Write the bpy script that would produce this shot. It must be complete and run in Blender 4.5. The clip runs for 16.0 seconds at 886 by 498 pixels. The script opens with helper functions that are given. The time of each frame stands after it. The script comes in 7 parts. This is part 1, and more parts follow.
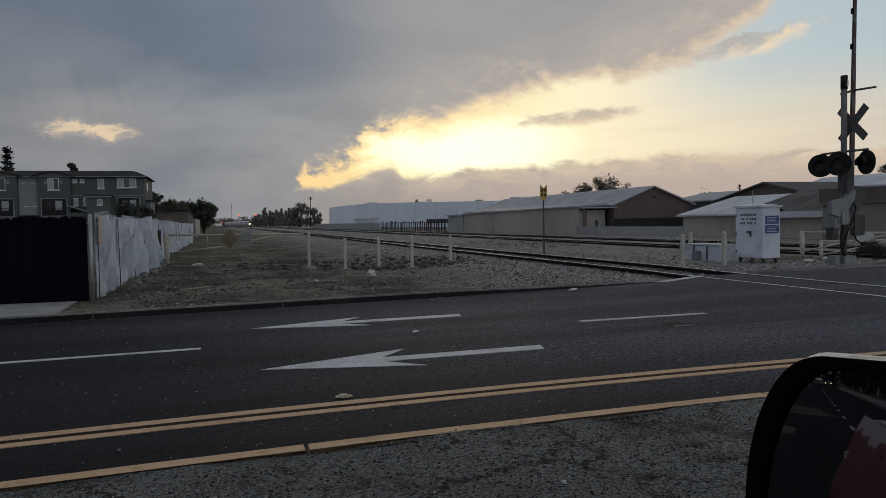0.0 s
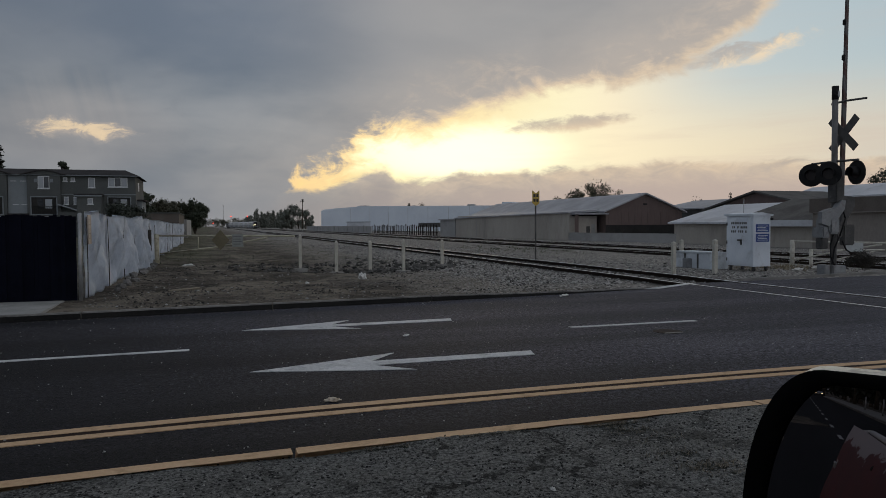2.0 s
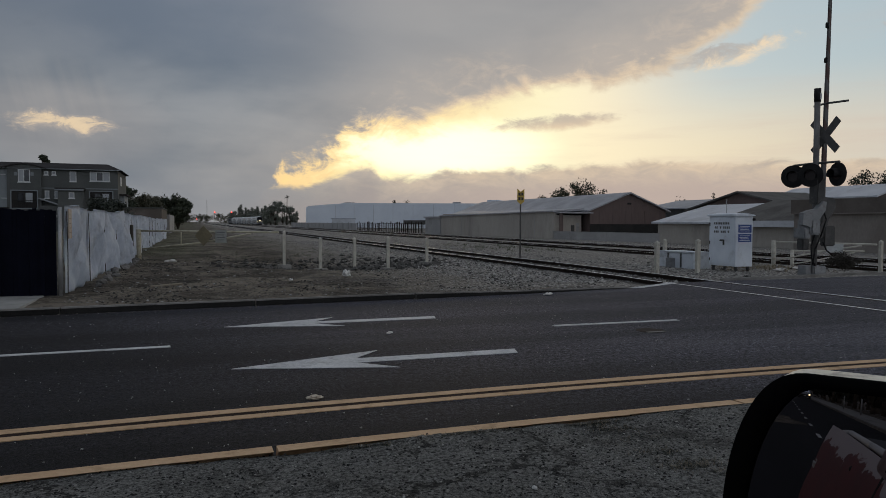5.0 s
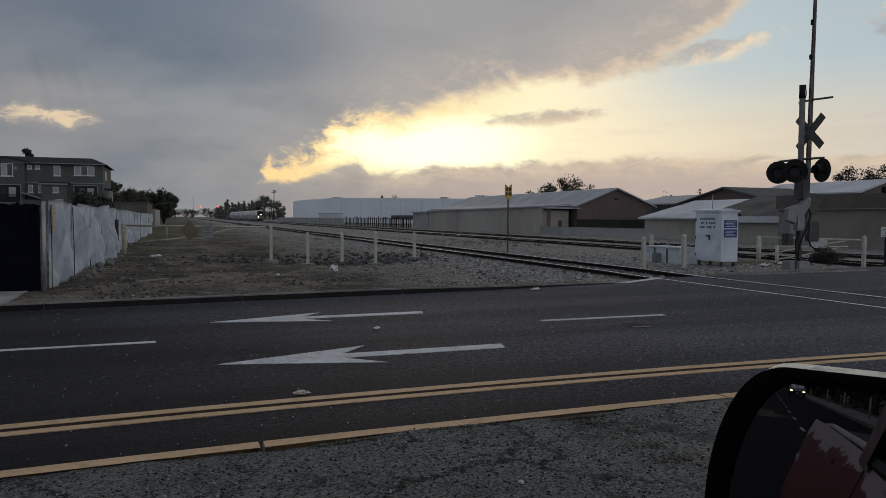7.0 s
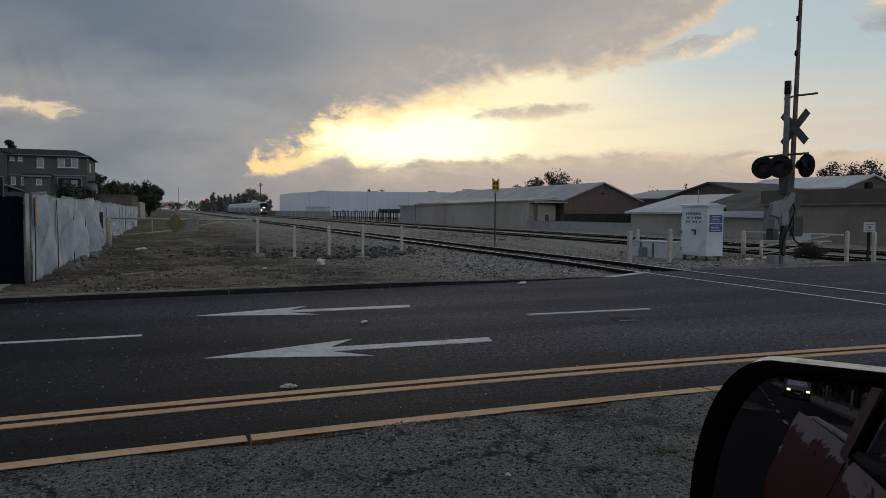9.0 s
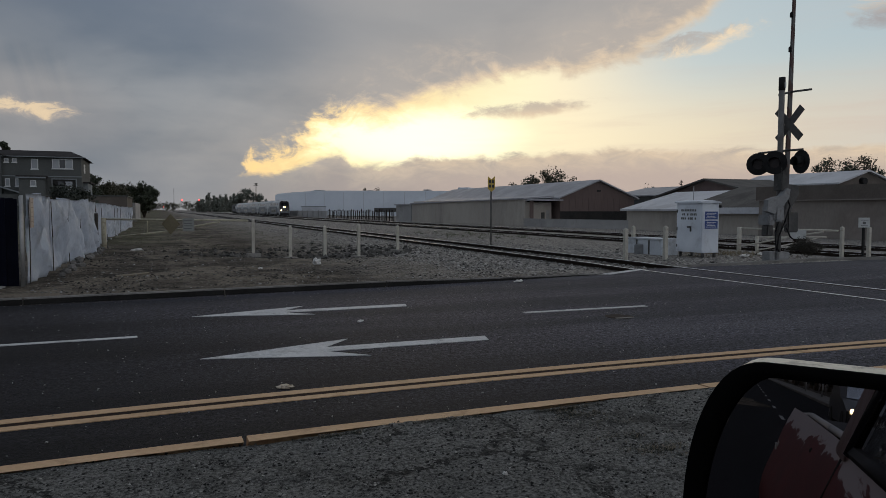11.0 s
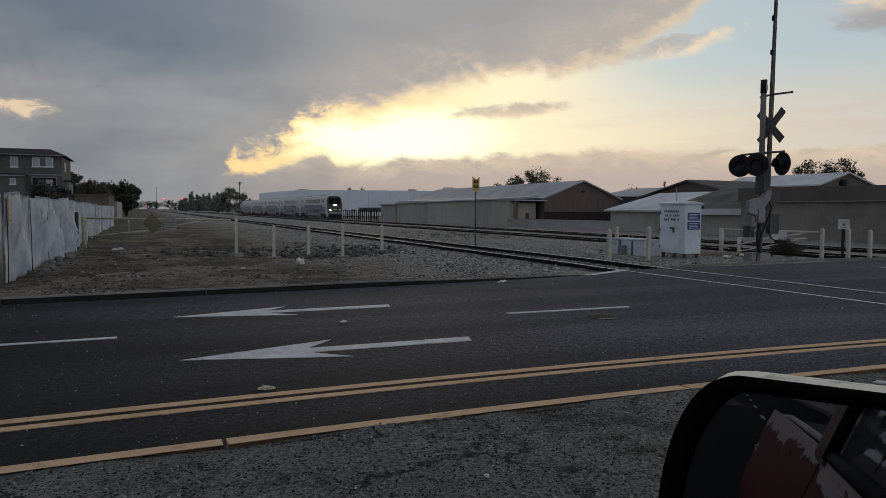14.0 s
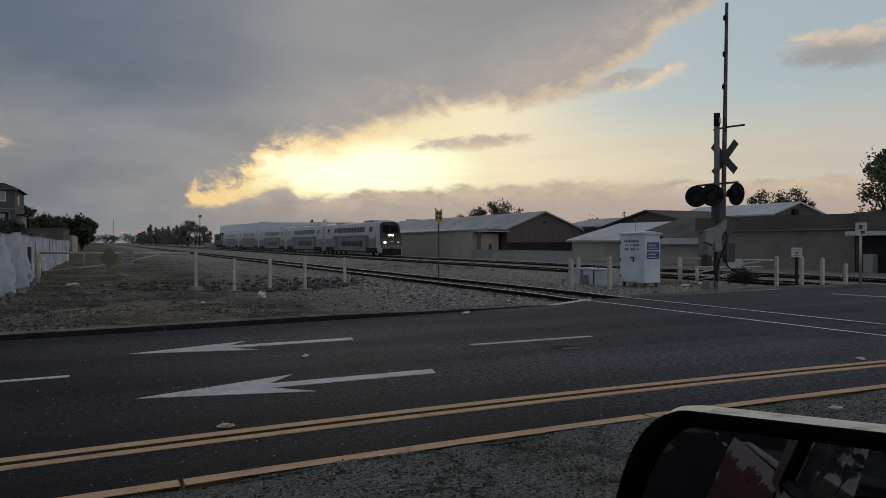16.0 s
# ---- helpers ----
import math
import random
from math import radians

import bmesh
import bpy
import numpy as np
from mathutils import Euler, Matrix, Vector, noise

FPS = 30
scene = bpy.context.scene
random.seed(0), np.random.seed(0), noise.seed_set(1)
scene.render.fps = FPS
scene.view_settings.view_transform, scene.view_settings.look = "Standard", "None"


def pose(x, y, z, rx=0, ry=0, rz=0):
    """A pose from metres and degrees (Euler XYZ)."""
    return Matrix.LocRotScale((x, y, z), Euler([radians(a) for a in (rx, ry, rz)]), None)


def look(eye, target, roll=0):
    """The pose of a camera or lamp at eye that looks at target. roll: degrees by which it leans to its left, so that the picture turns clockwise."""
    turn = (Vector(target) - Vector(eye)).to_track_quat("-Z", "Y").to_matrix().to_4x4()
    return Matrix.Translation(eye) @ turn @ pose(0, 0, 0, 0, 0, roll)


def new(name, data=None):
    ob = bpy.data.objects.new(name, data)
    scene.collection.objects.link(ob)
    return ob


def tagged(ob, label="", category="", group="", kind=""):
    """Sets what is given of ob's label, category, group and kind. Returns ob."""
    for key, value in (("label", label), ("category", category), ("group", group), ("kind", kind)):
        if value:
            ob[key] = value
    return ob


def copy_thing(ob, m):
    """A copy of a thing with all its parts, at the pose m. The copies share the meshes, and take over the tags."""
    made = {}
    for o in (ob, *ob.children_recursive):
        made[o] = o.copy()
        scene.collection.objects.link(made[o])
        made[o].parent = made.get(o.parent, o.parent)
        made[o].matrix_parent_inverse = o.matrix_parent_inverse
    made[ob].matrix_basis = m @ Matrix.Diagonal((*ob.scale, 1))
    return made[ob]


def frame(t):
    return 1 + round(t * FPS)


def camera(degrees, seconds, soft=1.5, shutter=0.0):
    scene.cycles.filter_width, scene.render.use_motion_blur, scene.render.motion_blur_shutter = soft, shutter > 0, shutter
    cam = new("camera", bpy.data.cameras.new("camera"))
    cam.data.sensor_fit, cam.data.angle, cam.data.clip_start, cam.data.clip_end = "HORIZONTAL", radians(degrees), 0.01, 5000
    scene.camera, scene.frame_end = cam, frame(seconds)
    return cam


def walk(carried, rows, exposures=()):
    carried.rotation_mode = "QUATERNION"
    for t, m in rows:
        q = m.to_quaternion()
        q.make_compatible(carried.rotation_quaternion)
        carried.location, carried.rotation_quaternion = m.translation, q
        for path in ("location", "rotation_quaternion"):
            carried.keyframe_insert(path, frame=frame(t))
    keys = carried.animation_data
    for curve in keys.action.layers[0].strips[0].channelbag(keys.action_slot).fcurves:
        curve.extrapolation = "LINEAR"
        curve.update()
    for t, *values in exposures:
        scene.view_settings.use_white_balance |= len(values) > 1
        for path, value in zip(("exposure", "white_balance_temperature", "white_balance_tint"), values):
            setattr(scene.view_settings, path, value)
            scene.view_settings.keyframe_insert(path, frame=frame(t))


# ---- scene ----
cam = camera(63.2, 16.0, soft=0.5)
PATH = [
    (0, (-0.058, 0.114, 1.491), (0.534, 2.023, 1.413), -1.1),
    (0.5, (-0.056, 0.121, 1.491), (0.549, 2.026, 1.42), -1.1),
    (1, (-0.054, 0.127, 1.492), (0.556, 2.03, 1.424), -0.8),
    (1.5, (-0.052, 0.131, 1.492), (0.56, 2.034, 1.427), -0.4),
    (2, (-0.05, 0.134, 1.491), (0.564, 2.036, 1.424), -0.3),
    (2.5, (-0.048, 0.137, 1.491), (0.571, 2.038, 1.424), -0.0),
    (3, (-0.044, 0.141, 1.491), (0.58, 2.04, 1.425), 0.1),
    (3.5, (-0.041, 0.144, 1.491), (0.588, 2.042, 1.424), 0.2),
    (4, (-0.039, 0.147, 1.491), (0.598, 2.041, 1.421), 0.2),
    (6.5, (-0.035, 0.149, 1.489), (0.643, 2.029, 1.408), 0.3),
    (7, (-0.034, 0.149, 1.49), (0.652, 2.026, 1.403), 0.3),
    (7.5, (-0.035, 0.148, 1.49), (0.656, 2.023, 1.4), 0.3),
    (8, (-0.039, 0.146, 1.49), (0.66, 2.017, 1.394), 0.4),
    (8.5, (-0.04, 0.144, 1.491), (0.668, 2.012, 1.389), 0.5),
    (9, (-0.04, 0.144, 1.491), (0.679, 2.007, 1.387), 0.5),
    (11.5, (-0.03, 0.149, 1.496), (0.7, 2.008, 1.387), -0.1),
    (12, (-0.027, 0.151, 1.497), (0.703, 2.01, 1.387), -0.3),
    (12.5, (-0.021, 0.155, 1.497), (0.71, 2.013, 1.384), -0.2),
    (13, (-0.016, 0.158, 1.499), (0.723, 2.013, 1.384), 0.1),
    (13.5, (-0.013, 0.161, 1.5), (0.739, 2.01, 1.384), 0.3),
    (14, (-0.012, 0.162, 1.501), (0.756, 2.005, 1.393), 0.3),
    (14.5, (-0.011, 0.16, 1.502), (0.77, 1.999, 1.41), 0.0),
    (15, (-0.01, 0.154, 1.502), (0.786, 1.988, 1.433), -0.2),
    (15.5, (-0.008, 0.159, 1.5045), (0.818, 1.980, 1.4735), -0.2),
    (16, (-0.003, 0.1555, 1.5075), (0.8585, 1.9605, 1.4865), -0.15),
]
walk(cam, [(t, look(eye, target, roll)) for t, eye, target, roll in PATH], [(0, 0.0), (15.0, 0.05), (15.5, -0.05), (16.0, -0.14)])

# ---- world and light ----
SUN_AZ, SUN_EL = 17.0, 7.0


class V:
    """A socket with arithmetic, for writing node maths as formulas."""
    tree = None

    def __init__(self, s):
        self.s = s

    def op(self, kind, *others, clamp=False):
        n = V.tree.nodes.new("ShaderNodeMath")
        n.operation, n.use_clamp = kind, clamp
        for i, o in enumerate((self, *others)):
            if isinstance(o, V):
                V.tree.links.new(o.s, n.inputs[i])
            else:
                n.inputs[i].default_value = o
        return V(n.outputs[0])

    def __add__(self, o): return self.op("ADD", o)
    def __radd__(self, o): return self.op("ADD", o)
    def __sub__(self, o): return self.op("SUBTRACT", o)
    def __rsub__(self, o): return (self * -1.0) + o
    def __mul__(self, o): return self.op("MULTIPLY", o)
    def __rmul__(self, o): return self.op("MULTIPLY", o)
    def __truediv__(self, o): return self.op("DIVIDE", o)

    def step(self, lo, hi):
        """0 below lo, 1 above hi, smooth between."""
        n = V.tree.nodes.new("ShaderNodeMapRange")
        n.interpolation_type = "SMOOTHSTEP"
        V.tree.links.new(self.s, n.inputs[0])
        n.inputs[1].default_value, n.inputs[2].default_value = lo, hi
        return V(n.outputs[0])

    def ramp(self, stops, lo=0.0, hi=1.0, smooth=True):
        """A colour ramp over lo to hi. stops: (value, colour or number)."""
        n = V.tree.nodes.new("ShaderNodeValToRGB")
        cr = n.color_ramp
        cr.interpolation = "B_SPLINE" if smooth else "LINEAR"
        V.tree.links.new(((self - lo) / (hi - lo)).s, n.inputs[0])
        for i, (p, c) in enumerate(stops):
            e = cr.elements[i] if i < 2 else cr.elements.new(1.0)
            e.position = (p - lo) / (hi - lo)
            c = (c, c, c) if isinstance(c, (int, float)) else c
            e.color = (*c, 1)
        return V(n.outputs[0])


def mix(fac, a, b, how="MIX"):
    n = V.tree.nodes.new("ShaderNodeMix")
    n.data_type, n.blend_type = "RGBA", how
    for i, o in ((0, fac), (6, a), (7, b)):
        if isinstance(o, V):
            V.tree.links.new(o.s, n.inputs[i])
        else:
            n.inputs[i].default_value = o if i == 0 else (*o, 1)
    return V(n.outputs[2])


def fbm(vec, scale, detail=5.0, rough=0.55, warp=0.0):
    n = V.tree.nodes.new("ShaderNodeTexNoise")
    n.inputs["Scale"].default_value, n.inputs["Detail"].default_value = scale, detail
    n.inputs["Roughness"].default_value, n.inputs["Distortion"].default_value = rough, warp
    if vec is not None:
        V.tree.links.new(vec.s, n.inputs["Vector"])
    return V(n.outputs[0])


def combine(x, y, z):
    n = V.tree.nodes.new("ShaderNodeCombineXYZ")
    for i, o in enumerate((x, y, z)):
        if isinstance(o, V):
            V.tree.links.new(o.s, n.inputs[i])
        else:
            n.inputs[i].default_value = o
    return V(n.outputs[0])


def split(vec):
    n = V.tree.nodes.new("ShaderNodeSeparateXYZ")
    V.tree.links.new(vec.s, n.inputs[0])
    return [V(o) for o in n.outputs]


def sky_world():
    world = bpy.data.worlds.new("evening_sky")
    world.use_nodes = True
    scene.world = world
    tree = V.tree = world.node_tree
    out, back = tree.nodes["World Output"], tree.nodes["Background"]
    sky = tree.nodes.new("ShaderNodeTexSky")
    sky.sky_type, sky.sun_disc = "NISHITA", False
    sky.sun_elevation, sky.sun_rotation = radians(SUN_EL), radians(SUN_AZ)
    clear = mix(1.0, V(sky.outputs[0]), (0.10, 0.10, 0.10), "MULTIPLY")
    co = tree.nodes.new("ShaderNodeTexCoord")
    x, y, z = split(V(co.outputs["Generated"]))
    a = x.op("ARCTAN2", y) * 57.2958          # degrees to the right of +y
    e = z.op("ARCSINE") * 57.2958             # degrees above the horizon
    p = combine(a * 0.1, e * 0.22, 0.0)
    big = fbm(p, 1.1, 8.0, 0.62, 0.6) - 0.5
    fine = fbm(p, 4.0, 7.0, 0.65, 0.8) - 0.5
    tiny = fbm(p, 13.0, 6.0, 0.7, 0.6) - 0.5
    soft = fbm(combine(a * 0.035, e * 0.11, 3.0), 1.5, 4.0, 0.5, 0.3) - 0.5
    # the upper edge of the bright gap, and the bank of cloud below it
    upper = V(a.ramp([(-20, 0.0), (4.6, 0.0), (5.6, 0.155), (8.3, 0.205), (10.4, 0.265), (11.2, 0.335), (13.7, 0.37), (16.4, 0.365), (20.4, 0.42), (27, 0.465), (33.4, 0.505),
                      (35.4, 0.525), (37.8, 0.57), (41, 0.65), (43, 0.72), (49, 0.88), (60, 0.95), (100, 0.95), (150, 0.5), (170, 0.0)], -20, 170, False).s) * 22.0
    lower = V(a.ramp([(-20, 0.12), (4.6, 0.23), (5.7, 0.27), (8.3, 0.25), (10.5, 0.33), (11.8, 0.38), (13.2, 0.43), (14.1, 0.34), (16.3, 0.32), (19.4, 0.385), (26, 0.395),
                      (30.4, 0.435), (35.4, 0.455), (43, 0.42), (60, 0.43), (170, 0.2)], -20, 170, False).s) * 10.0
    rag = 1 - a.step(11.0, 22.0) * 0.72
    lump = fbm(combine(a * 0.1, e * 0.16, 11.0), 2.6, 6.0, 0.6, 1.0) - 0.5
    s1 = upper - e + big * 2.0 + (fine * 2.6 + tiny * 1.3) * rag + lump * 5.0 * (1 - a.step(10.0, 18.0)) + lump * 3.0
    s2 = e - lower + big * 0.6 + fine * 0.8 + tiny * 0.35 + lump * 1.2
    edge = a.step(10.0, 24.0)
    gap = mix(edge, s1.step(-0.5, 0.9), s1.step(-0.45, 0.85)) * s2.step(-0.15, 0.5)
    # glow in the gap: strongest towards the hidden sun
    glow = a.ramp([(0, (1.0, 0.58, 0.2)), (7, (1.05, 0.74, 0.32)), (12, (1.1, 0.92, 0.5)), (20, (1.12, 1.0, 0.66)), (28, (1.06, 0.92, 0.61)),
                   (37, (0.89, 0.77, 0.55)), (48, (0.69, 0.61, 0.48)), (75, (0.46, 0.50, 0.57))], 0, 75)
    core = (1.0 - ((a - 18.5) * (a - 18.5) / 120.0 + (e - 5.8) * (e - 5.8) / 9.0)).step(0.0, 1.0)
    glow = mix(core * 0.7, glow, (1.7, 1.55, 1.05))
    rim = (1 - s1.step(0.5, 2.6)) * (1 - a.step(16, 30)) + (1 - s2.step(0.3, 1.0)) * (1 - a.step(10, 20)) * 0.6
    glow = mix(rim.op("ADD", 0.0, clamp=True) * 0.8, glow, (1.0, 0.70, 0.34))
    high = (e - a * 0.07).step(2.0, 8.5)
    pale = mix(0.3, (0.47, 0.575, 0.635), clear)
    opening = mix(high * a.step(26, 42), glow, pale)
    thin = (fbm(combine(a * 0.05, e * 0.5, 7.0), 1.6, 5.0, 0.6, 0.4)).step(0.42, 0.75)
    opening = mix(thin * 0.30 * a.step(14, 34) * (1 - high * 0.7), opening, (0.62, 0.47, 0.40))
    # grey cloud above, warmer and lighter towards its lit edge
    mass = fbm(p, 0.9, 3.0, 0.45, 0.5) - 0.5
    grey = mix((mass * 0.9 + soft * 1.5 + big * 0.22 + fine * 0.07 + 0.5).step(0.12, 0.88), (0.150, 0.183, 0.222), (0.30, 0.315, 0.333))
    grey = mix(e.step(8.0, 17.0) * 0.45 * (1 - a.step(4, 24)), grey, (0.170, 0.195, 0.245))
    grey = mix(e.step(5.0, 11.0) * a.step(0, 18) * 0.6, grey, (0.40, 0.38, 0.365))
    grey = mix(e.step(7.0, 16.0) * (1 - a.step(-6, 22)) * 0.5, grey, (0.135, 0.175, 0.24))
    warm = a.step(-12, 20) * (a * 0.27 + 3.2 - e + big * 2.0).step(-6.5, 0.8)
    grey = mix(warm * (0.56 + mass * 0.8 + big * 0.25 + fine * 0.2), grey, (0.54, 0.465, 0.395))
    fringe = a.step(3, 22) * s1.step(-1.25, -0.1) * (0.62 + fine * 1.2 + big).op("ADD", 0.0, clamp=True)
    grey = mix(fringe * 0.75, grey, (0.95, 0.72, 0.46))
    billow = (lump * 1.5 + fine * 0.8 + 0.5).step(0.42, 0.85) * a.step(8, 20) * s1.step(-4.6, -0.3)
    grey = mix(billow * 0.42, grey, (0.74, 0.59, 0.45))
    grey = mix((lump + fine * 0.4).step(0.0, 0.30) * 0.16 * (1 - a.step(-4, 16)), grey, (0.13, 0.155, 0.19))
    grey = mix((1 - a.step(-16, 6)) * 0.26, grey, (0.10, 0.115, 0.135))
    grey = mix(e.op("MULTIPLY", -1.0).step(-6.0, 0.0) * 0.35, grey, (0.34, 0.335, 0.345))
    # bank near the horizon
    bank = mix(a.step(4, 30), (0.31, 0.29, 0.285), (0.50, 0.405, 0.355))
    bank = mix((fine * 0.4 + big).step(-0.1, 0.5) * 0.3, bank, (0.58, 0.46, 0.38))
    bank = mix(a.step(36, 60) * 0.6, bank, (0.52, 0.42, 0.36))
    cloud = mix(s2.step(-2.2, 0.3), bank, grey)
    cloud = mix(a.step(2.0, 7.0), grey, cloud)
    col = mix(gap, cloud, opening)
    # small torn opening on the left, streak of cloud in the bright gap, puffs on the far right
    da, de = (a + 8.7) / 4.0, (e - 6.7 - lump * 2.2) / 1.15
    cup = (a + 9.2) / 2.6
    tear = (0.95 - (da * da + de * de) + fine * 2.4 + tiny * 0.9).step(0.0, 1.1) * (e - 6.5 + cup * cup * 0.9 + fine * 1.6 + lump).step(-0.5, 0.5)
    col = mix(tear * 0.8, col, mix((tear + fine).step(0.4, 0.9), (0.62, 0.50, 0.38), (0.98, 0.74, 0.44)))
    rays = (fbm(combine(a * 0.9 + e * 0.25, 0.0, 5.0), 1.0, 2.0, 0.5) - 0.3) * (1.0 - ((a + 9.2) * (a + 9.2) / 26.0 + (e - 8.2) * (e - 8.2) / 14.0)).step(0.0, 1.0)
    col = mix(rays.op("ADD", 0.0, clamp=True) * 0.4, col, (0.52, 0.47, 0.42))
    halo = (1.0 - ((a + 9.0) * (a + 9.0) / 90.0 + (e - 6.6) * (e - 6.6) / 14.0)).step(0.0, 1.0)
    col = mix(halo * 0.18, col, (0.55, 0.47, 0.42))
    da, de = (a - 27.5) / 6.2, (e - 7.75 - (a - 27.5) * 0.07 - fine * 0.8) / 0.72
    streak = (1.1 - (da * da + de * de) + fine * 2.0 + tiny * 0.8 + lump * 1.8).step(0.0, 1.2)
    col = mix(streak * 0.85, col, mix((de + fine * 2.0).step(-0.9, 0.5), (0.74, 0.56, 0.40), (0.50, 0.42, 0.355)))
    da, de = (a - 40.3) / 4.6, (e - 12.2 - (a - 40.3) * 0.16 - fine * 0.9) / 0.95
    tongue = (1.1 - (da * da + de * de) + fine * 2.2 + tiny * 0.9 + lump * 1.8).step(0.0, 1.1)
    col = mix(tongue * 0.8, col, mix((de * -1.0 + fine * 3.0 + (a - 40.0) * 0.2).step(-0.4, 0.9), (0.45, 0.41, 0.38), (0.90, 0.70, 0.47)))
    da, de = (a - 55.0) / 5.2, (e - 13.2 - fine) / 1.7
    puff = (1.0 - (da * da + de * de) + fine * 2.4 + big).step(0.0, 0.9)
    col = mix(puff * 0.85, col, mix((e - 13.4 + fine * 2).step(-0.6, 0.9), (0.36, 0.33, 0.33), (0.78, 0.62, 0.45)))
    # thick dark overcast overhead; an unseen bright band added low east lights the walls
    col = mix(e.step(16.0, 48.0) * 0.85, col, (0.290, 0.325, 0.380))
    east = (1 - e.step(6.0, 34.0)) * y.op("MULTIPLY", -1.0).step(-0.1, 0.5)
    col = mix(east * 0.7, col, (0.74, 0.81, 0.92))
    tree.links.new(col.s, back.inputs[0])
    back.inputs[1].default_value = 1.0
    return world


sky_world()
sun = new("sun", bpy.data.lights.new("sun", "SUN"))
sun.data.energy, sun.data.angle, sun.data.color = 0.12, radians(12), (1.0, 0.78, 0.52)
SUN_DIR = Vector((math.sin(radians(SUN_AZ)) * math.cos(radians(SUN_EL)), math.cos(radians(SUN_AZ)) * math.cos(radians(SUN_EL)), math.sin(radians(SUN_EL))))
sun.matrix_basis = look((0, 0, 50), Vector((0, 0, 50)) - SUN_DIR)

# ---- materials ----


def mat(name, c1, c2, scale=2.0, rough=0.8, fine=30.0, fine_mix=0.4, bump=0.0, metal=0.0, stain=None, stain_scale=0.4, stain_mix=0.6, local=False, rand=0.0,
        rough_var=0.1, stretch=(1, 1, 1), coat=0.0):
    """Two colours mixed at two scales, stains on top, fine relief."""
    m = bpy.data.materials.new(name)
    m.use_nodes = True
    tree = V.tree = m.node_tree
    b = tree.nodes["Principled BSDF"]
    if local:
        vec = V(tree.nodes.new("ShaderNodeTexCoord").outputs["Object"])
    else:
        vec = V(tree.nodes.new("ShaderNodeNewGeometry").outputs["Position"])
    if stretch != (1, 1, 1):
        n = tree.nodes.new("ShaderNodeVectorMath")
        n.operation = "MULTIPLY"
        n.inputs[1].default_value = stretch
        tree.links.new(vec.s, n.inputs[0])
        vec = V(n.outputs[0])
    broad, grain = fbm(vec, scale, 5.0, 0.6), fbm(vec, fine, 7.0, 0.78)
    k = (broad.step(0.32, 0.68) * (1 - fine_mix) + grain.step(0.36, 0.64) * fine_mix)
    if rand:
        k = k * (1 - rand) + V(tree.nodes.new("ShaderNodeObjectInfo").outputs["Random"]) * rand
    col = mix(k, c1, c2)
    if stain:
        col = mix(fbm(vec, stain_scale, 6.0, 0.7, 0.5).step(0.5, 0.68) * stain_mix, col, stain)
    tree.links.new(col.s, b.inputs["Base Color"])
    r = (grain - 0.5) * 2 * rough_var + rough
    tree.links.new(r.op("ADD", 0.0, clamp=True).s, b.inputs["Roughness"])
    b.inputs["Specular IOR Level"].default_value = 0.2 if rough > 0.7 else 0.45
    b.inputs["Metallic"].default_value = metal
    b.inputs["Coat Weight"].default_value = coat
    if bump:
        n = tree.nodes.new("ShaderNodeBump")
        n.inputs["Strength"].default_value, n.inputs["Distance"].default_value = 1.0, bump
        tree.links.new((grain + broad * 0.6).s, n.inputs["Height"])
        tree.links.new(n.outputs[0], b.inputs["Normal"])
    return m


def glow_mat(name, colour, strength):
    m = bpy.data.materials.new(name)
    m.use_nodes = True
    b = m.node_tree.nodes["Principled BSDF"]
    b.inputs["Base Color"].default_value = (*colour, 1)
    b.inputs["Emission Color"].default_value = (*colour, 1)
    b.inputs["Emission Strength"].default_value = strength
    return m


def plain(name, colour, rough=0.5, metal=0.0, coat=0.0):
    m = bpy.data.materials.new(name)
    m.use_nodes = True
    b = m.node_tree.nodes["Principled BSDF"]
    b.inputs["Base Color"].default_value = (*colour, 1)
    b.inputs["Roughness"].default_value, b.inputs["Metallic"].default_value = rough, metal
    b.inputs["Coat Weight"].default_value = coat
    return m




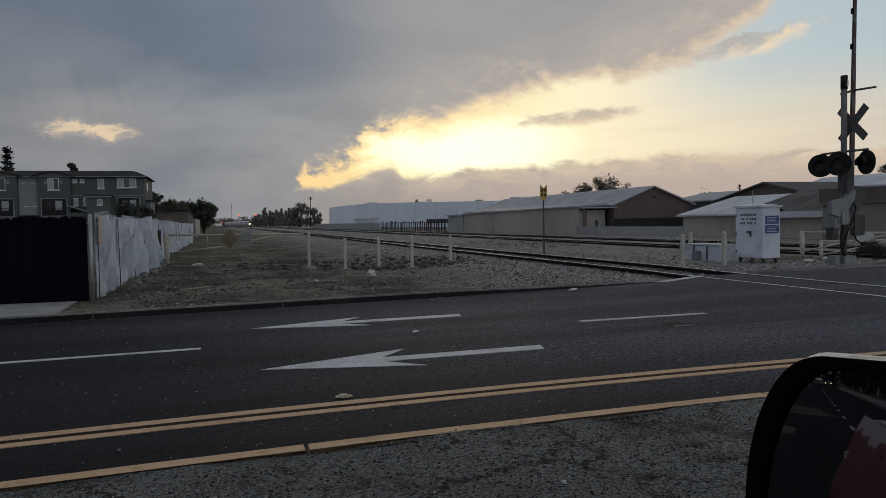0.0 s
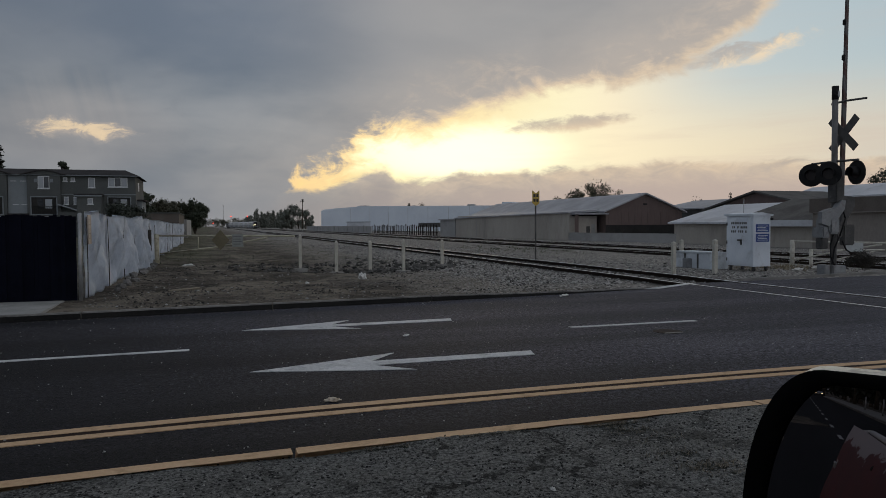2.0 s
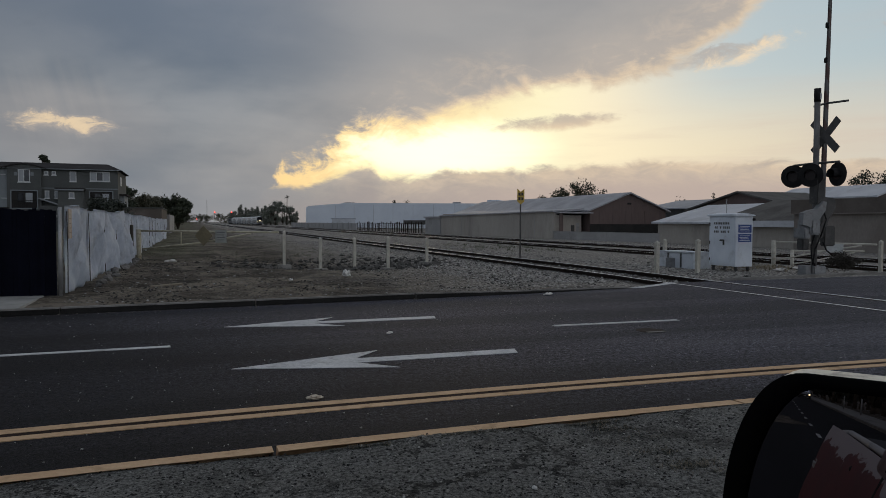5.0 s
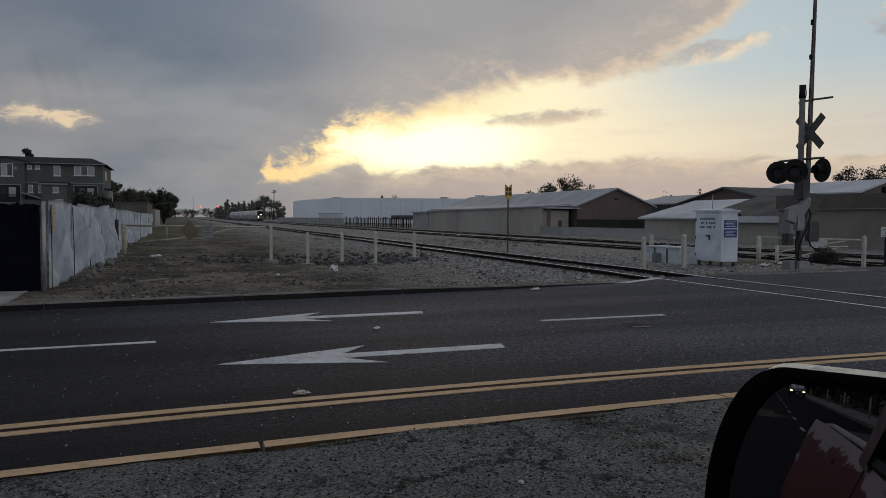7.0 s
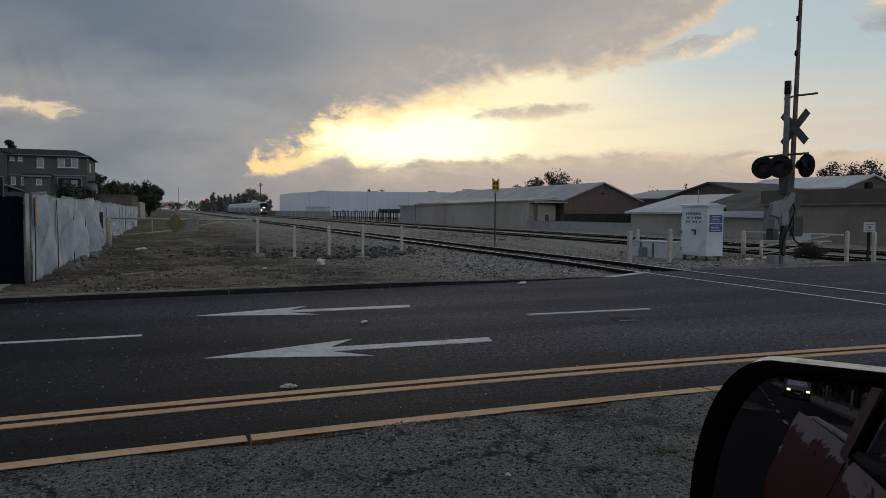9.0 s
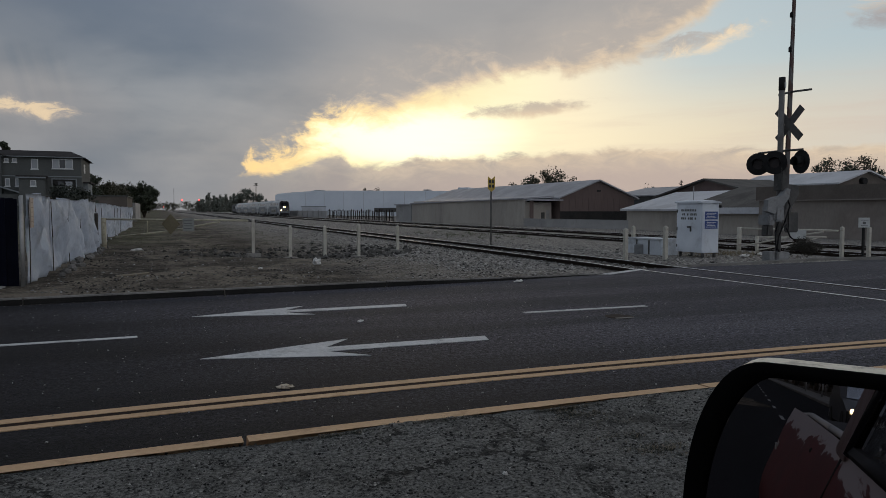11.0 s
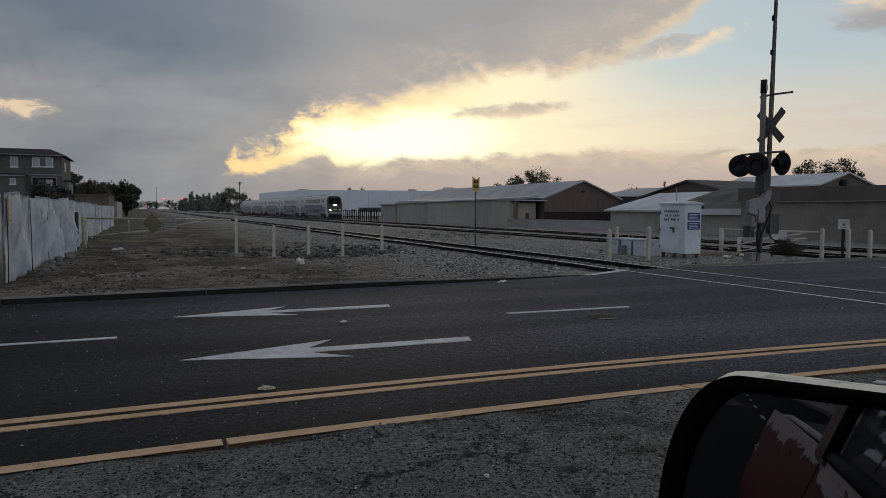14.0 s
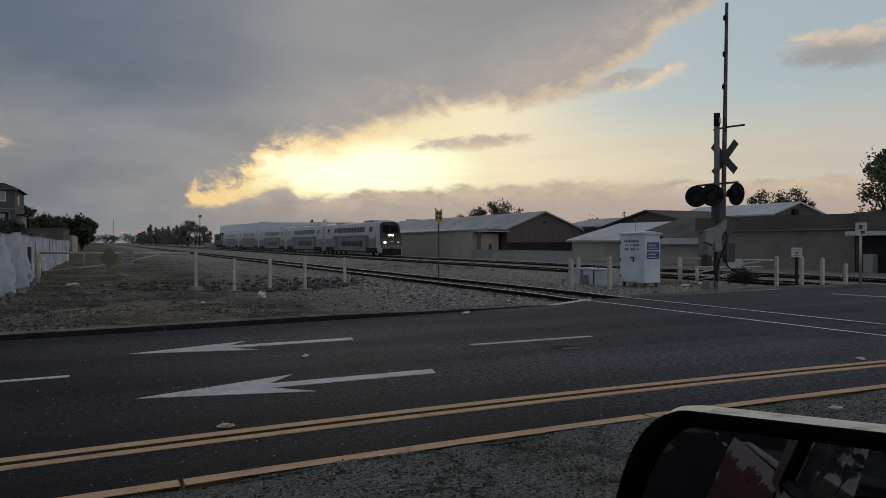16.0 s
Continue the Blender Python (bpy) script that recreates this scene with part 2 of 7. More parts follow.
def asphalt_material():
    """Dark aggregate with pale specks, tyre bands along the lanes and darker drips."""
    m = bpy.data.materials.new("asphalt")
    m.use_nodes = True
    tree = V.tree = m.node_tree
    b = tree.nodes["Principled BSDF"]
    pos = V(tree.nodes.new("ShaderNodeNewGeometry").outputs["Position"])
    x, y, z = split(pos)
    grain, speck = fbm(pos, 16.0, 8.0, 0.82), fbm(pos, 55.0, 4.0, 0.75)
    bands = fbm(combine(x * 0.035, y * 0.75, 0.0), 1.0, 4.0, 0.55)
    blot = fbm(combine(x * 0.35, y, 2.0), 0.55, 6.0, 0.65, 0.6)
    wob = fbm(pos, 0.28, 4.0, 0.6, 0.4) - 0.5
    # tone mask: darker at near left, paler rightwards and on the far lanes
    old = (x + wob * 6.0 + (y - 8.0) * 0.55).step(-2.5, 6.5)
    col = mix(grain.step(0.38, 0.62), (0.0020, 0.0020, 0.0027), (0.044, 0.0432, 0.052))
    col = mix(bands.step(0.42, 0.62) * 0.62, col, (0.0085, 0.0085, 0.0102))
    col = mix(blot.step(0.52, 0.70) * 0.35, col, (0.042, 0.042, 0.047))
    grit = fbm(pos, 42.0, 3.0, 0.65).step(0.36, 0.64)
    col = mix(1.0, col, mix(grit, (0.35, 0.35, 0.35), (1.65, 1.65, 1.65)), "MULTIPLY")
    col = mix(1.0, col, mix(old, (0.50, 0.49, 0.52), (2.75, 2.78, 2.9)), "MULTIPLY")
    col = mix(speck.step(0.64, 0.72) * 0.8, col, (0.21, 0.21, 0.21))
    tree.links.new(col.s, b.inputs["Base Color"])
    tree.links.new((grain * 0.2 + 0.70).s, b.inputs["Roughness"])
    b.inputs["Specular IOR Level"].default_value = 0.16
    n = tree.nodes.new("ShaderNodeBump")
    n.inputs["Distance"].default_value = 0.012
    tree.links.new(grain.s, n.inputs["Height"])
    tree.links.new(n.outputs[0], b.inputs["Normal"])
    return m


ASPHALT = asphalt_material()
OLD_ASPHALT = mat("old_asphalt", (0.016, 0.016, 0.0155), (0.30, 0.30, 0.285), 1.6, 0.95, 42.0, 0.88, 0.03, stain=(0.022, 0.022, 0.021), stain_scale=1.1, stain_mix=0.7)


def crack(m):
    """Dark jagged cracks through a surface."""
    tree = V.tree = m.node_tree
    b = tree.nodes["Principled BSDF"]
    pos = V(tree.nodes.new("ShaderNodeNewGeometry").outputs["Position"])
    x, y, z = split(pos)
    w1, w2 = fbm(pos, 2.6, 5.0, 0.7) - 0.5, fbm(pos, 3.1, 5.0, 0.7) - 0.5
    vor = tree.nodes.new("ShaderNodeTexVoronoi")
    vor.feature = "DISTANCE_TO_EDGE"
    vor.inputs["Scale"].default_value = 1.25
    tree.links.new(combine(x * 0.8 + w1 * 0.7, y + w2 * 0.7, 0.0).s, vor.inputs["Vector"])
    near = 1 - (V(vor.outputs["Distance"]) + w1 * 0.03).step(0.002, 0.030)
    near = near * fbm(pos, 0.9, 3.0, 0.5).step(0.40, 0.56)
    old = V(b.inputs["Base Color"].links[0].from_socket)
    tree.links.new(mix(near * 0.85, old, (0.006, 0.006, 0.006)).s, b.inputs["Base Color"])


crack(OLD_ASPHALT)
STONE = mat("grey_stone", (0.09, 0.088, 0.085), (0.22, 0.21, 0.20), 3.0, 0.9, 25.0, 0.5, 0.004)
WHITE_LINE = mat("white_road_paint", (0.40, 0.41, 0.42), (0.66, 0.66, 0.66), 2.0, 0.75, 25.0, 0.55, 0.003, stain=(0.12, 0.12, 0.12), stain_scale=5.0, stain_mix=0.5)
YELLOW_LINE = mat("yellow_road_paint", (0.47, 0.305, 0.175), (0.63, 0.435, 0.27), 1.5, 0.75, 25.0, 0.5, 0.003, stain=(0.24, 0.15, 0.07), stain_scale=3.0, stain_mix=0.5)
RUST_GAP = mat("dark_brown_sealant", (0.011, 0.0045, 0.0025), (0.024, 0.010, 0.005), 3.0, 0.9, 40.0)
KERB = mat("weathered_concrete", (0.11, 0.106, 0.10), (0.27, 0.26, 0.245), 1.2, 0.9, 30.0, 0.5, 0.006, stain=(0.05, 0.048, 0.044), stain_scale=0.9)
KERB_DARK = mat("near_black_kerb_face", (0.007, 0.007, 0.007), (0.024, 0.023, 0.022), 1.0, 0.9, 20.0, 0.4, 0.006)
CONCRETE = mat("concrete", (0.24, 0.24, 0.23), (0.36, 0.355, 0.34), 0.8, 0.9, 25.0, 0.4, 0.004, stain=(0.15, 0.15, 0.14))
RAIL_TOP = mat("polished_rail_steel", (0.62, 0.63, 0.66), (0.80, 0.81, 0.84), 1.0, 0.48, 20.0, metal=1.0)
RAIL_SIDE = mat("rusty_rail_steel", (0.016, 0.012, 0.010), (0.038, 0.026, 0.020), 4.0, 0.85, 30.0, metal=0.2)
TIE = mat("creosoted_wood", (0.03, 0.026, 0.022), (0.07, 0.06, 0.05), 3.0, 0.9, 20.0, bump=0.01)


# ---- building helpers ----


def part(name, bm, material, parent=None, label="", smooth=False):
    me = bpy.data.meshes.new(name)
    bm.normal_update()
    bm.to_mesh(me)
    bm.free()
    if material:
        for mm in material if isinstance(material, (list, tuple)) else (material,):
            me.materials.append(mm)
    if smooth:
        for f in me.polygons:
            f.use_smooth = True
    ob = new(name, me)
    if parent is not None:
        ob.parent = parent
    if label:
        ob["label"] = label
    return ob


def thing(name, label, category, m=None, group="", kind=""):
    ob = new(name)
    ob.empty_display_size = 0.2
    if m is not None:
        ob.matrix_basis = m
    return tagged(ob, label, category, group, kind)


def box(bm, x0, x1, y0, y1, z0, z1, bevel=0.0, m=None, mi=0):
    r = bmesh.ops.create_cube(bm, size=1.0)
    vs = r["verts"]
    for v in vs:
        v.co = Vector(((x0 + x1) / 2 + v.co.x * (x1 - x0), (y0 + y1) / 2 + v.co.y * (y1 - y0), (z0 + z1) / 2 + v.co.z * (z1 - z0)))
    faces = list({f for v in vs for f in v.link_faces})
    if bevel:
        es = list({e for v in vs for e in v.link_edges})
        out = bmesh.ops.bevel(bm, geom=es, offset=bevel, segments=2, affect="EDGES", clamp_overlap=True)
        faces = out["faces"] + [f for f in faces if f.is_valid]
        vs = list({v for f in faces if f.is_valid for v in f.verts})
    for f in faces:
        if f.is_valid:
            f.material_index = mi
    if m is not None:
        bmesh.ops.transform(bm, matrix=m, verts=vs)
    return vs


def boxed(*args, **kw):
    bm = bmesh.new()
    box(bm, *args, **kw)
    return bm


def tube(bm, a, b, r0, r1=None, seg=10, cap=True):
    a, b = Vector(a), Vector(b)
    r1 = r0 if r1 is None else r1
    q = (b - a).to_track_quat("Z", "Y")
    rings = []
    for c, r in ((a, r0), (b, r1)):
        rings.append([bm.verts.new(c + q @ Vector((r * math.cos(2 * math.pi * i / seg), r * math.sin(2 * math.pi * i / seg), 0))) for i in range(seg)])
    for i in range(seg):
        j = (i + 1) % seg
        bm.faces.new((rings[0][i], rings[0][j], rings[1][j], rings[1][i])).smooth = True
    if cap:
        bm.faces.new(rings[0][::-1])
        bm.faces.new(rings[1])


def tubed(points, r, seg=8):
    bm = bmesh.new()
    for p, q in zip(points, points[1:]):
        tube(bm, p, q, r, seg=seg)
    return bm


def prism(bm, outline, y0, y1, mi=0):
    """Extrudes an outline in x and z along y."""
    f0 = [bm.verts.new((x, y0, z)) for x, z in outline]
    f1 = [bm.verts.new((x, y1, z)) for x, z in outline]
    n = len(outline)
    made = [bm.faces.new(f0), bm.faces.new(f1[::-1])]
    for i in range(n):
        made.append(bm.faces.new((f0[(i + 1) % n], f0[i], f1[i], f1[(i + 1) % n])))
    for f in made:
        f.material_index = mi
    return made


def flat(bm, pts, z, thick=0.004):
    """A thin flat plate of a given outline on the ground."""
    top = [bm.verts.new((x, y, z + thick)) for x, y in pts]
    low = [bm.verts.new((x, y, z - 0.002)) for x, y in pts]
    f = bm.faces.new(top)
    n = len(pts)
    for i in range(n):
        bm.faces.new((top[i], low[i], low[(i + 1) % n], top[(i + 1) % n]))
    f.normal_update()
    if f.normal.z < 0:
        bmesh.ops.reverse_faces(bm, faces=bm.faces[:])


def grid(xs, ys, height, name, material, parent=None, smooth=True):
    verts = [(x, y, height(x, y)) for y in ys for x in xs]
    w = len(xs)
    faces = [(j * w + i, j * w + i + 1, (j + 1) * w + i + 1, (j + 1) * w + i) for j in range(len(ys) - 1) for i in range(w - 1)]
    me = bpy.data.meshes.new(name)
    me.from_pydata(verts, [], faces)
    for mm in material if isinstance(material, (list, tuple)) else (material,):
        me.materials.append(mm)
    if smooth:
        me.polygons.foreach_set("use_smooth", [True] * len(me.polygons))
    ob = new(name, me)
    if parent is not None:
        ob.parent = parent
    return ob


def span(*pieces):
    """Values from (start, end, step) pieces."""
    out = []
    for a, b, s in pieces:
        n = max(1, round((b - a) / s))
        out += [a + (b - a) * i / n for i in range(n)]
    return out + [pieces[-1][1]]


def sstep(v, a, b):
    t = min(1.0, max(0.0, (v - a) / (b - a)))
    return t * t * (3 - 2 * t)


# ---- ground ----


def bend(y):
    """How far the tracks have curved to the left at y."""
    return 0.0 if y < 334 else -((y - 334) / 221.0) ** 2 * 10.2


def base_height(x, y):
    """The lie of the land without its roughness."""
    z = 0.08 - 0.08 * sstep(x, 7.5, 10.2)
    z -= 0.42 * sstep(x, 18, 27) + 0.2 * sstep(x, 37.4, 38.3)
    pit = math.exp(-(((x - 4.6) / 1.7) ** 2 + ((y - 24.6) / 1.9) ** 2))
    return z - 0.72 * pit


def kerb_y(x):
    return 13.14 + 0.095 * x + 0.28 * sstep(x, 6.0, 9.3)


def sweep(x, at=3.4, k=0.0065):
    """How far the carriageway's lines swing towards the near side at x: a slow bend past the crossing."""
    d = min(6.5, abs(x - at))
    return -k * d * d - max(0.0, abs(x - at) - 6.5) * 0.012


def ground_height(x, y):
    z = base_height(x, y)
    for c, top in ((11.9, -0.09), (28.0, -0.5), (33.85, -0.5)):
        d = abs(x - bend(y) - c)
        k = 1 - sstep(d, 1.3, 2.6)
        z = z * (1 - k) + top * k
    far = sstep(y, 60, 200)
    n1 = noise.noise((x * 0.35, y * 0.35, 0)) * 0.045 + noise.noise((x * 1.7, y * 1.7, 4)) * 0.022 + noise.noise((x * 6, y * 6, 9)) * 0.012
    z += n1 * (1 - far) * (0.35 if x > 8 else 1.0)
    if y < kerb_y(x) + 0.35 and x < 9.6:
        z = min(z, 0.085)
    if y < 16.2 and x >= 9.6 or y < kerb_y(x) + 0.11:
        z = -0.12 if y < 15.2 + 0.2 * sstep(x, 10, 18) or y < kerb_y(x) + 0.11 else z
    if y < 4.8 and y > 2.4:
        z = -0.2
    return z


def build_ground():
    xs = span((-3000, -400, 650), (-400, -40, 60), (-40, -6, 4), (-6, 30, 0.22), (30, 60, 1.5), (60, 120, 10), (120, 600, 80), (600, 3000, 600))
    ys = span((-3000, -300, 675), (-300, 12, 26), (12, 34, 0.18), (34, 70, 0.8), (70, 140, 5), (140, 700, 28), (700, 3000, 575))
    ground = grid(xs, ys, ground_height, "ground", GROUND)
    tagged(ground, "bare brown dirt and gravel with tyre ruts beside the railway", "ground", kind="structure")


def ground_material():
    """Dirt that turns to grey gravel along the tracks, with dark damp spots, painted pit shade and thin dry grass."""
    m = bpy.data.materials.new("dirt_and_gravel")
    m.use_nodes = True
    tree = V.tree = m.node_tree
    b = tree.nodes["Principled BSDF"]
    pos = V(tree.nodes.new("ShaderNodeNewGeometry").outputs["Position"])
    x, y, z = split(pos)
    wob = fbm(pos, 0.5, 5.0, 0.6) - 0.5
    n1, n2, n3 = fbm(pos, 0.45, 6.0, 0.65, 0.4), fbm(pos, 6.0, 7.0, 0.8), fbm(pos, 30.0, 4.0, 0.7)
    dirt = mix(n1.step(0.38, 0.60), (0.036, 0.030, 0.024), (0.175, 0.150, 0.120))
    dirt = mix(n2.step(0.50, 0.62) * 0.65, dirt, (0.28, 0.25, 0.21))
    dirt = mix(fbm(pos, 3.0, 6.0, 0.75, 0.3).step(0.50, 0.62) * 0.6, dirt, (0.016, 0.014, 0.012))
    dirt = mix(fbm(combine(x * 0.9, y * 0.35, 5.0), 0.6, 6.0, 0.7, 0.8).step(0.48, 0.62) * 0.6, dirt, (0.026, 0.023, 0.019))
    vor = tree.nodes.new("ShaderNodeTexVoronoi")
    vor.inputs["Scale"].default_value = 16.0
    tree.links.new(pos.s, vor.inputs["Vector"])
    cell = V(vor.outputs["Distance"])
    hue = split(V(vor.outputs["Color"]))[0]
    gravel = mix(hue, (0.085, 0.080, 0.074), (0.50, 0.47, 0.43))
    gravel = mix(cell.step(0.38, 0.78) * 0.7, gravel, (0.02, 0.019, 0.018))
    at = (x + wob * 5.0).step(2.0, 8.4)
    col = mix(at, dirt, gravel)
    for centre in (11.9, 28.0, 33.85):
        d = ((x - centre).op("ABSOLUTE") + wob * 0.25)
        col = mix((1 - d.step(0.75, 1.35)) * 0.8, col, (0.026, 0.023, 0.021))
    # ground colour darkened inside the pit so the hollow looks shaded
    pit = ((x - 4.6) / 2.0) * ((x - 4.6) / 2.0) + ((y - 24.7) / 2.2) * ((y - 24.7) / 2.2) + wob
    col = mix((1 - pit.step(0.3, 1.2)) * 0.7, col, (0.020, 0.018, 0.016))
    grass = (y + wob * 14).step(27, 36) * (1 - (x + wob * 4).step(-1.2, 1.6))
    col = mix(grass * n2.step(0.38, 0.6) * 0.7, col, (0.075, 0.085, 0.042))
    tree.links.new(col.s, b.inputs["Base Color"])
    b.inputs["Roughness"].default_value = 0.95
    b.inputs["Specular IOR Level"].default_value = 0.15
    n = tree.nodes.new("ShaderNodeBump")
    n.inputs["Distance"].default_value = 0.035
    tree.links.new((n2 + n3 * 0.4 - cell * 0.5 * at).s, n.inputs["Height"])
    tree.links.new(n.outputs[0], b.inputs["Normal"])
    return m


GROUND = ground_material()
build_ground()


def build_road():
    bm = bmesh.new()
    flat(bm, [(-320, 4.2), (300, 4.2), (300, 15.3), (19.6, 15.75), (17.6, 15.6), (15.4, 15.45), (13.2, 15.45), (11.4, 15.3), (9.7, 14.5), (9.2, kerb_y(9.2) + 0.05), (6.0, kerb_y(6) + 0.05), (-9.0, kerb_y(-9) + 0.05), (-320, kerb_y(-9) + 0.05)], -0.05, 0.05)
    road = part("road", bm, ASPHALT)
    tagged(road, "dark worn asphalt carriageway with faint tyre tracks", "road", kind="structure")
    bm = bmesh.new()
    flat(bm, [(-320, -4.0), (300, -4.0), (300, 2.7), (-320, 2.7)], -0.05, 0.05)
    tagged(part("road_near", bm, ASPHALT), "dark asphalt lanes on the other side of the median", "road", kind="structure")
    # median of crumbled old asphalt
    def mh(x, y):
        edge = sstep(y, 4.50, 4.72 + 0.06 * noise.noise((x * 2.2, 0, 3)))
        return 0.072 - 0.004 * edge + 0.3 * min(0.0, 4.4 - y) * 0.02 + noise.noise((x * 0.9, y * 0.9, 1)) * 0.025 + noise.noise((x * 5, y * 5, 2)) * 0.012 + noise.noise((x * 14, y * 14, 8)) * 0.006
    med = grid(span((-60, -3, 3), (-3, 9, 0.05), (9, 60, 3)), span((2.6, 3.2, 0.3), (3.2, 4.68, 0.04)), mh, "median", OLD_ASPHALT)
    for v in med.data.vertices:
        v.co.y += sweep(v.co.x)
    tagged(med, "raised median of crumbling dark gravelly asphalt", "median", kind="structure")


build_road()


def stripes():
    xs = span((-300, -20, 40), (-20, -4, 2), (-4, 12, 0.8), (12, 24, 2), (24, 280, 40))

    def ribbon(y0, y1, z, thick=0.004):
        bm = bmesh.new()
        rows = [[bm.verts.new((x, y + sweep(x), zz)) for x in xs] for y, zz in ((y0, z - 0.002), (y0, z + thick), (y1, z + thick), (y1, z - 0.002))]
        for a, b in zip(rows, rows[1:]):
            for i in range(len(xs) - 1):
                bm.faces.new((a[i], a[i + 1], b[i + 1], b[i]))
        return bm
    for y0, y1 in ((5.795, 5.898), (5.988, 6.105)):
        bm = ribbon(y0, y1, 0.002)
        tagged(part("yellow_line", bm, YELLOW_LINE), "solid yellow painted centre line on asphalt", "road marking", "double yellow line", "structure")
    bm = ribbon(5.901, 5.985, 0.0015, 0.002)
    tagged(part("line_gap", bm, RUST_GAP), "dark brown strip between two yellow lines", "road marking", kind="structure")
    bm = bmesh.new()
    flat(bm, [(0, -0.055), (2.13, -0.055), (2.13, 0.055), (0, 0.055)], 0)
    dash = part("lane_dash", bm, WHITE_LINE)
    tagged(dash, "faded white lane dash on asphalt", "road marking", "lane dashes", "structure")
    def dash_at(i):
        x = 4.87 + i * 7.31
        y = 9.43 + sweep(x, 5.2, 0.0052)
        y1 = 9.43 + sweep(x + 2.13, 5.2, 0.0052)
        return pose(x, y, 0.002, 0, 0, math.degrees(math.atan2(y1 - y, 2.13)))
    dash.matrix_basis = dash_at(0)
    for i in range(-9, 10):
        if i not in (0, 1, 2):
            copy_thing(dash, dash_at(i))
    for i in range(16):
        copy_thing(dash, pose(-12 - i * 7.31, -0.62, 0.002))
    for x, y, turn in ((0.31, 7.67, 0.8), (0.35, 10.72, 1.6)):
        bm = bmesh.new()
        k = 1.0 if y < 9 else 0.93
        pts = [(0, 0), (1.66, 0.56 * k), (1.30, 0.15), (3.22, 0.15), (3.15, -0.10), (1.27, -0.08), (1.64, -0.45 * k)]
        flat(bm, pts, 0)
        ob = part("lane_arrow", bm, WHITE_LINE)
        ob.matrix_basis = pose(x, y, 0.002, 0, 0, turn)
        tagged(ob, "worn white straight-ahead arrow painted on the lane", "road marking", "lane arrows", "structure")
    bm = bmesh.new()
    flat(bm, [(9.45, 14.40), (9.72, 14.30), (11.42, 15.22), (11.28, 15.36)], 0.002)
    tagged(part("edge_line", bm, WHITE_LINE), "short white edge line before the rails", "road marking", kind="structure")
    bm = bmesh.new()
    flat(bm, [(18.6, 13.75), (18.85, 11.6), (18.98, 11.6), (18.73, 13.75)], 0.002)
    tagged(part("edge_line", bm, WHITE_LINE), "short white line across the lane beyond the rails", "road marking", kind="structure")


stripes()


def kerbs():
    far = thing("kerb", "low concrete kerb with a near-black face along the road", "kerb", kind="structure")
    x = -60.0
    while x < 9.3:
        L = 3.05
        x1 = min(x + L - 0.02, 9.35)
        bm = bmesh.new()
        y0, y1 = kerb_y(max(x, -9.0)), kerb_y(max(x1, -9.0))
        z1 = 0.11 - 0.08 * sstep(x1, 4.0, 9.4)
        z0 = 0.11 - 0.08 * sstep(x, 4.0, 9.4)
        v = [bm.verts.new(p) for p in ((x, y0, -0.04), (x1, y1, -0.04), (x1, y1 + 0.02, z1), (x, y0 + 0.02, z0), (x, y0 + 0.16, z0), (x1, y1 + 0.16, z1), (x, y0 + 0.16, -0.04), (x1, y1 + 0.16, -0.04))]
        # road-facing side is near black, the top paler concrete
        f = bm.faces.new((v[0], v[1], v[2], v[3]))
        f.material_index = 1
        bm.faces.new((v[3], v[2], v[5], v[4]))
        bm.faces.new((v[4], v[5], v[7], v[6]))
        bm.faces.new((v[0], v[3], v[4], v[6]))
        bm.faces.new((v[1], v[7], v[5], v[2]))
        es = [e for e in bm.edges if e.verts[0] in (v[2], v[3]) and e.verts[1] in (v[2], v[3])]
        bmesh.ops.bevel(bm, geom=es, offset=0.02, segments=2, affect="EDGES")
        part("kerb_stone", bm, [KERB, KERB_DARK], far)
        x += L
    # kerb curving behind the crossing signal
    ret = thing("kerb_return", "worn concrete kerb edge curving round the signal corner", "kerb", kind="structure")
    pts = [(12.9, 15.45), (15.0, 15.6), (16.2, 15.8), (17.6, 16.05), (19.0, 16.25), (21.0, 15.95), (26, 15.2)]
    for (ax, ay), (bx, by) in zip(pts, pts[1:]):
        bm = bmesh.new()
        n = Vector((-(by - ay), bx - ax, 0)).normalized() * 0.16
        v = [bm.verts.new(p) for p in ((ax, ay, -0.04), (bx, by, -0.04), (bx, by, 0.06), (ax, ay, 0.06), (ax + n.x, ay + n.y, 0.06), (bx + n.x, by + n.y, 0.06))]
        bm.faces.new((v[0], v[1], v[2], v[3]))
        bm.faces.new((v[3], v[2], v[5], v[4]))
        part("kerb_stone", bm, KERB, ret)
    # yellow painted kerb of the median, broken at its joints
    near = thing("median_kerb", "low yellow-painted concrete kerb, chipped and dirt-covered", "kerb", kind="structure")
    x = 0.445 - 10 * 3.6
    rnd = random.Random(4)
    while x < 60:
        x1 = x + 3.57
        bm = bmesh.new()
        n = 30
        top, bot, low = [], [], []
        for i in range(n + 1):
            xx = x + (x1 - x) * i / n
            w = noise.noise((xx * 1.3, 2, 0)) * 0.012 + noise.noise((xx * 6, 5, 0)) * 0.010
            top.append(bm.verts.new((xx, 4.798 + sweep(xx) + 0.004 * rnd.random(), 0.078)))
            bot.append(bm.verts.new((xx, 4.665 + sweep(xx) + w, 0.082)))
            low.append(bm.verts.new((xx, 4.82 + sweep(xx), -0.01)))
        for i in range(n):
            bm.faces.new((bot[i], bot[i + 1], top[i + 1], top[i]))
            bm.faces.new((top[i], top[i + 1], low[i + 1], low[i]))
        for i in (0, n):
            bm.faces.new((bot[i], top[i], low[i]))
        part("kerb_stone", bm, YELLOW_LINE, near)
        x += 3.6
    walk_ = bmesh.new()
    box(walk_, -40, -2.68, 13.05, 15.2, -0.1, 0.105, 0.01)
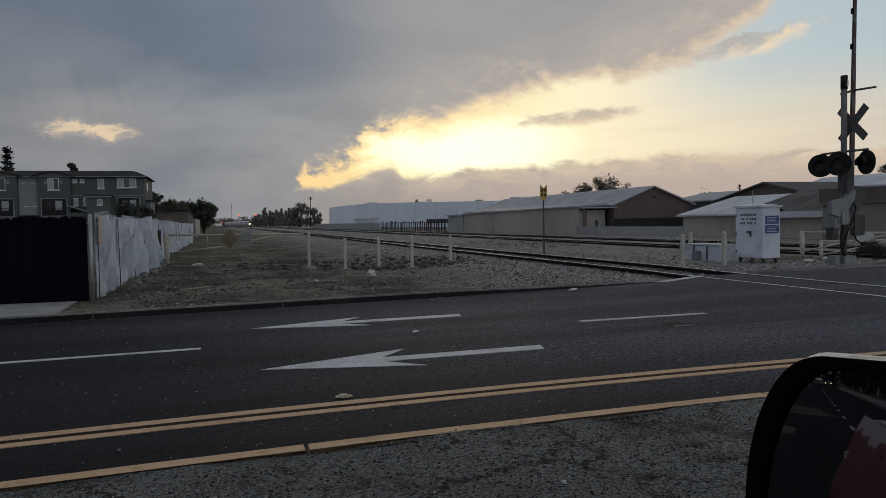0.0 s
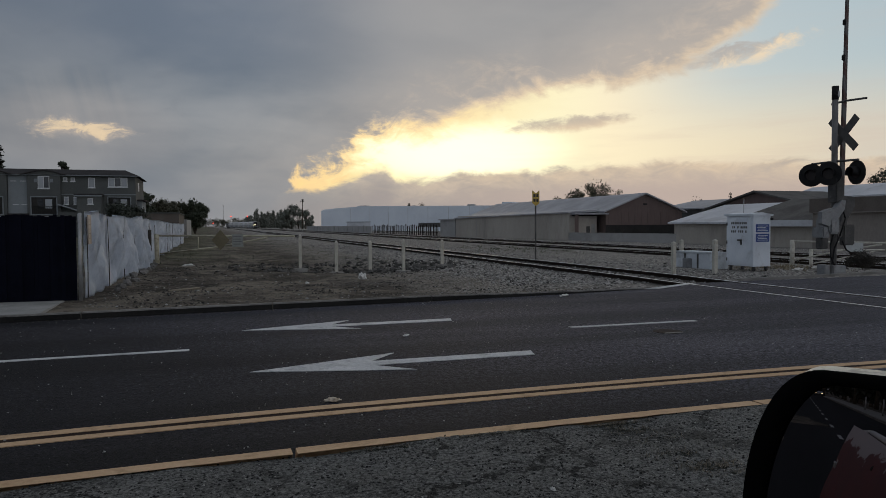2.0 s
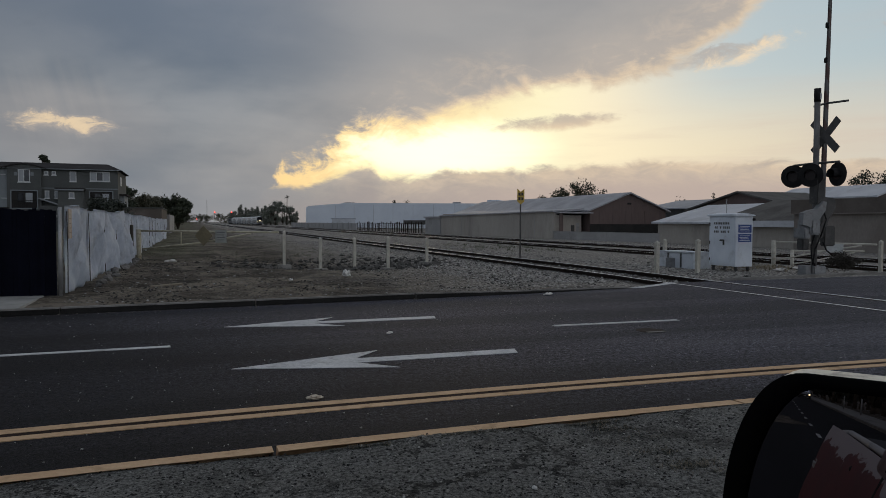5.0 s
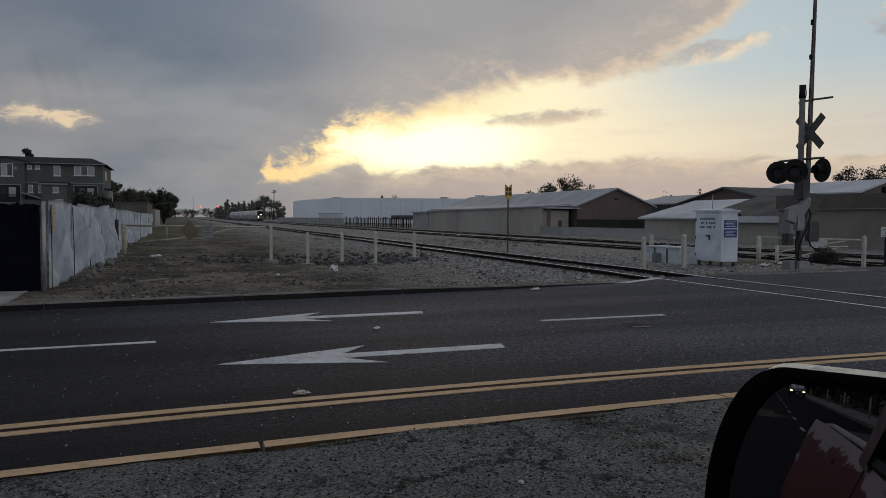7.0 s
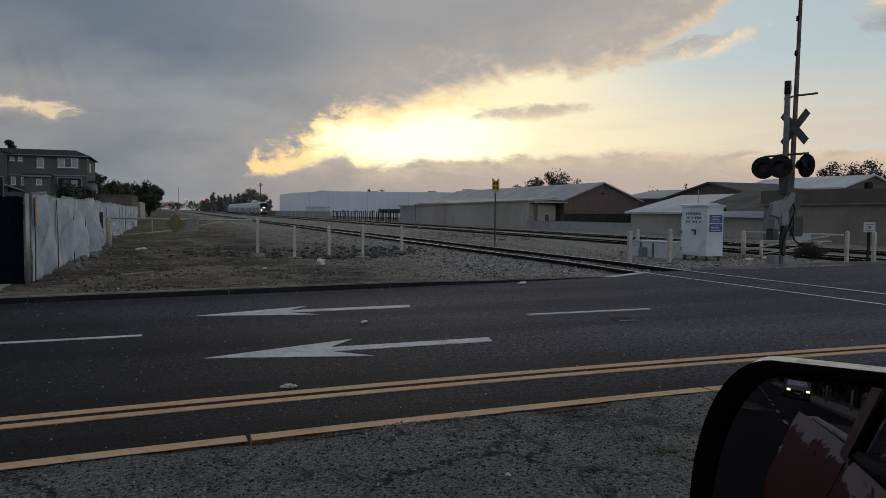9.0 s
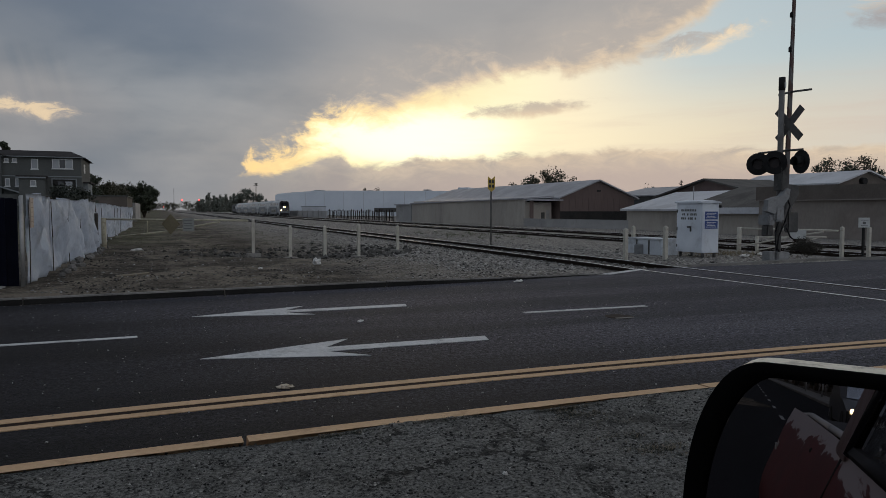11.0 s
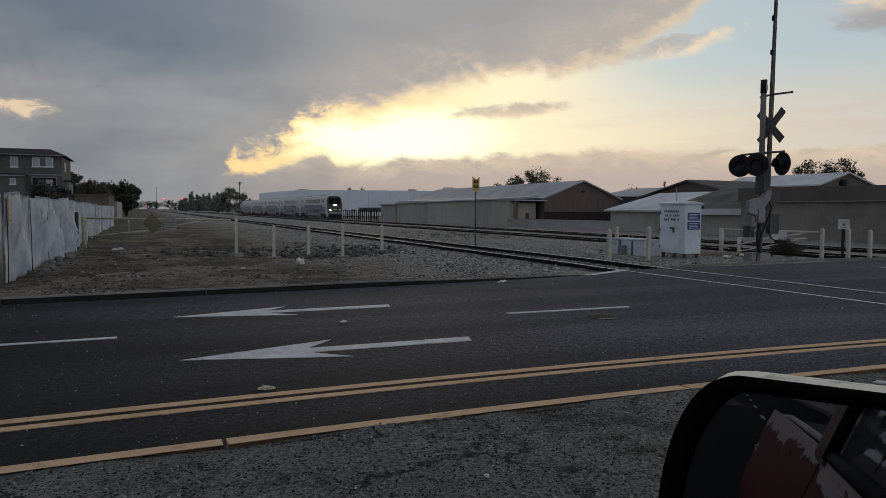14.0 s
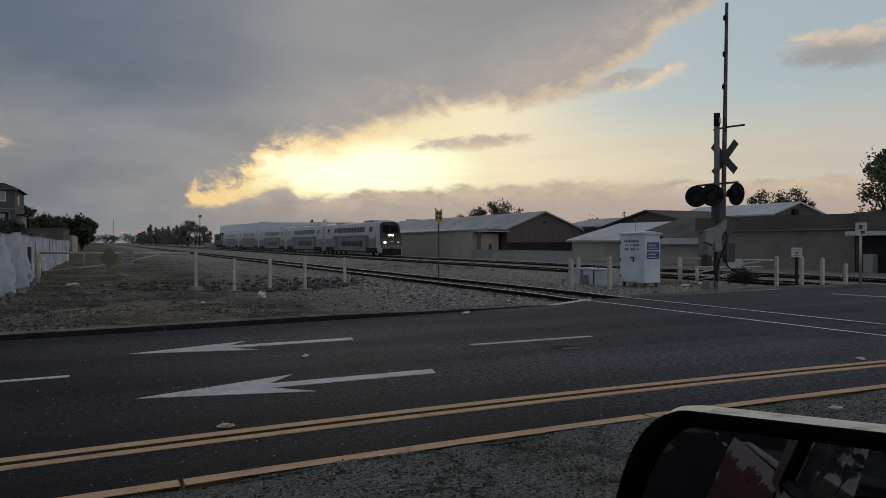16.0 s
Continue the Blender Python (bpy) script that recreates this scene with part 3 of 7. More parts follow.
    tagged(part("pavement", walk_, CONCRETE), "short strip of pale concrete pavement by the fence", "pavement", kind="structure")


kerbs()


def railway(index, centre, top, y0, y1, label):
    track = thing("railway_track_" + str(index), label, "railway track", kind="structure")
    ys = span((y0, 15.4, 6), (15.4, 18.4, 1), (18.4, 60, 6), (60, 360, 25), (360, 900, 18))
    sunk = lambda y: 0.022 * (1 - sstep(y, 15.6, 18.0)) if index == 1 else 0.0
    for side in (-0.7525, 0.7525):
        bm = bmesh.new()
        prof = [(-0.042, 0), (0.042, 0), (0.042, -0.035), (0.01, -0.05), (0.01, -0.13), (0.07, -0.15), (-0.07, -0.15), (-0.01, -0.13), (-0.01, -0.05), (-0.042, -0.035)]
        rings = [[bm.verts.new((centre + side + bend(y) + px, y, top - sunk(y) + pz)) for px, pz in prof] for y in ys]
        for r0, r1 in zip(rings, rings[1:]):
            for i in range(len(prof)):
                j = (i + 1) % len(prof)
                f = bm.faces.new((r0[i], r0[j], r1[j], r1[i]))
                f.material_index = 0 if i == 0 else 1
        part("rail", bm, [RAIL_TOP, RAIL_SIDE], track)
    if index == 1:
        for side in (-0.655, 0.655):
            part("flangeway", boxed(centre + side - 0.045, centre + side + 0.045, 4.9, 15.4, 0.0, 0.005), RAIL_SIDE, track)
    bm = bmesh.new()
    y = 16.2
    rnd = random.Random(index)
    while y < 120:
        box(bm, centre - 1.25, centre + 1.25, y, y + 0.23, top - 0.32, top - 0.135 - 0.01 * rnd.random())
        y += 0.54
    tagged(part("ties", bm, TIE, track), kind="stuff")


railway(1, 11.9, 0.03, -30, 900, "shiny-topped single track crossing the road in dark ballast")
railway(2, 28.0, -0.36, -30, 900, "second railway track on low ballast beyond the signal")
railway(3, 33.85, -0.36, -30, 900, "far main track on ballast along the grey wall")

# ---- things: fences and gates on the left ----
DARK_SLAT = mat("dark_blue_privacy_slat", (0.0022, 0.0026, 0.006), (0.0065, 0.0075, 0.015), 2.0, 0.9, 20.0, rand=0.3)
DARK_SLAT.node_tree.nodes["Principled BSDF"].inputs["Specular IOR Level"].default_value = 0.05
TARP = mat("white_tarpaulin", (0.56, 0.60, 0.67), (0.74, 0.78, 0.84), 1.6, 0.6, 12.0, 0.35, 0.012, stain=(0.25, 0.265, 0.29), stain_scale=1.7, stain_mix=0.45)
GALV = mat("galvanised_steel", (0.28, 0.28, 0.28), (0.42, 0.42, 0.42), 4.0, 0.5, 30.0, metal=0.7)
CREAM = mat("cream_post_paint", (0.38, 0.365, 0.32), (0.56, 0.535, 0.47), 3.0, 0.75, 25.0, 0.4, 0.003, stain=(0.20, 0.17, 0.13), stain_scale=3.0, stain_mix=0.6)
OLIVE = mat("olive_gate_paint", (0.36, 0.335, 0.245), (0.50, 0.465, 0.36), 3.0, 0.7, 25.0, stain=(0.10, 0.07, 0.045), stain_scale=4.0)
SIGN_OLD = mat("faded_yellow_sign", (0.13, 0.11, 0.065), (0.20, 0.165, 0.10), 3.0, 0.7, 20.0, stain=(0.10, 0.075, 0.05), stain_scale=3.0)
SIGN_WHITE = mat("white_sign_sheet", (0.45, 0.46, 0.45), (0.60, 0.61, 0.60), 3.0, 0.6, 20.0)
SIGN_DULL = mat("dulled_sign_sheet", (0.22, 0.225, 0.21), (0.32, 0.325, 0.30), 3.0, 0.7, 20.0)
FADED_INK = plain("faded_ink", (0.12, 0.12, 0.12), 0.7)
SIGN_TAN = mat("tan_notice_board", (0.36, 0.29, 0.24), (0.50, 0.42, 0.36), 3.0, 0.8, 20.0)
SIGN_TAN_DARK = plain("faded_brown_print", (0.24, 0.19, 0.16), 0.8)
INK = plain("dark_ink", (0.03, 0.03, 0.035), 0.7)


def dark_fence():
    f = thing("screen_fence", "dark navy slatted privacy fence with ragged top edge", "fence")
    rnd = random.Random(2)
    y = 15.42
    bm = boxed(0, 0.0655, -0.01, 0.01, 0.02, 1.62, 0.0)
    me = bpy.data.meshes.new("slat")
    bm.to_mesh(me)
    bm.free()
    me.materials.append(DARK_SLAT)
    x = -12.0
    i = 0
    while x < -2.52:
        ob = new("slat", me)
        ob.parent = f
        ob.matrix_basis = pose(x, y + 0.012 * math.sin(i * 1.7), 0.06, 0, 0, 0) @ Matrix.Diagonal((1, 1, 1.0 + 0.035 * rnd.random(), 1))
        x += 0.066
        i += 1
    for px in (-11.9, -9.4, -6.9, -4.5):
        part("fence_post", tubed([(px, y + 0.05, -0.1), (px, y + 0.05, 1.72)], 0.03), GALV, f)
    part("top_rail", tubed([(-12, y + 0.045, 1.58), (-2.45, y + 0.045, 1.58)], 0.022), GALV, f)
    part("corner_post", tubed([(-2.44, y, -0.1), (-2.44, y, 1.74)], 0.03, 12), GALV, f, "pale galvanised corner post")


def tarp_fence():
    f = thing("tarpaulin_fence", "long chain-link fence hung with wrinkled white tarpaulin", "fence")
    rnd = random.Random(7)
    y = 15.5
    k = 0
    while y < 66:
        L = 2.9 + 0.3 * rnd.random()
        top = 1.74 - 0.12 * sstep(y, 20, 60)
        n, h = 44, 24
        ph = rnd.random() * 9
        bulge = 0.28 if k == 3 else (0.16 if k == 2 else 0.05)

        def place(i, j, y=y, L=L, top=top, ph=ph, bulge=bulge):
            u, v = i / n, j / h
            yy = y + u * (L + 0.06)
            edge = math.sin(math.pi * u) ** 0.5
            droop = 0.09 * edge * noise.noise((yy * 0.9, 1, ph)) + (0.09 * (u > 0.45 and bulge > 0.2) * math.sin(u * 9))
            lift = 0.05 * noise.noise((yy * 1.3, 7, ph)) + 0.05
            z = lift + (top + droop - lift) * v
            q = yy * 0.8 + v * 0.9
            w = 0.24 * edge * noise.noise((q * 1.1, v * 1.2, ph))
            w += 0.13 * edge * (0.5 - abs(noise.noise((yy * 1.6 - v * 1.7, v * 1.5 + yy * 0.6, ph + 4))) * 2)
            w += 0.05 * edge * (0.5 - abs(noise.noise((yy * 4.0 + v * 3.4, v * 3.0 - yy, ph + 8))) * 2) + 0.008 * edge * noise.noise((yy * 15, v * 9, ph))
            w += bulge * math.sin(math.pi * u) * (1 - v) ** 1.3
            return (-2.36 + w + 0.012 * (u - 0.5), yy, z + 0.04)
        verts = [place(i, j) for j in range(h + 1) for i in range(n + 1)]
        faces = [(j * (n + 1) + i, j * (n + 1) + i + 1, (j + 1) * (n + 1) + i + 1, (j + 1) * (n + 1) + i) for j in range(h) for i in range(n)]
        bm = bmesh.new()
        vs = [bm.verts.new(p) for p in verts]
        for q in faces:
            bm.faces.new([vs[a] for a in q])
        bmesh.ops.solidify(bm, geom=bm.faces[:], thickness=0.006)
        part("tarpaulin_sheet", bm, TARP, f, smooth=True)
        # a dark tube is drawn in place of the dark gap at each seam
        part("seam_cord", tubed([(-2.325 + 0.02 * math.sin(k), y + 0.02, 0.10), (-2.315, y + 0.05 * math.sin(k * 2.1), top * 0.5), (-2.33, y + 0.02, top - 0.06)], 0.009, 6), TIE, f, "added dark tube standing for the gap between two sheets")
        part("fence_post", tubed([(-2.44, y, -0.1), (-2.44, y, top + 0.02)], 0.032), GALV, f)
        y += L
        k += 1
    board = thing("notice_board", "tan printed notice board wired to the fence corner", "sign")
    part("panel", boxed(-2.33, -2.31, 15.62, 15.98, 1.15, 1.72, 0.004), SIGN_TAN, board)
    for i in range(5):
        part("print_bar", boxed(-2.309, -2.305, 15.67, 15.92 - 0.05 * (i % 3), 1.26 + i * 0.09, 1.272 + i * 0.09), SIGN_TAN_DARK, board)
    rnd = random.Random(3)
    for i in range(26):
        bm = bmesh.new()
        bmesh.ops.create_icosphere(bm, subdivisions=1, radius=0.07 + 0.07 * rnd.random())
        for v in bm.verts:
            v.co *= 0.7 + 0.5 * rnd.random()
            v.co.z *= 0.7
        ob = part("rubble_stone", bm, STONE)
        yy = 17.0 + i * 0.5 + rnd.random() * 0.3
        ob.matrix_basis = pose(-2.15 + 0.25 * rnd.random(), yy, ground_height(-2.1, yy) + 0.03, 0, 0, 360 * rnd.random())
        tagged(ob, "grey stone holding down the tarpaulin hem", "stone", "stones along the fence")


def swing_gate(name, a, b, zbar, label, sign_u=None, second=None, post_r=0.085, brace=(0.04, 0.42, 0.45, 0.72), pole=0.035, material=None):
    """A steel bar gate from post a to post b."""
    material = material or OLIVE
    g = thing(name, label, "gate")
    a, b = Vector((*a, 0)), Vector((*b, 0))
    za, zb = base_height(a.x, a.y), base_height(b.x, b.y)
    part("hinge_post", tubed([(a.x, a.y, za - 0.2), (a.x, a.y, zbar + 0.05)], post_r, 14), material, g)
    at = lambda u, z: tuple(a + (b - a) * u + Vector((0, 0, z)))
    part("top_bar", tubed([at(0.02, zbar), at(0.985, zbar - 0.02)], pole), material, g)
    part("brace", tubed([at(0.03, brace[0] + brace[1]), at(brace[2], brace[3]), at(min(brace[2] + 0.35, 0.9), zbar - 0.07)], pole * 0.9), material, g)
    part("strut", tubed([at(0.31, zbar), at(0.31, (brace[1] + brace[3]) / 2 + 0.05)], 0.018), material, g)
    return g, at


def left_gate():
    g, at = swing_gate("swing_gate", (-1.98, 29.3), (2.86, 26.0), 1.14, "closed olive steel bar gate across the dirt track")
    part("side_post", tubed([(-2.2, 29.0, -0.1), (-2.2, 29.0, 1.36)], 0.06, 12), TIE, g, "dark rusted side post")
    c = Vector(at(0.475, 0.98)) - Vector((0.02, 0.05, 0))
    d = (Vector(at(1, 0)) - Vector(at(0, 0))).normalized()
    bm = bmesh.new()
    r = 0.37
    pts = [c + d * r, c + Vector((0, 0, r)), c - d * r, c - Vector((0, 0, r))]
    nrm = Vector((d.y, -d.x, 0)) * 0.008
    v0 = [bm.verts.new(p + nrm) for p in pts]
    v1 = [bm.verts.new(p - nrm) for p in pts]
    bm.faces.new(v0), bm.faces.new(v1[::-1])
    for i in range(4):
        bm.faces.new((v0[i], v0[(i + 1) % 4], v1[(i + 1) % 4], v1[i]))
    part("diamond_sign", bm, SIGN_OLD, g, "faded dirty yellow diamond warning sign")
    rot = math.degrees(math.atan2(d.y, d.x))
    c = Vector(at(0.595, 0.97))
    ob = part("notice_plate", boxed(-0.23, 0.23, -0.015, 0.0, -0.24, 0.22, 0.004), SIGN_DULL, g, "white notice plate with unreadable print")
    ob.matrix_basis = pose(c.x - 0.01, c.y - 0.05, c.z, 0, 0, rot)
    for i in range(4):
        o = part("print_bar", boxed(-0.17, 0.17 - 0.04 * (i % 2), -0.02, -0.016, 0.12 - 0.09 * i, 0.145 - 0.09 * i), FADED_INK, ob)


dark_fence()
tarp_fence()
left_gate()


def post(x, y, top, label, group, w=0.048, pad=True, material=None):
    z = base_height(x, y)
    p = thing("post", label, "post", pose(x, y, z), group)
    bm = bmesh.new()
    box(bm, -w, w, -w, w, -0.3, top - z - 0.06, 0.006)
    part("shaft", bm, material or CREAM, p)
    bm = bmesh.new()
    tip = bm.verts.new((0, 0, top - z))
    ring = [bm.verts.new((sx * w, sy * w, top - z - 0.062)) for sx, sy in ((-1, -1), (1, -1), (1, 1), (-1, 1))]
    for i in range(4):
        bm.faces.new((ring[i], ring[(i + 1) % 4], tip))
    part("cap", bm, material or CREAM, p)
    if pad:
        bm = bmesh.new()
        tube(bm, (0, 0, -0.3), (0, 0, 0.10), 0.28, 0.24, 14)
        for v in bm.verts:
            v.co.x *= 1 + 0.2 * noise.noise((v.co.x * 4 + x, v.co.y * 4, 0))
        part("footing", bm, KERB, p, "rough concrete footing")
    return p


for x, y, top in ((2.95, 25.8, 1.2), (3.65, 22.35, 1.03), (4.78, 22.65, 1.02), (5.96, 22.97, 1.05), (7.49, 23.6, 1.0)):
    post(x, y, top, "cream-painted square steel post on a concrete footing", "posts beside the dirt pit")
for x, y, top in ((13.45, 18.95, 0.96), (16.7, 23.0, 0.92), (14.25, 18.05, 1.04)):
    post(x, y, top, "cream guard post beside the signal cabinet", "guard posts round the cabinet", 0.06, False)
for x, y, top in ((22.4, 18.7, 0.95), (22.9, 18.05, 0.95), (23.6, 17.75, 0.9), (24.95, 17.8, 0.68)):
    post(x, y, top, "cream guard post beside the far road edge", "guard posts along the road", 0.055, False)


def right_gate():
    g, at = swing_gate("swing_gate", (20.9, 22.0), (22.35, 18.75), 0.80, "cream steel bar gate beside the crossing", post_r=0.085, brace=(0.0, 0.1, 0.5, 0.5), pole=0.035, material=CREAM)
    c = at(0.62, 0.62)
    ob = part("notice_plate", boxed(-0.02, 0.0, -0.28, 0.28, -0.16, 0.16, 0.004), SIGN_WHITE, g, "small white notice plate")
    ob.matrix_basis = pose(c[0] - 0.06, c[1], c[2], 0, 0, 24)
    g2, at2 = swing_gate("swing_gate", (23.8, 24.0), (27.2, 23.4), 0.35, "second cream bar gate set back by the tracks", post_r=0.07, brace=(0.0, -0.2, 0.5, 0.05), pole=0.03, material=CREAM)
    bm = bmesh.new()
    bmesh.ops.create_icosphere(bm, subdivisions=2, radius=0.16)
    bmesh.ops.scale(bm, vec=(0.6, 1, 1), verts=bm.verts)
    bmesh.ops.translate(bm, vec=Vector(at2(0.55, 0.25)), verts=bm.verts)
    part("lock_box", bm, RAIL_SIDE, g2)


right_gate()

# ---- signs ----
YELLOW_SIGN = mat("yellow_chevron_sheet", (0.42, 0.28, 0.05), (0.55, 0.38, 0.08), 4.0, 0.6, 20.0)
STEEL_DARK = mat("dark_weathered_steel", (0.05, 0.05, 0.05), (0.11, 0.105, 0.10), 4.0, 0.65, 25.0, metal=0.4)
SIGNAL_GREY = mat("signal_aluminium_paint", (0.17, 0.175, 0.182), (0.28, 0.285, 0.29), 3.0, 0.6, 25.0, 0.4, 0.002, metal=0.3, stain=(0.12, 0.11, 0.10), stain_scale=3.0)
MAST_GREY = mat("weathered_mast_paint", (0.10, 0.098, 0.096), (0.18, 0.175, 0.17), 3.0, 0.65, 25.0, metal=0.2, stain=(0.07, 0.06, 0.055), stain_scale=2.0)
BOARD_BACK = mat("weathered_board_back", (0.075, 0.072, 0.07), (0.125, 0.12, 0.115), 5.0, 0.8, 25.0)
BLACK = mat("matt_black_paint", (0.012, 0.012, 0.013), (0.024, 0.023, 0.023), 4.0, 0.8, 25.0)
LENS_RED = plain("dark_red_lens", (0.012, 0.004, 0.004), 0.5)
GLASS_RED = glow_mat("lit_red_lamp", (1.0, 0.06, 0.04), 3.0)
PALE_BLUE = mat("pale_cabinet_paint", (0.60, 0.64, 0.70), (0.72, 0.76, 0.81), 1.5, 0.55, 25.0, 0.25, 0.0, stain=(0.36, 0.37, 0.38), stain_scale=1.6, stain_mix=0.5)
BLUE_SIGN = plain("blue_sign_sheet", (0.035, 0.075, 0.26), 0.45)
WHITE_INK = plain("white_ink", (0.62, 0.65, 0.70), 0.6)
WHITE_BOX = mat("off_white_concrete_box", (0.48, 0.51, 0.55), (0.62, 0.65, 0.68), 2.0, 0.8, 20.0, 0.4, 0.003, stain=(0.2, 0.2, 0.2), stain_scale=2.0)


def chevron_sign():
    s = thing("mile_marker", "yellow notched marker sign with two digits on a thin steel post", "sign", pose(13.5, 28.9, 0.0))
    part("pole", boxed(-0.03, 0.03, -0.02, 0.02, -0.3, 2.72, 0.004), STEEL_DARK, s)
    bm = bmesh.new()
    prism(bm, [(-0.17, 2.42), (0, 2.30), (0.17, 2.42), (0.17, 2.98), (0, 2.84), (-0.17, 2.98)], -0.035, -0.025)
    plate = part("plate", bm, YELLOW_SIGN, s, "yellow notched plate")
    for zz in (2.48, 2.68):
        for xx in (-0.12, 0.02):
            part("digit_bar", boxed(xx, xx + 0.10, -0.041, -0.036, zz, zz + 0.13, 0.0), INK, plate)


chevron_sign()


def crossing_signal():
    s = thing("crossing_signal", "grey railway crossing mast with raised gate arm, crossbuck and dark lamps", "railway signal", pose(16.96, 16.35, 0.02))
    part("foundation", boxed(-0.24, 0.24, -0.24, 0.24, -0.3, 0.26, 0.03), SIGNAL_GREY, s, "grey cast base block")
    part("junction_base", boxed(-0.46, -0.25, -0.15, 0.15, -0.1, 0.28, 0.02), SIGNAL_GREY, s)
    bm = bmesh.new()
    tube(bm, (0, 0, 0.2), (0, 0, 5.25), 0.085, 0.08, 16)
    part("mast", bm, MAST_GREY, s)
    bm = bmesh.new()
    tube(bm, (0, 0, 4.98), (0, 0, 5.36), 0.092, 0.092, 16)
    bell = part("bell_housing", bm, BLACK, s, "dark cap at the mast top")
    part("bell_window", boxed(0.0, 0.06, -0.105, -0.085, 5.04, 5.22, 0.008), SIGN_WHITE, bell)
    part("cross_arm", tubed([(-0.02, 0.12, 4.86), (0.2, -0.12, 4.93), (0.62, -0.5, 4.98)], 0.03), STEEL_DARK, s)
    # crossbuck: two boards square to the road, halved over each other
    buck = part("crossbuck", boxed(-0.02, 0.005, -0.62, 0.62, -0.115, 0.115, 0.004), BOARD_BACK, s, "crossbuck board seen from its dark side")
    buck.matrix_basis = pose(0.16, -0.14, 4.0, 45, 0, 0)
    buck2 = part("crossbuck", boxed(0.008, 0.032, -0.62, 0.62, -0.115, 0.115, 0.004), BOARD_BACK, s, "crossbuck board seen from its dark side")
    buck2.matrix_basis = pose(0.16, -0.14, 4.0, -45, 0, 0)
    part("lamp_bar", tubed([(-0.1, 0.72, 3.2), (0, 0.1, 3.22), (0.12, -0.7, 3.22)], 0.032), STEEL_DARK, s)
    part("lamp_bracket", boxed(-0.12, 0.16, -0.2, 0.12, 2.05, 2.75, 0.02), STEEL_DARK, s)
    for k, (x, y, turn) in enumerate(((-0.15, 0.68, 38), (-0.22, -0.02, 38), (0.14, -0.62, -8))):
        lamp = part("flasher", bmesh_disc(0.335, 0.03), BLACK, s, "round black flasher backing plate")
        lamp.matrix_basis = pose(x, y, 2.87, 0, 90, 180 + turn)
        hood = bmesh.new()
        tube(hood, (0, 0, 0.0), (0, 0, 0.24), 0.17, 0.16, 18, cap=False)
        bmesh.ops.delete(hood, geom=[f for f in hood.faces if f.calc_center_median().x > 0.1], context="FACES_ONLY")
        bmesh.ops.solidify(hood, geom=hood.faces[:], thickness=0.006)
        part("hood", hood, BLACK, lamp)
        part("lens", bmesh_disc(0.15, 0.05), LENS_RED, lamp, "unlit dark red lens")
        back = bmesh.new()
        tube(back, (0, 0, -0.2), (0, 0, 0.0), 0.10, 0.19, 14)
        part("lamp_housing", back, BLACK, lamp)
    # gate mechanism with its arm raised upright
    part("gate_mechanism", boxed(-0.42, -0.06, -0.30, 0.26, 1.15, 1.62, 0.05), SIGNAL_GREY, s, "grey gate drive housing")
    part("mechanism_cover", boxed(-0.6, -0.35, -0.22, 0.2, 1.05, 1.35, 0.03), SIGNAL_GREY, s)
    part("motor_box", boxed(-0.55, -0.30, -0.12, 0.12, 0.72, 1.06, 0.03), STEEL_DARK, s)
    bm = bmesh.new()
    prism(bm, [(-0.72, 1.45), (-0.70, 1.78), (-0.45, 1.86), (-0.2, 1.90), (0.02, 2.12), (0.14, 2.1), (0.1, 1.85), (-0.16, 1.55), (-0.45, 1.38)], -0.28, -0.12)
    part("arm_bracket", bm, SIGNAL_GREY, s, "cast grey arm bracket")
    bm = bmesh.new()
    prism(bm, [(0.12, 2.28), (0.78, 2.22), (0.80, 1.95), (0.55, 1.6), (0.42, 1.15), (0.16, 0.95), (0.2, 1.3), (0.42, 1.85), (0.15, 2.0)], 0.02, 0.10)
    part("counterweight_arm", bm, STEEL_DARK, s, "curved dark counterweight arm")
    part("counterweight", boxed(0.36, 0.78, -0.02, 0.16, 0.82, 1.42, 0.03), STEEL_DARK, s)
    bm = bmesh.new()
    for z0, z1, w0, w1 in ((1.75, 3.4, 0.075, 0.07), (3.4, 5.6, 0.07, 0.06), (5.6, 8.75, 0.055, 0.035)):
        vs = box(bm, -w0, w0, -0.03, 0.03, z0, z1, 0.0)
        for v in vs:
            if v.co.z > z1 - 0.01:
                v.co.x *= w1 / w0
    arm = part("gate_arm", bm, ARM_STRIPES, s, "raised slim gate arm striped in weathered red and white")
    arm.matrix_basis = pose(0.19, -0.03, 0, 0, 1.2, 0)
    for z in (6.1, 7.1, 8.2):
        part("arm_lamp", boxed(-0.11, -0.045, -0.05, 0.05, z, z + 0.16, 0.02), BLACK, arm)
    for pts in ([(-0.1, -0.12, 1.2), (-0.32, -0.2, 0.85), (-0.3, -0.2, 0.5), (-0.1, -0.15, 0.25)], [(0.1, -0.14, 2.0), (0.22, -0.2, 1.6), (0.06, -0.16, 1.1), (-0.15, -0.18, 0.75), (-0.2, -0.15, 0.3)],
                [(0.3, -0.02, 0.95), (0.36, -0.1, 0.7), (0.5, -0.1, 0.62)]):
        part("cable", tubed(pts, 0.022), BLACK, s, "black hanging cable")
    for z in (1.3, 1.75, 2.15):
        bm = bmesh.new()
        tube(bm, (0, 0, z), (0, 0, z + 0.09), 0.125, 0.125, 14)
        part("clamp", bm, STEEL_DARK, s)


def bmesh_disc(r, t, seg=28):
    bm = bmesh.new()
    tube(bm, (0, 0, -t / 2), (0, 0, t / 2), r, r, seg)
    return bm


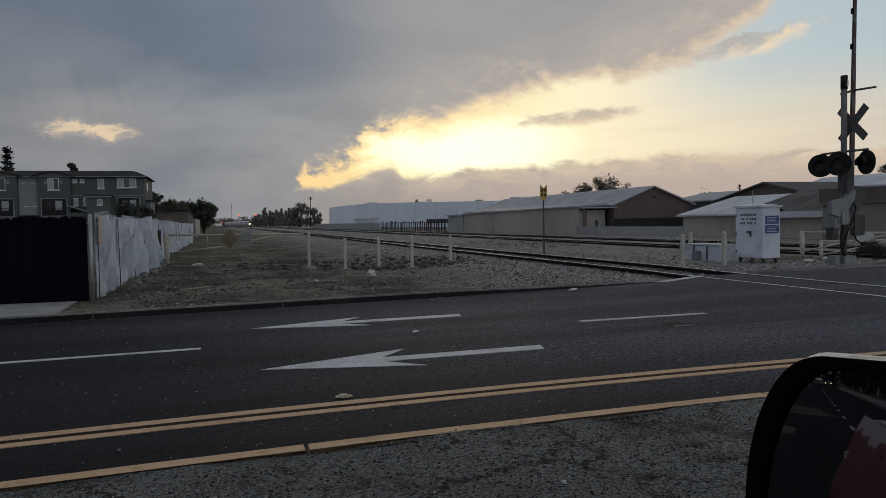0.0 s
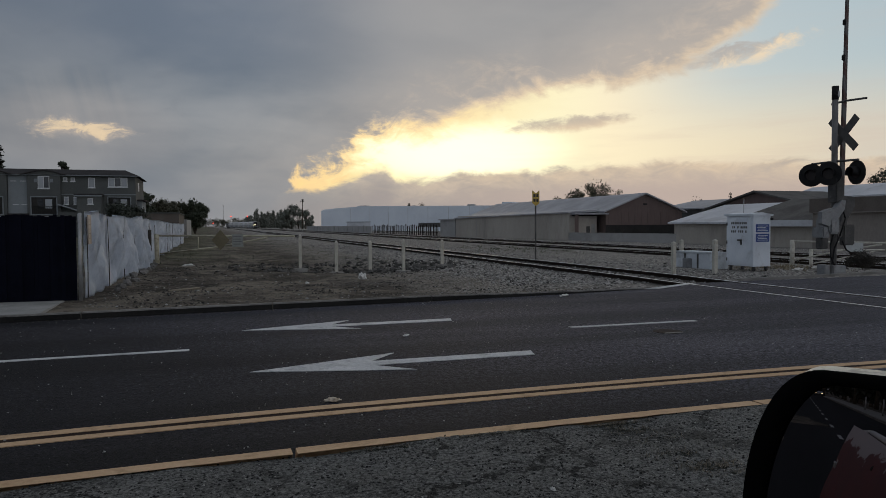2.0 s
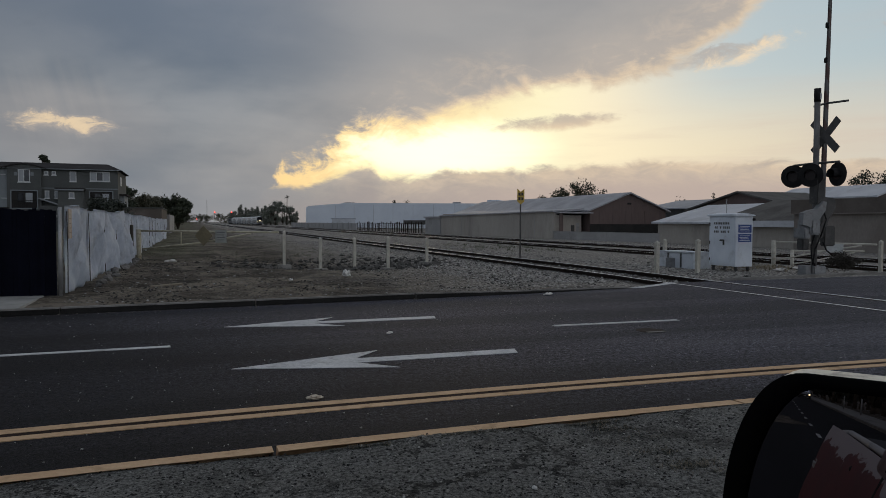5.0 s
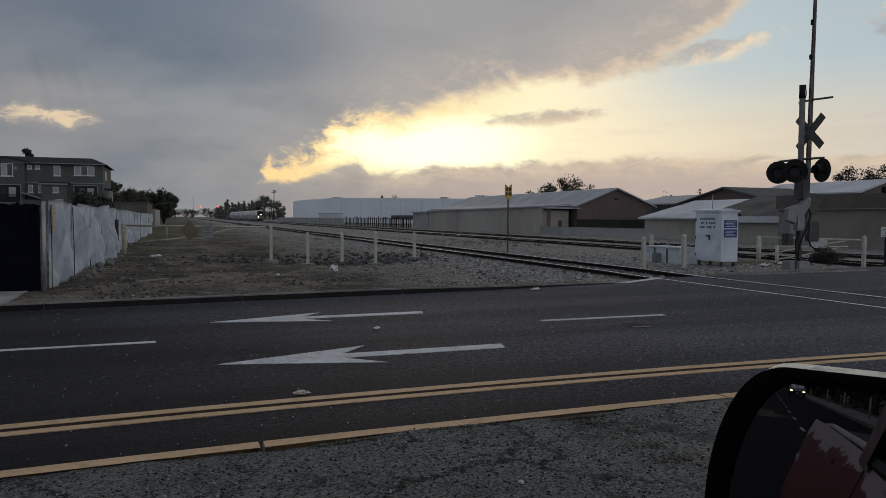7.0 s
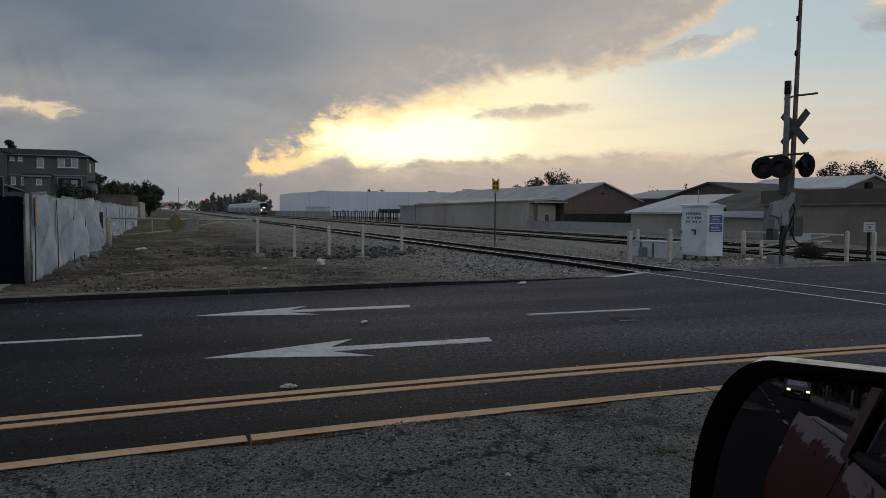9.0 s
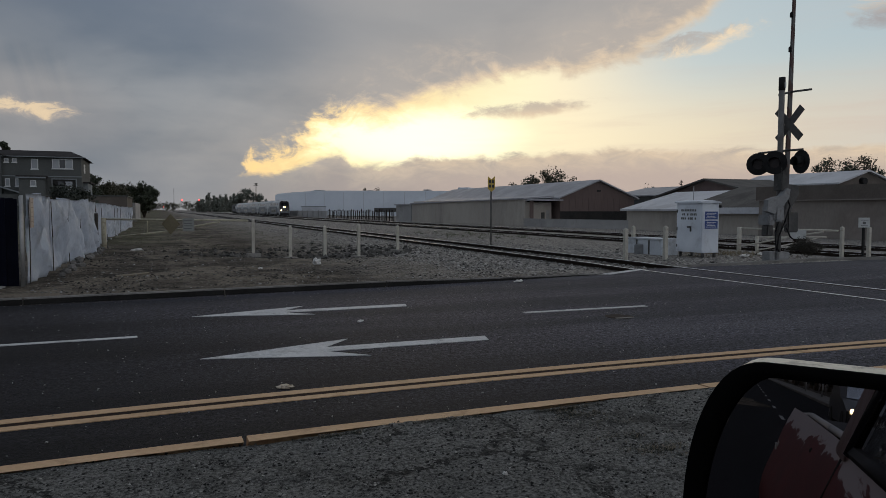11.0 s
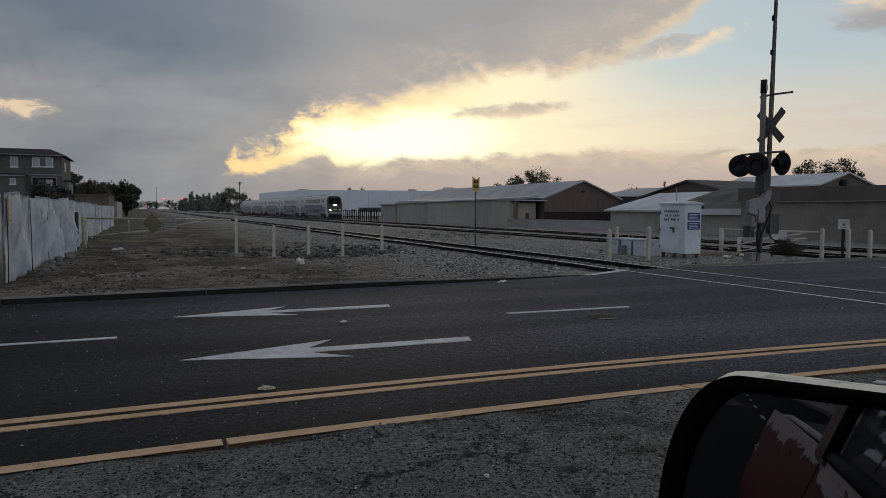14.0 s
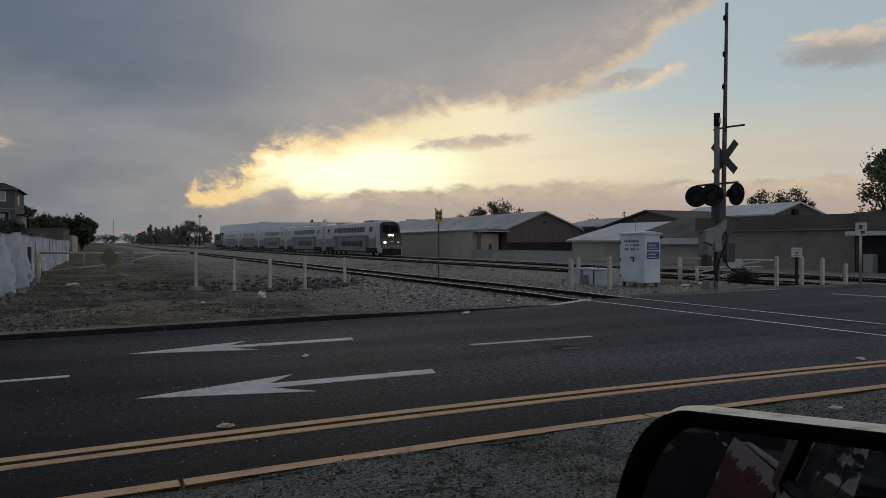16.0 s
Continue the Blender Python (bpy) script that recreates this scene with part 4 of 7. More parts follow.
def stripes_material():
    m = mat("gate_arm_paint", (0.065, 0.034, 0.03), (0.095, 0.052, 0.045), 3.0, 0.7, 20.0, local=True)
    tree = V.tree = m.node_tree
    b = tree.nodes["Principled BSDF"]
    x, y, z = split(V(tree.nodes.new("ShaderNodeTexCoord").outputs["Object"]))
    k = (z * 1.25 + x * 2.0).op("FRACT").op("GREATER_THAN", 0.5)
    old = V(b.inputs["Base Color"].links[0].from_socket)
    tree.links.new(mix(k, old, (0.105, 0.10, 0.098)).s, b.inputs["Base Color"])
    return m


ARM_STRIPES = stripes_material()
crossing_signal()


def cabinet():
    c = thing("relay_cabinet", "pale blue-white railway relay cabinet with blue notices on short feet", "cabinet", pose(15.72, 18.15, 0.02))
    W, L = 0.66, 1.20
    part("body", boxed(0, W, 0, L, 0.14, 1.70, 0.012), PALE_BLUE, c)
    bm = bmesh.new()
    prism(bm, [(-0.05, 1.70), (W + 0.05, 1.70), (W + 0.05, 1.74), (W / 2, 1.80), (-0.05, 1.76)], -0.05, L + 0.05)
    part("roof", bm, PALE_BLUE, c)
    door = part("door", boxed(-0.018, 0.0, 0.06, L - 0.06, 0.2, 1.66, 0.006), PALE_BLUE, c)
    part("handle", boxed(-0.05, -0.018, 0.46, 0.66, 0.92, 0.97, 0.008), STEEL_DARK, door, "dark lever handle")
    part("handle", boxed(-0.05, -0.018, 0.46, 0.52, 0.80, 0.95, 0.008), STEEL_DARK, door)
    for z in (0.28, 0.82, 1.4):
        part("hinge", boxed(-0.03, -0.012, L - 0.075, L - 0.035, z, z + 0.1, 0.004), STEEL_DARK, door)
    for k, (z, a, b) in enumerate(((1.44, 0.26, 0.98), (1.31, 0.24, 0.94), (1.18, 0.26, 0.96))):
        y = a
        rnd = random.Random(k)
        while y < b - 0.04:
            w = 0.045 + 0.02 * rnd.random()
            if rnd.random() > 0.16:
                part("letter_bar", boxed(-0.022, -0.0185, y, y + w, z, z + 0.07), FADED_INK, door)
            y += w + 0.022
    for z in (1.19, 0.90):
        s = part("notice", boxed(0.10, W - 0.06, -0.012, 0.0, z, z + 0.25, 0.003), BLUE_SIGN, c, "blue notice plate with white print")
        for i in range(4):
            part("print_bar", boxed(0.14 + 0.03 * (i % 2), W - 0.12 - 0.04 * (i % 3), -0.016, -0.0125, z + 0.045 + i * 0.047, z + 0.062 + i * 0.047), WHITE_INK, s)
    for x in (0.08, W - 0.12):
        for y in (0.06, L - 0.12):
            part("foot", boxed(x, x + 0.07, y, y + 0.07, -0.05, 0.14, 0.004), STEEL_DARK, c)
    part("vent_box", boxed(W - 0.02, W + 0.08, -0.03, 0.1, 1.56, 1.64, 0.01), BLACK, c)
    part("antenna", tubed([(W / 2, L - 0.4, 1.78), (W / 2, L - 0.4, 2.25)], 0.012, 6), GALV, c)


cabinet()


def low_box():
    b = thing("cable_box", "low off-white concrete cable box with lids behind guard posts", "box", pose(15.45, 19.75, 0.0))
    part("body", boxed(0, 0.7, 0, 1.85, -0.05, 0.5, 0.02), WHITE_BOX, b)
    for i in range(3):
        part("lid", boxed(-0.03, 0.73, i * 0.62 + 0.01, i * 0.62 + 0.60, 0.5, 0.55, 0.012), WHITE_BOX, b)
    part("side_box", boxed(-0.22, 0.0, 0.95, 1.2, -0.05, 0.32, 0.02), SIGNAL_GREY, b, "small grey side box")
    for y in (0.62, 1.3):
        part("strap", boxed(-0.012, 0.0, y, y + 0.08, 0.0, 0.48), STEEL_DARK, b)


low_box()


def small_signs():
    s = thing("notice_sign", "small white framed notice on a black post", "sign", pose(20.98, 16.75, 0.0))
    part("post", boxed(-0.04, 0.04, -0.03, 0.03, -0.2, 0.98, 0.004), BLACK, s)
    p = part("plate", boxed(-0.17, 0.17, -0.045, -0.03, 0.95, 1.27, 0.01), SIGN_WHITE, s, "white notice plate")
    p.matrix_basis = pose(0, 0, 0, 0, 0, -35)
    part("pictogram_bar", boxed(-0.045, 0.045, -0.05, -0.046, 1.06, 1.14), FADED_INK, p)
    part("print_bar", boxed(-0.11, 0.11, -0.05, -0.046, 1.18, 1.2), FADED_INK, p)
    part("print_bar", boxed(-0.10, 0.10, -0.05, -0.046, 1.0, 1.02), FADED_INK, p)
    s = thing("notice_sign", "white pedestrian notice on a tall grey post by the tracks", "sign", pose(29.0, 20.0, -0.42))
    part("post", tubed([(0, 0, -0.2), (0, 0, 2.65)], 0.05), GALV, s)
    p = part("plate", boxed(-0.22, 0.22, -0.09, -0.07, 2.15, 2.68, 0.01), SIGN_WHITE, s, "white notice plate")
    p.matrix_basis = pose(0, 0, 0, 0, 0, -40)
    part("pictogram_bar", boxed(-0.1, 0.05, -0.096, -0.091, 2.4, 2.58), STEEL_DARK, p)
    part("pictogram_bar", boxed(-0.02, 0.14, -0.096, -0.091, 2.2, 2.34), STEEL_DARK, p)


small_signs()

# ---- buildings beyond the tracks ----
TAN_WALL = mat("tan_rendered_wall", (0.34, 0.31, 0.275), (0.44, 0.405, 0.36), 0.25, 0.9, 6.0, 0.35, 0.004, stain=(0.15, 0.14, 0.13), stain_scale=0.12, stain_mix=0.5, stretch=(1, 1, 0.4))
BUFF_WALL = mat("dull_buff_render", (0.20, 0.175, 0.155), (0.29, 0.26, 0.235), 0.2, 0.9, 6.0, 0.35, 0.004, stain=(0.15, 0.115, 0.10), stain_scale=0.10, stain_mix=0.6, stretch=(1, 1, 0.5))
GREY_WALL = mat("grey_block_wall", (0.30, 0.295, 0.29), (0.38, 0.37, 0.36), 0.3, 0.9, 6.0, 0.3, 0.004, stain=(0.18, 0.175, 0.17), stain_scale=0.15)
WHITE_SHED = mat("white_sheet_wall", (0.60, 0.64, 0.70), (0.70, 0.74, 0.79), 0.08, 0.7, 2.0, 0.25, 0.0, stain=(0.52, 0.55, 0.60), stain_scale=0.06)
ROOF_WHITE = mat("pale_sheet_roof", (0.44, 0.45, 0.48), (0.58, 0.59, 0.62), 0.3, 0.55, 4.0, 0.3, 0.0, stain=(0.30, 0.30, 0.31), stain_scale=0.2)
ROOF_GREY = mat("grey_corrugated_roof", (0.25, 0.25, 0.268), (0.40, 0.40, 0.42), 0.35, 0.6, 3.0, 0.4, 0.0, stain=(0.42, 0.42, 0.44), stain_scale=0.35, stain_mix=0.6)
ROOF_DARK = mat("dark_shingle_roof", (0.032, 0.030, 0.030), (0.062, 0.058, 0.058), 0.5, 0.9, 5.0)
ROOF_SLATE = mat("grey_brown_felt_roof", (0.085, 0.08, 0.076), (0.135, 0.128, 0.12), 0.5, 0.95, 5.0, stain=(0.06, 0.055, 0.052), stain_scale=0.3)
BARN_RED = mat("dull_red_brown_gable", (0.115, 0.085, 0.080), (0.16, 0.12, 0.11), 0.4, 0.85, 3.0, stretch=(1, 1, 0.2))
# near-black that paints the shade inside openings; also dark bands and vents
SHADE = mat("opening_shade_and_dark_bands", (0.02, 0.02, 0.02), (0.04, 0.038, 0.036), 0.8, 0.9, 5.0)
STUCCO = mat("grey_green_stucco", (0.078, 0.083, 0.083), (0.115, 0.12, 0.116), 0.3, 0.92, 5.0)
STUCCO_PALE = mat("pale_grey_stucco", (0.20, 0.22, 0.235), (0.25, 0.27, 0.285), 0.3, 0.92, 5.0)
TRIM = mat("white_trim_paint", (0.50, 0.51, 0.52), (0.62, 0.63, 0.64), 1.0, 0.7, 8.0)
PANE = plain("dark_window_glass", (0.02, 0.022, 0.026), 0.12)
# paler copy of the pane colour, used on chosen panes
PANE_PALE = plain("pale_window_glass", (0.30, 0.32, 0.34), 0.25)
BROWN_WALL = mat("brown_block_wall", (0.10, 0.085, 0.075), (0.15, 0.13, 0.115), 0.6, 0.95, 8.0)


def frame_of(a, b):
    """A pose with x from a to b along the ground, y away to the left of it."""
    a, b = Vector((*a, 0)), Vector((*b, 0))
    return Matrix.Translation(a) @ pose(0, 0, 0, 0, 0, math.degrees(math.atan2(b.y - a.y, b.x - a.x))), (b - a).length


def gable_house(name, label, a, b, depth, z0, eave, ridge, wall, roof, over=0.4, ridge_along=False, category="building"):
    """A shed on the front line a to b. The ridge runs back from the front, or along it."""
    m, L = frame_of(a, b)
    h = thing(name, label, category, m)
    bm = bmesh.new()
    if ridge_along:
        vs = [(0, 0), (depth, 0), (depth, eave), (depth / 2, ridge), (0, eave)]
        for x in (0, L):
            f = bm.faces.new([bm.verts.new((x, y, z + (z0 if z == 0 else 0))) for y, z in vs])
        for y0 in (0, depth):
            bm.faces.new([bm.verts.new(p) for p in ((0, y0, z0), (L, y0, z0), (L, y0, eave), (0, y0, eave))])
    else:
        for y in (0, depth):
            bm.faces.new([bm.verts.new(p) for p in ((0, y, z0), (L, y, z0), (L, y, eave), (L / 2, y, ridge), (0, y, eave))])
        for x in (0, L):
            bm.faces.new([bm.verts.new(p) for p in ((x, 0, z0), (x, depth, z0), (x, depth, eave), (x, 0, eave))])
    part("wall", bm, wall, h)
    t = 0.18
    span_, run = (depth, L) if ridge_along else (L, depth)
    slope = (ridge - eave) / (span_ / 2)
    for s in (0, 1):
        bm = bmesh.new()
        u0, u1 = (-over, span_ / 2) if s == 0 else (span_ + over, span_ / 2)
        q = [(u0, eave - over * slope + 0.03), (u1, ridge + 0.03), (u1, ridge + 0.03 + t), (u0, eave - over * slope + 0.03 + t)]
        ends = []
        for v in (-over, run + over):
            ends.append([bm.verts.new((v, u, z) if ridge_along else (u, v, z)) for u, z in q])
        bm.faces.new(ends[0]), bm.faces.new(ends[1][::-1])
        for i in range(4):
            bm.faces.new((ends[0][i], ends[0][(i + 1) % 4], ends[1][(i + 1) % 4], ends[1][i]))
        part("roof", bm, roof, h)
    return h


def slab(name, label, a, b, depth, z0, z1, wall, category="building", roof=None, lip=0.25):
    m, L = frame_of(a, b)
    h = thing(name, label, category, m)
    part("wall", boxed(0, L, 0, depth, z0, z1), wall, h)
    if roof:
        part("roof", boxed(-lip, L + lip, -lip, depth + lip, z1, z1 + 0.22), roof, h)
    return h, L


def yards():
    # boundary wall and the long lean-to built on it
    A, B = Vector((38.5, 121.0)), Vector((47.5, 66.0))
    at = lambda u: tuple(A + (B - A) * u)
    w, L = slab("boundary_wall", "long low grey block wall beside the railway", at(0.66), at(1.0), 0.25, -0.8, 0.36, GREY_WALL, "wall")
    part("coping", boxed(0, L, -0.04, 0.29, 0.36, 0.42), CONCRETE, w)
    h, L = slab("lean_to", "long blank tan rendered shed wall backing onto the railway", at(0.105), at(0.665), 4.5, -0.8, 2.55, TAN_WALL)
    bm = bmesh.new()
    v = [bm.verts.new(p) for p in ((-0.2, -0.3, 2.5), (L + 0.2, -0.3, 2.95), (L + 0.2, 4.8, 3.3), (-0.2, 4.8, 3.2), (-0.2, -0.3, 2.66), (L + 0.2, -0.3, 3.1), (L + 0.2, 4.8, 3.45), (-0.2, 4.8, 3.4))]
    for q in ((0, 1, 2, 3), (7, 6, 5, 4), (0, 4, 5, 1), (1, 5, 6, 2), (2, 6, 7, 3), (3, 7, 4, 0)):
        bm.faces.new([v[i] for i in q])
    part("roof", bm, ROOF_GREY, h, "thin grey sheet roof")
    part("wall", boxed(L * 0.02, L - 0.02, 0.003, 0.4, 2.5, 2.9), TAN_WALL, h)
    for u in (0.22, 0.46, 0.70, 0.86):
        part("wall_joint", boxed(L * u, L * u + 0.06, -0.012, 0.0, -0.7, 2.5), GREY_WALL, h)
    h, L = slab("lean_to", "lower grey end bay of the railway shed", at(0.0), at(0.10), 4.0, -0.8, 2.3, GREY_WALL, roof=ROOF_GREY)
    # red-brown barn, with an open bay at its side
    h = gable_house("barn", "dull red-brown gabled barn with a long pale metal roof", (49.6, 84.0), (61.4, 84.0), 52, -0.6, 3.15, 5.45, BARN_RED, ROOF_GREY, 0.5)
    part("vent", boxed(5.7, 6.3, -0.04, 0.0, 4.0, 4.25), SHADE, h)
    # near-black plate along the foot of the gable
    part("skirting", boxed(0.0, 11.8, -0.06, 0.0, -0.6, 1.35), SHADE, h, "dark lower band of the gable wall")
    for x in range(0, 12):
        part("batten", boxed(x + 0.4, x + 0.46, -0.03, 0.0, 1.4, 3.1), BARN_RED, h)
    h, L = slab("open_bay", "open dark storage bay between the sheds", (44.9, 83.6), (49.55, 83.9), 8, -0.6, 0.3, GREY_WALL)
    # near-black back wall carries the bay's shade in its colour
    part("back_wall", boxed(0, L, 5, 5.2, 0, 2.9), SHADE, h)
    part("canopy", boxed(-0.2, L + 0.3, -0.3, 6, 2.75, 2.92), ROOF_GREY, h)
    part("side_wall", boxed(0, 0.5, 0, 0.15, 0.3, 2.75), BARN_RED, h)
    for i, (x, z, ww, hh) in enumerate(((2.4, 0.3, 0.5, 0.9), (3.0, 0.3, 0.8, 1.2), (3.9, 0.3, 0.4, 0.7), (3.1, 2.1, 1.1, 0.3))):
        part("stored_goods", boxed(x, x + ww, 1.0 + i * 0.2, 1.7 + i * 0.2, z, z + hh, 0.04), (STEEL_DARK, GREY_WALL, BARN_RED, GREY_WALL)[i], h)
    # low buildings with pale roofs
    h = gable_house("workshop", "low tan workshop with a broad pale metal roof", (47.5, 66.3), (47.5, 57.4), 14, -0.7, 1.55, 3.35, TAN_WALL, ROOF_WHITE, 0.5, True)
    h = gable_house("workshop", "low tan workshop wing with dark roof and white fascia", (47.6, 56.9), (47.6, 47.5), 14, -0.7, 1.6, 3.6, TAN_WALL, ROOF_SLATE, 0.5, True)
    part("fascia", boxed(-0.5, 9.9, -0.62, -0.5, 1.2, 1.75), ROOF_WHITE, h, "white fascia board")
    h = gable_house("workshop", "dark-roofed workshop with small upper windows", (57.5, 73.5), (58.0, 57.5), 9, -0.7, 3.1, 4.9, BARN_RED, ROOF_SLATE, 0.6, False)
    for k in range(2):
        w = part("window", boxed(1.5 + k * 1.9, 3.0 + k * 1.9, -0.05, 0.0, 2.1, 2.9), TRIM, h, "small white-framed window")
        part("pane", boxed(1.62 + k * 1.9, 2.88 + k * 1.9, -0.07, -0.051, 2.2, 2.8), PANE, w)
    h = gable_house("shed", "long shed with a light corrugated roof behind the workshops", (66, 96), (66, 73), 14, -0.7, 3.6, 4.9, STUCCO, ROOF_GREY, 0.5, True)
    h, L = slab("warehouse", "long flat tan warehouse wall under a dark roof edge", (46.8, 46.9), (46.8, 32.3), 18, -0.8, 2.3, BUFF_WALL)
    bm = bmesh.new()
    prism(bm, [(-0.05, 2.3), (L + 0.05, 2.3), (L + 0.05, 3.35), (-0.05, 3.45)], -0.3, 14)
    bmesh.ops.recalc_face_normals(bm, faces=bm.faces[:])
    part("roof", bm, BROWN_WALL, h, "dark brown roof edge band")
    part("gutter", boxed(-0.05, L + 0.05, -0.36, -0.303, 2.26, 2.33), BUFF_WALL, h)
    h = gable_house("shed", "pale-roofed gabled hall with a wall fan above the warehouse", (67.9, 57.0), (76.5, 57.0), 15, -0.7, 4.4, 5.75, BROWN_WALL, ROOF_WHITE, 0.35, False)
    fan = bmesh.new()
    tube(fan, (3.5, -0.45, 4.7), (3.5, 0, 4.7), 0.36, 0.42, 18)
    part("fan_housing", fan, BLACK, h)
    # a solid block; its near-black colour stands for the shaded inside
    h, L = slab("open_shed", "solid block painted as a dark open shed, with a pale eave at the road end", (45.8, 31.9), (45.8, 20.0), 16, -0.8, 1.8, SHADE)
    part("eave", boxed(-0.1, L, -0.9, 0.4, 1.82, 2.1, 0.02), ROOF_WHITE, h, "pale eave board")
    part("roof", boxed(-0.1, L, 0.4, 16, 2.1, 3.4), BROWN_WALL, h, "dark brown roof")
    part("door_post", boxed(0.2, 0.55, -0.15, 0.0, -0.8, 1.8), STEEL_DARK, h)
    part("stack", boxed(0.9, 1.6, -0.5, 0.0, -0.7, 0.6, 0.03), GREY_WALL, h)
    # big white shed far along the line
    m, L = frame_of((45.5, 271.5), (115.0, 208.7))
    h = thing("white_warehouse", "very long white sheet-clad warehouse beyond the railway", "warehouse", m)
    bm = bmesh.new()
    prism(bm, [(-7, -0.8), (L, -0.8), (L, 7.6), (L * 0.62, 8.1), (9, 8.6), (8.5, 8.4), (-1, 7.9), (-6, 7.5), (-7, 6.9)], 0, 60)
    part("wall", bm, WHITE_SHED, h)
    part("parapet", boxed(L * 0.70, L * 0.74, 1, 10, 8.0, 9.2), WHITE_SHED, h)
    part("loading_door", boxed(4.5, 14.5, -0.1, 0.0, -0.8, 2.6), ROOF_WHITE, h, "tall pale loading door")
    part("door_frame", boxed(4.2, 14.8, -0.2, -0.02, 2.6, 2.85), STUCCO_PALE, h)
    for i in range(11):
        part("panel_joint", boxed(6 + i * 8, 6.15 + i * 8, -0.05, 0.0, -0.5, 7.9), ROOF_WHITE, h)
    for x, ww, hh in ((8, 3, 0.9), (30, 1.4, 0.6), (52, 2.0, 0.7)):
        part("roof_unit", boxed(x, x + ww, 3, 6, 8.0, 8.0 + hh, 0.05), GREY_WALL, h)
    part("dark_vent", boxed(L * 0.80, L * 0.93, -0.1, 0.0, 5.2, 6.0), SHADE, h)
    # yard fences between shed and track
    f = thing("yard_fence", "rusty dark steel palisade fence of a storage yard", "fence")
    y = 122.5
    rnd = random.Random(5)
    while y < 176:
        part("paling", boxed(38.2, 38.3, y, y + 0.35, -0.8, 1.2 + 0.5 * rnd.random()), RAIL_SIDE, f)
        y += 1.1 + 0.6 * rnd.random()
    for z in (0.1, 1.25):
        part("rail", boxed(38.31, 38.36, 122, 176, z, z + 0.09), RAIL_SIDE, f)
    r = thing("storage_rack", "dark steel rack with a flat roof in the yard", "rack", pose(40.2, 128, -0.6))
    part("deck", boxed(0, 2.5, 0, 13, 1.7, 2.5), STEEL_DARK, r)
    for i in range(6):
        for x in (0, 2.4):
            part("leg", boxed(x, x + 0.14, i * 2.55, i * 2.55 + 0.14, 0, 1.7), STEEL_DARK, r)
    h, L = slab("yard_wall", "weathered pale panel fence far along the railway", (37.9, 300), (38.2, 177), 0.2, -0.8, 1.25, GREY_WALL, "fence")
    for i in range(16):
        part("panel_post", boxed(i * 7.6, i * 7.6 + 0.25, -0.12, 0.0, -0.8, 1.45), CONCRETE, h)


yards()


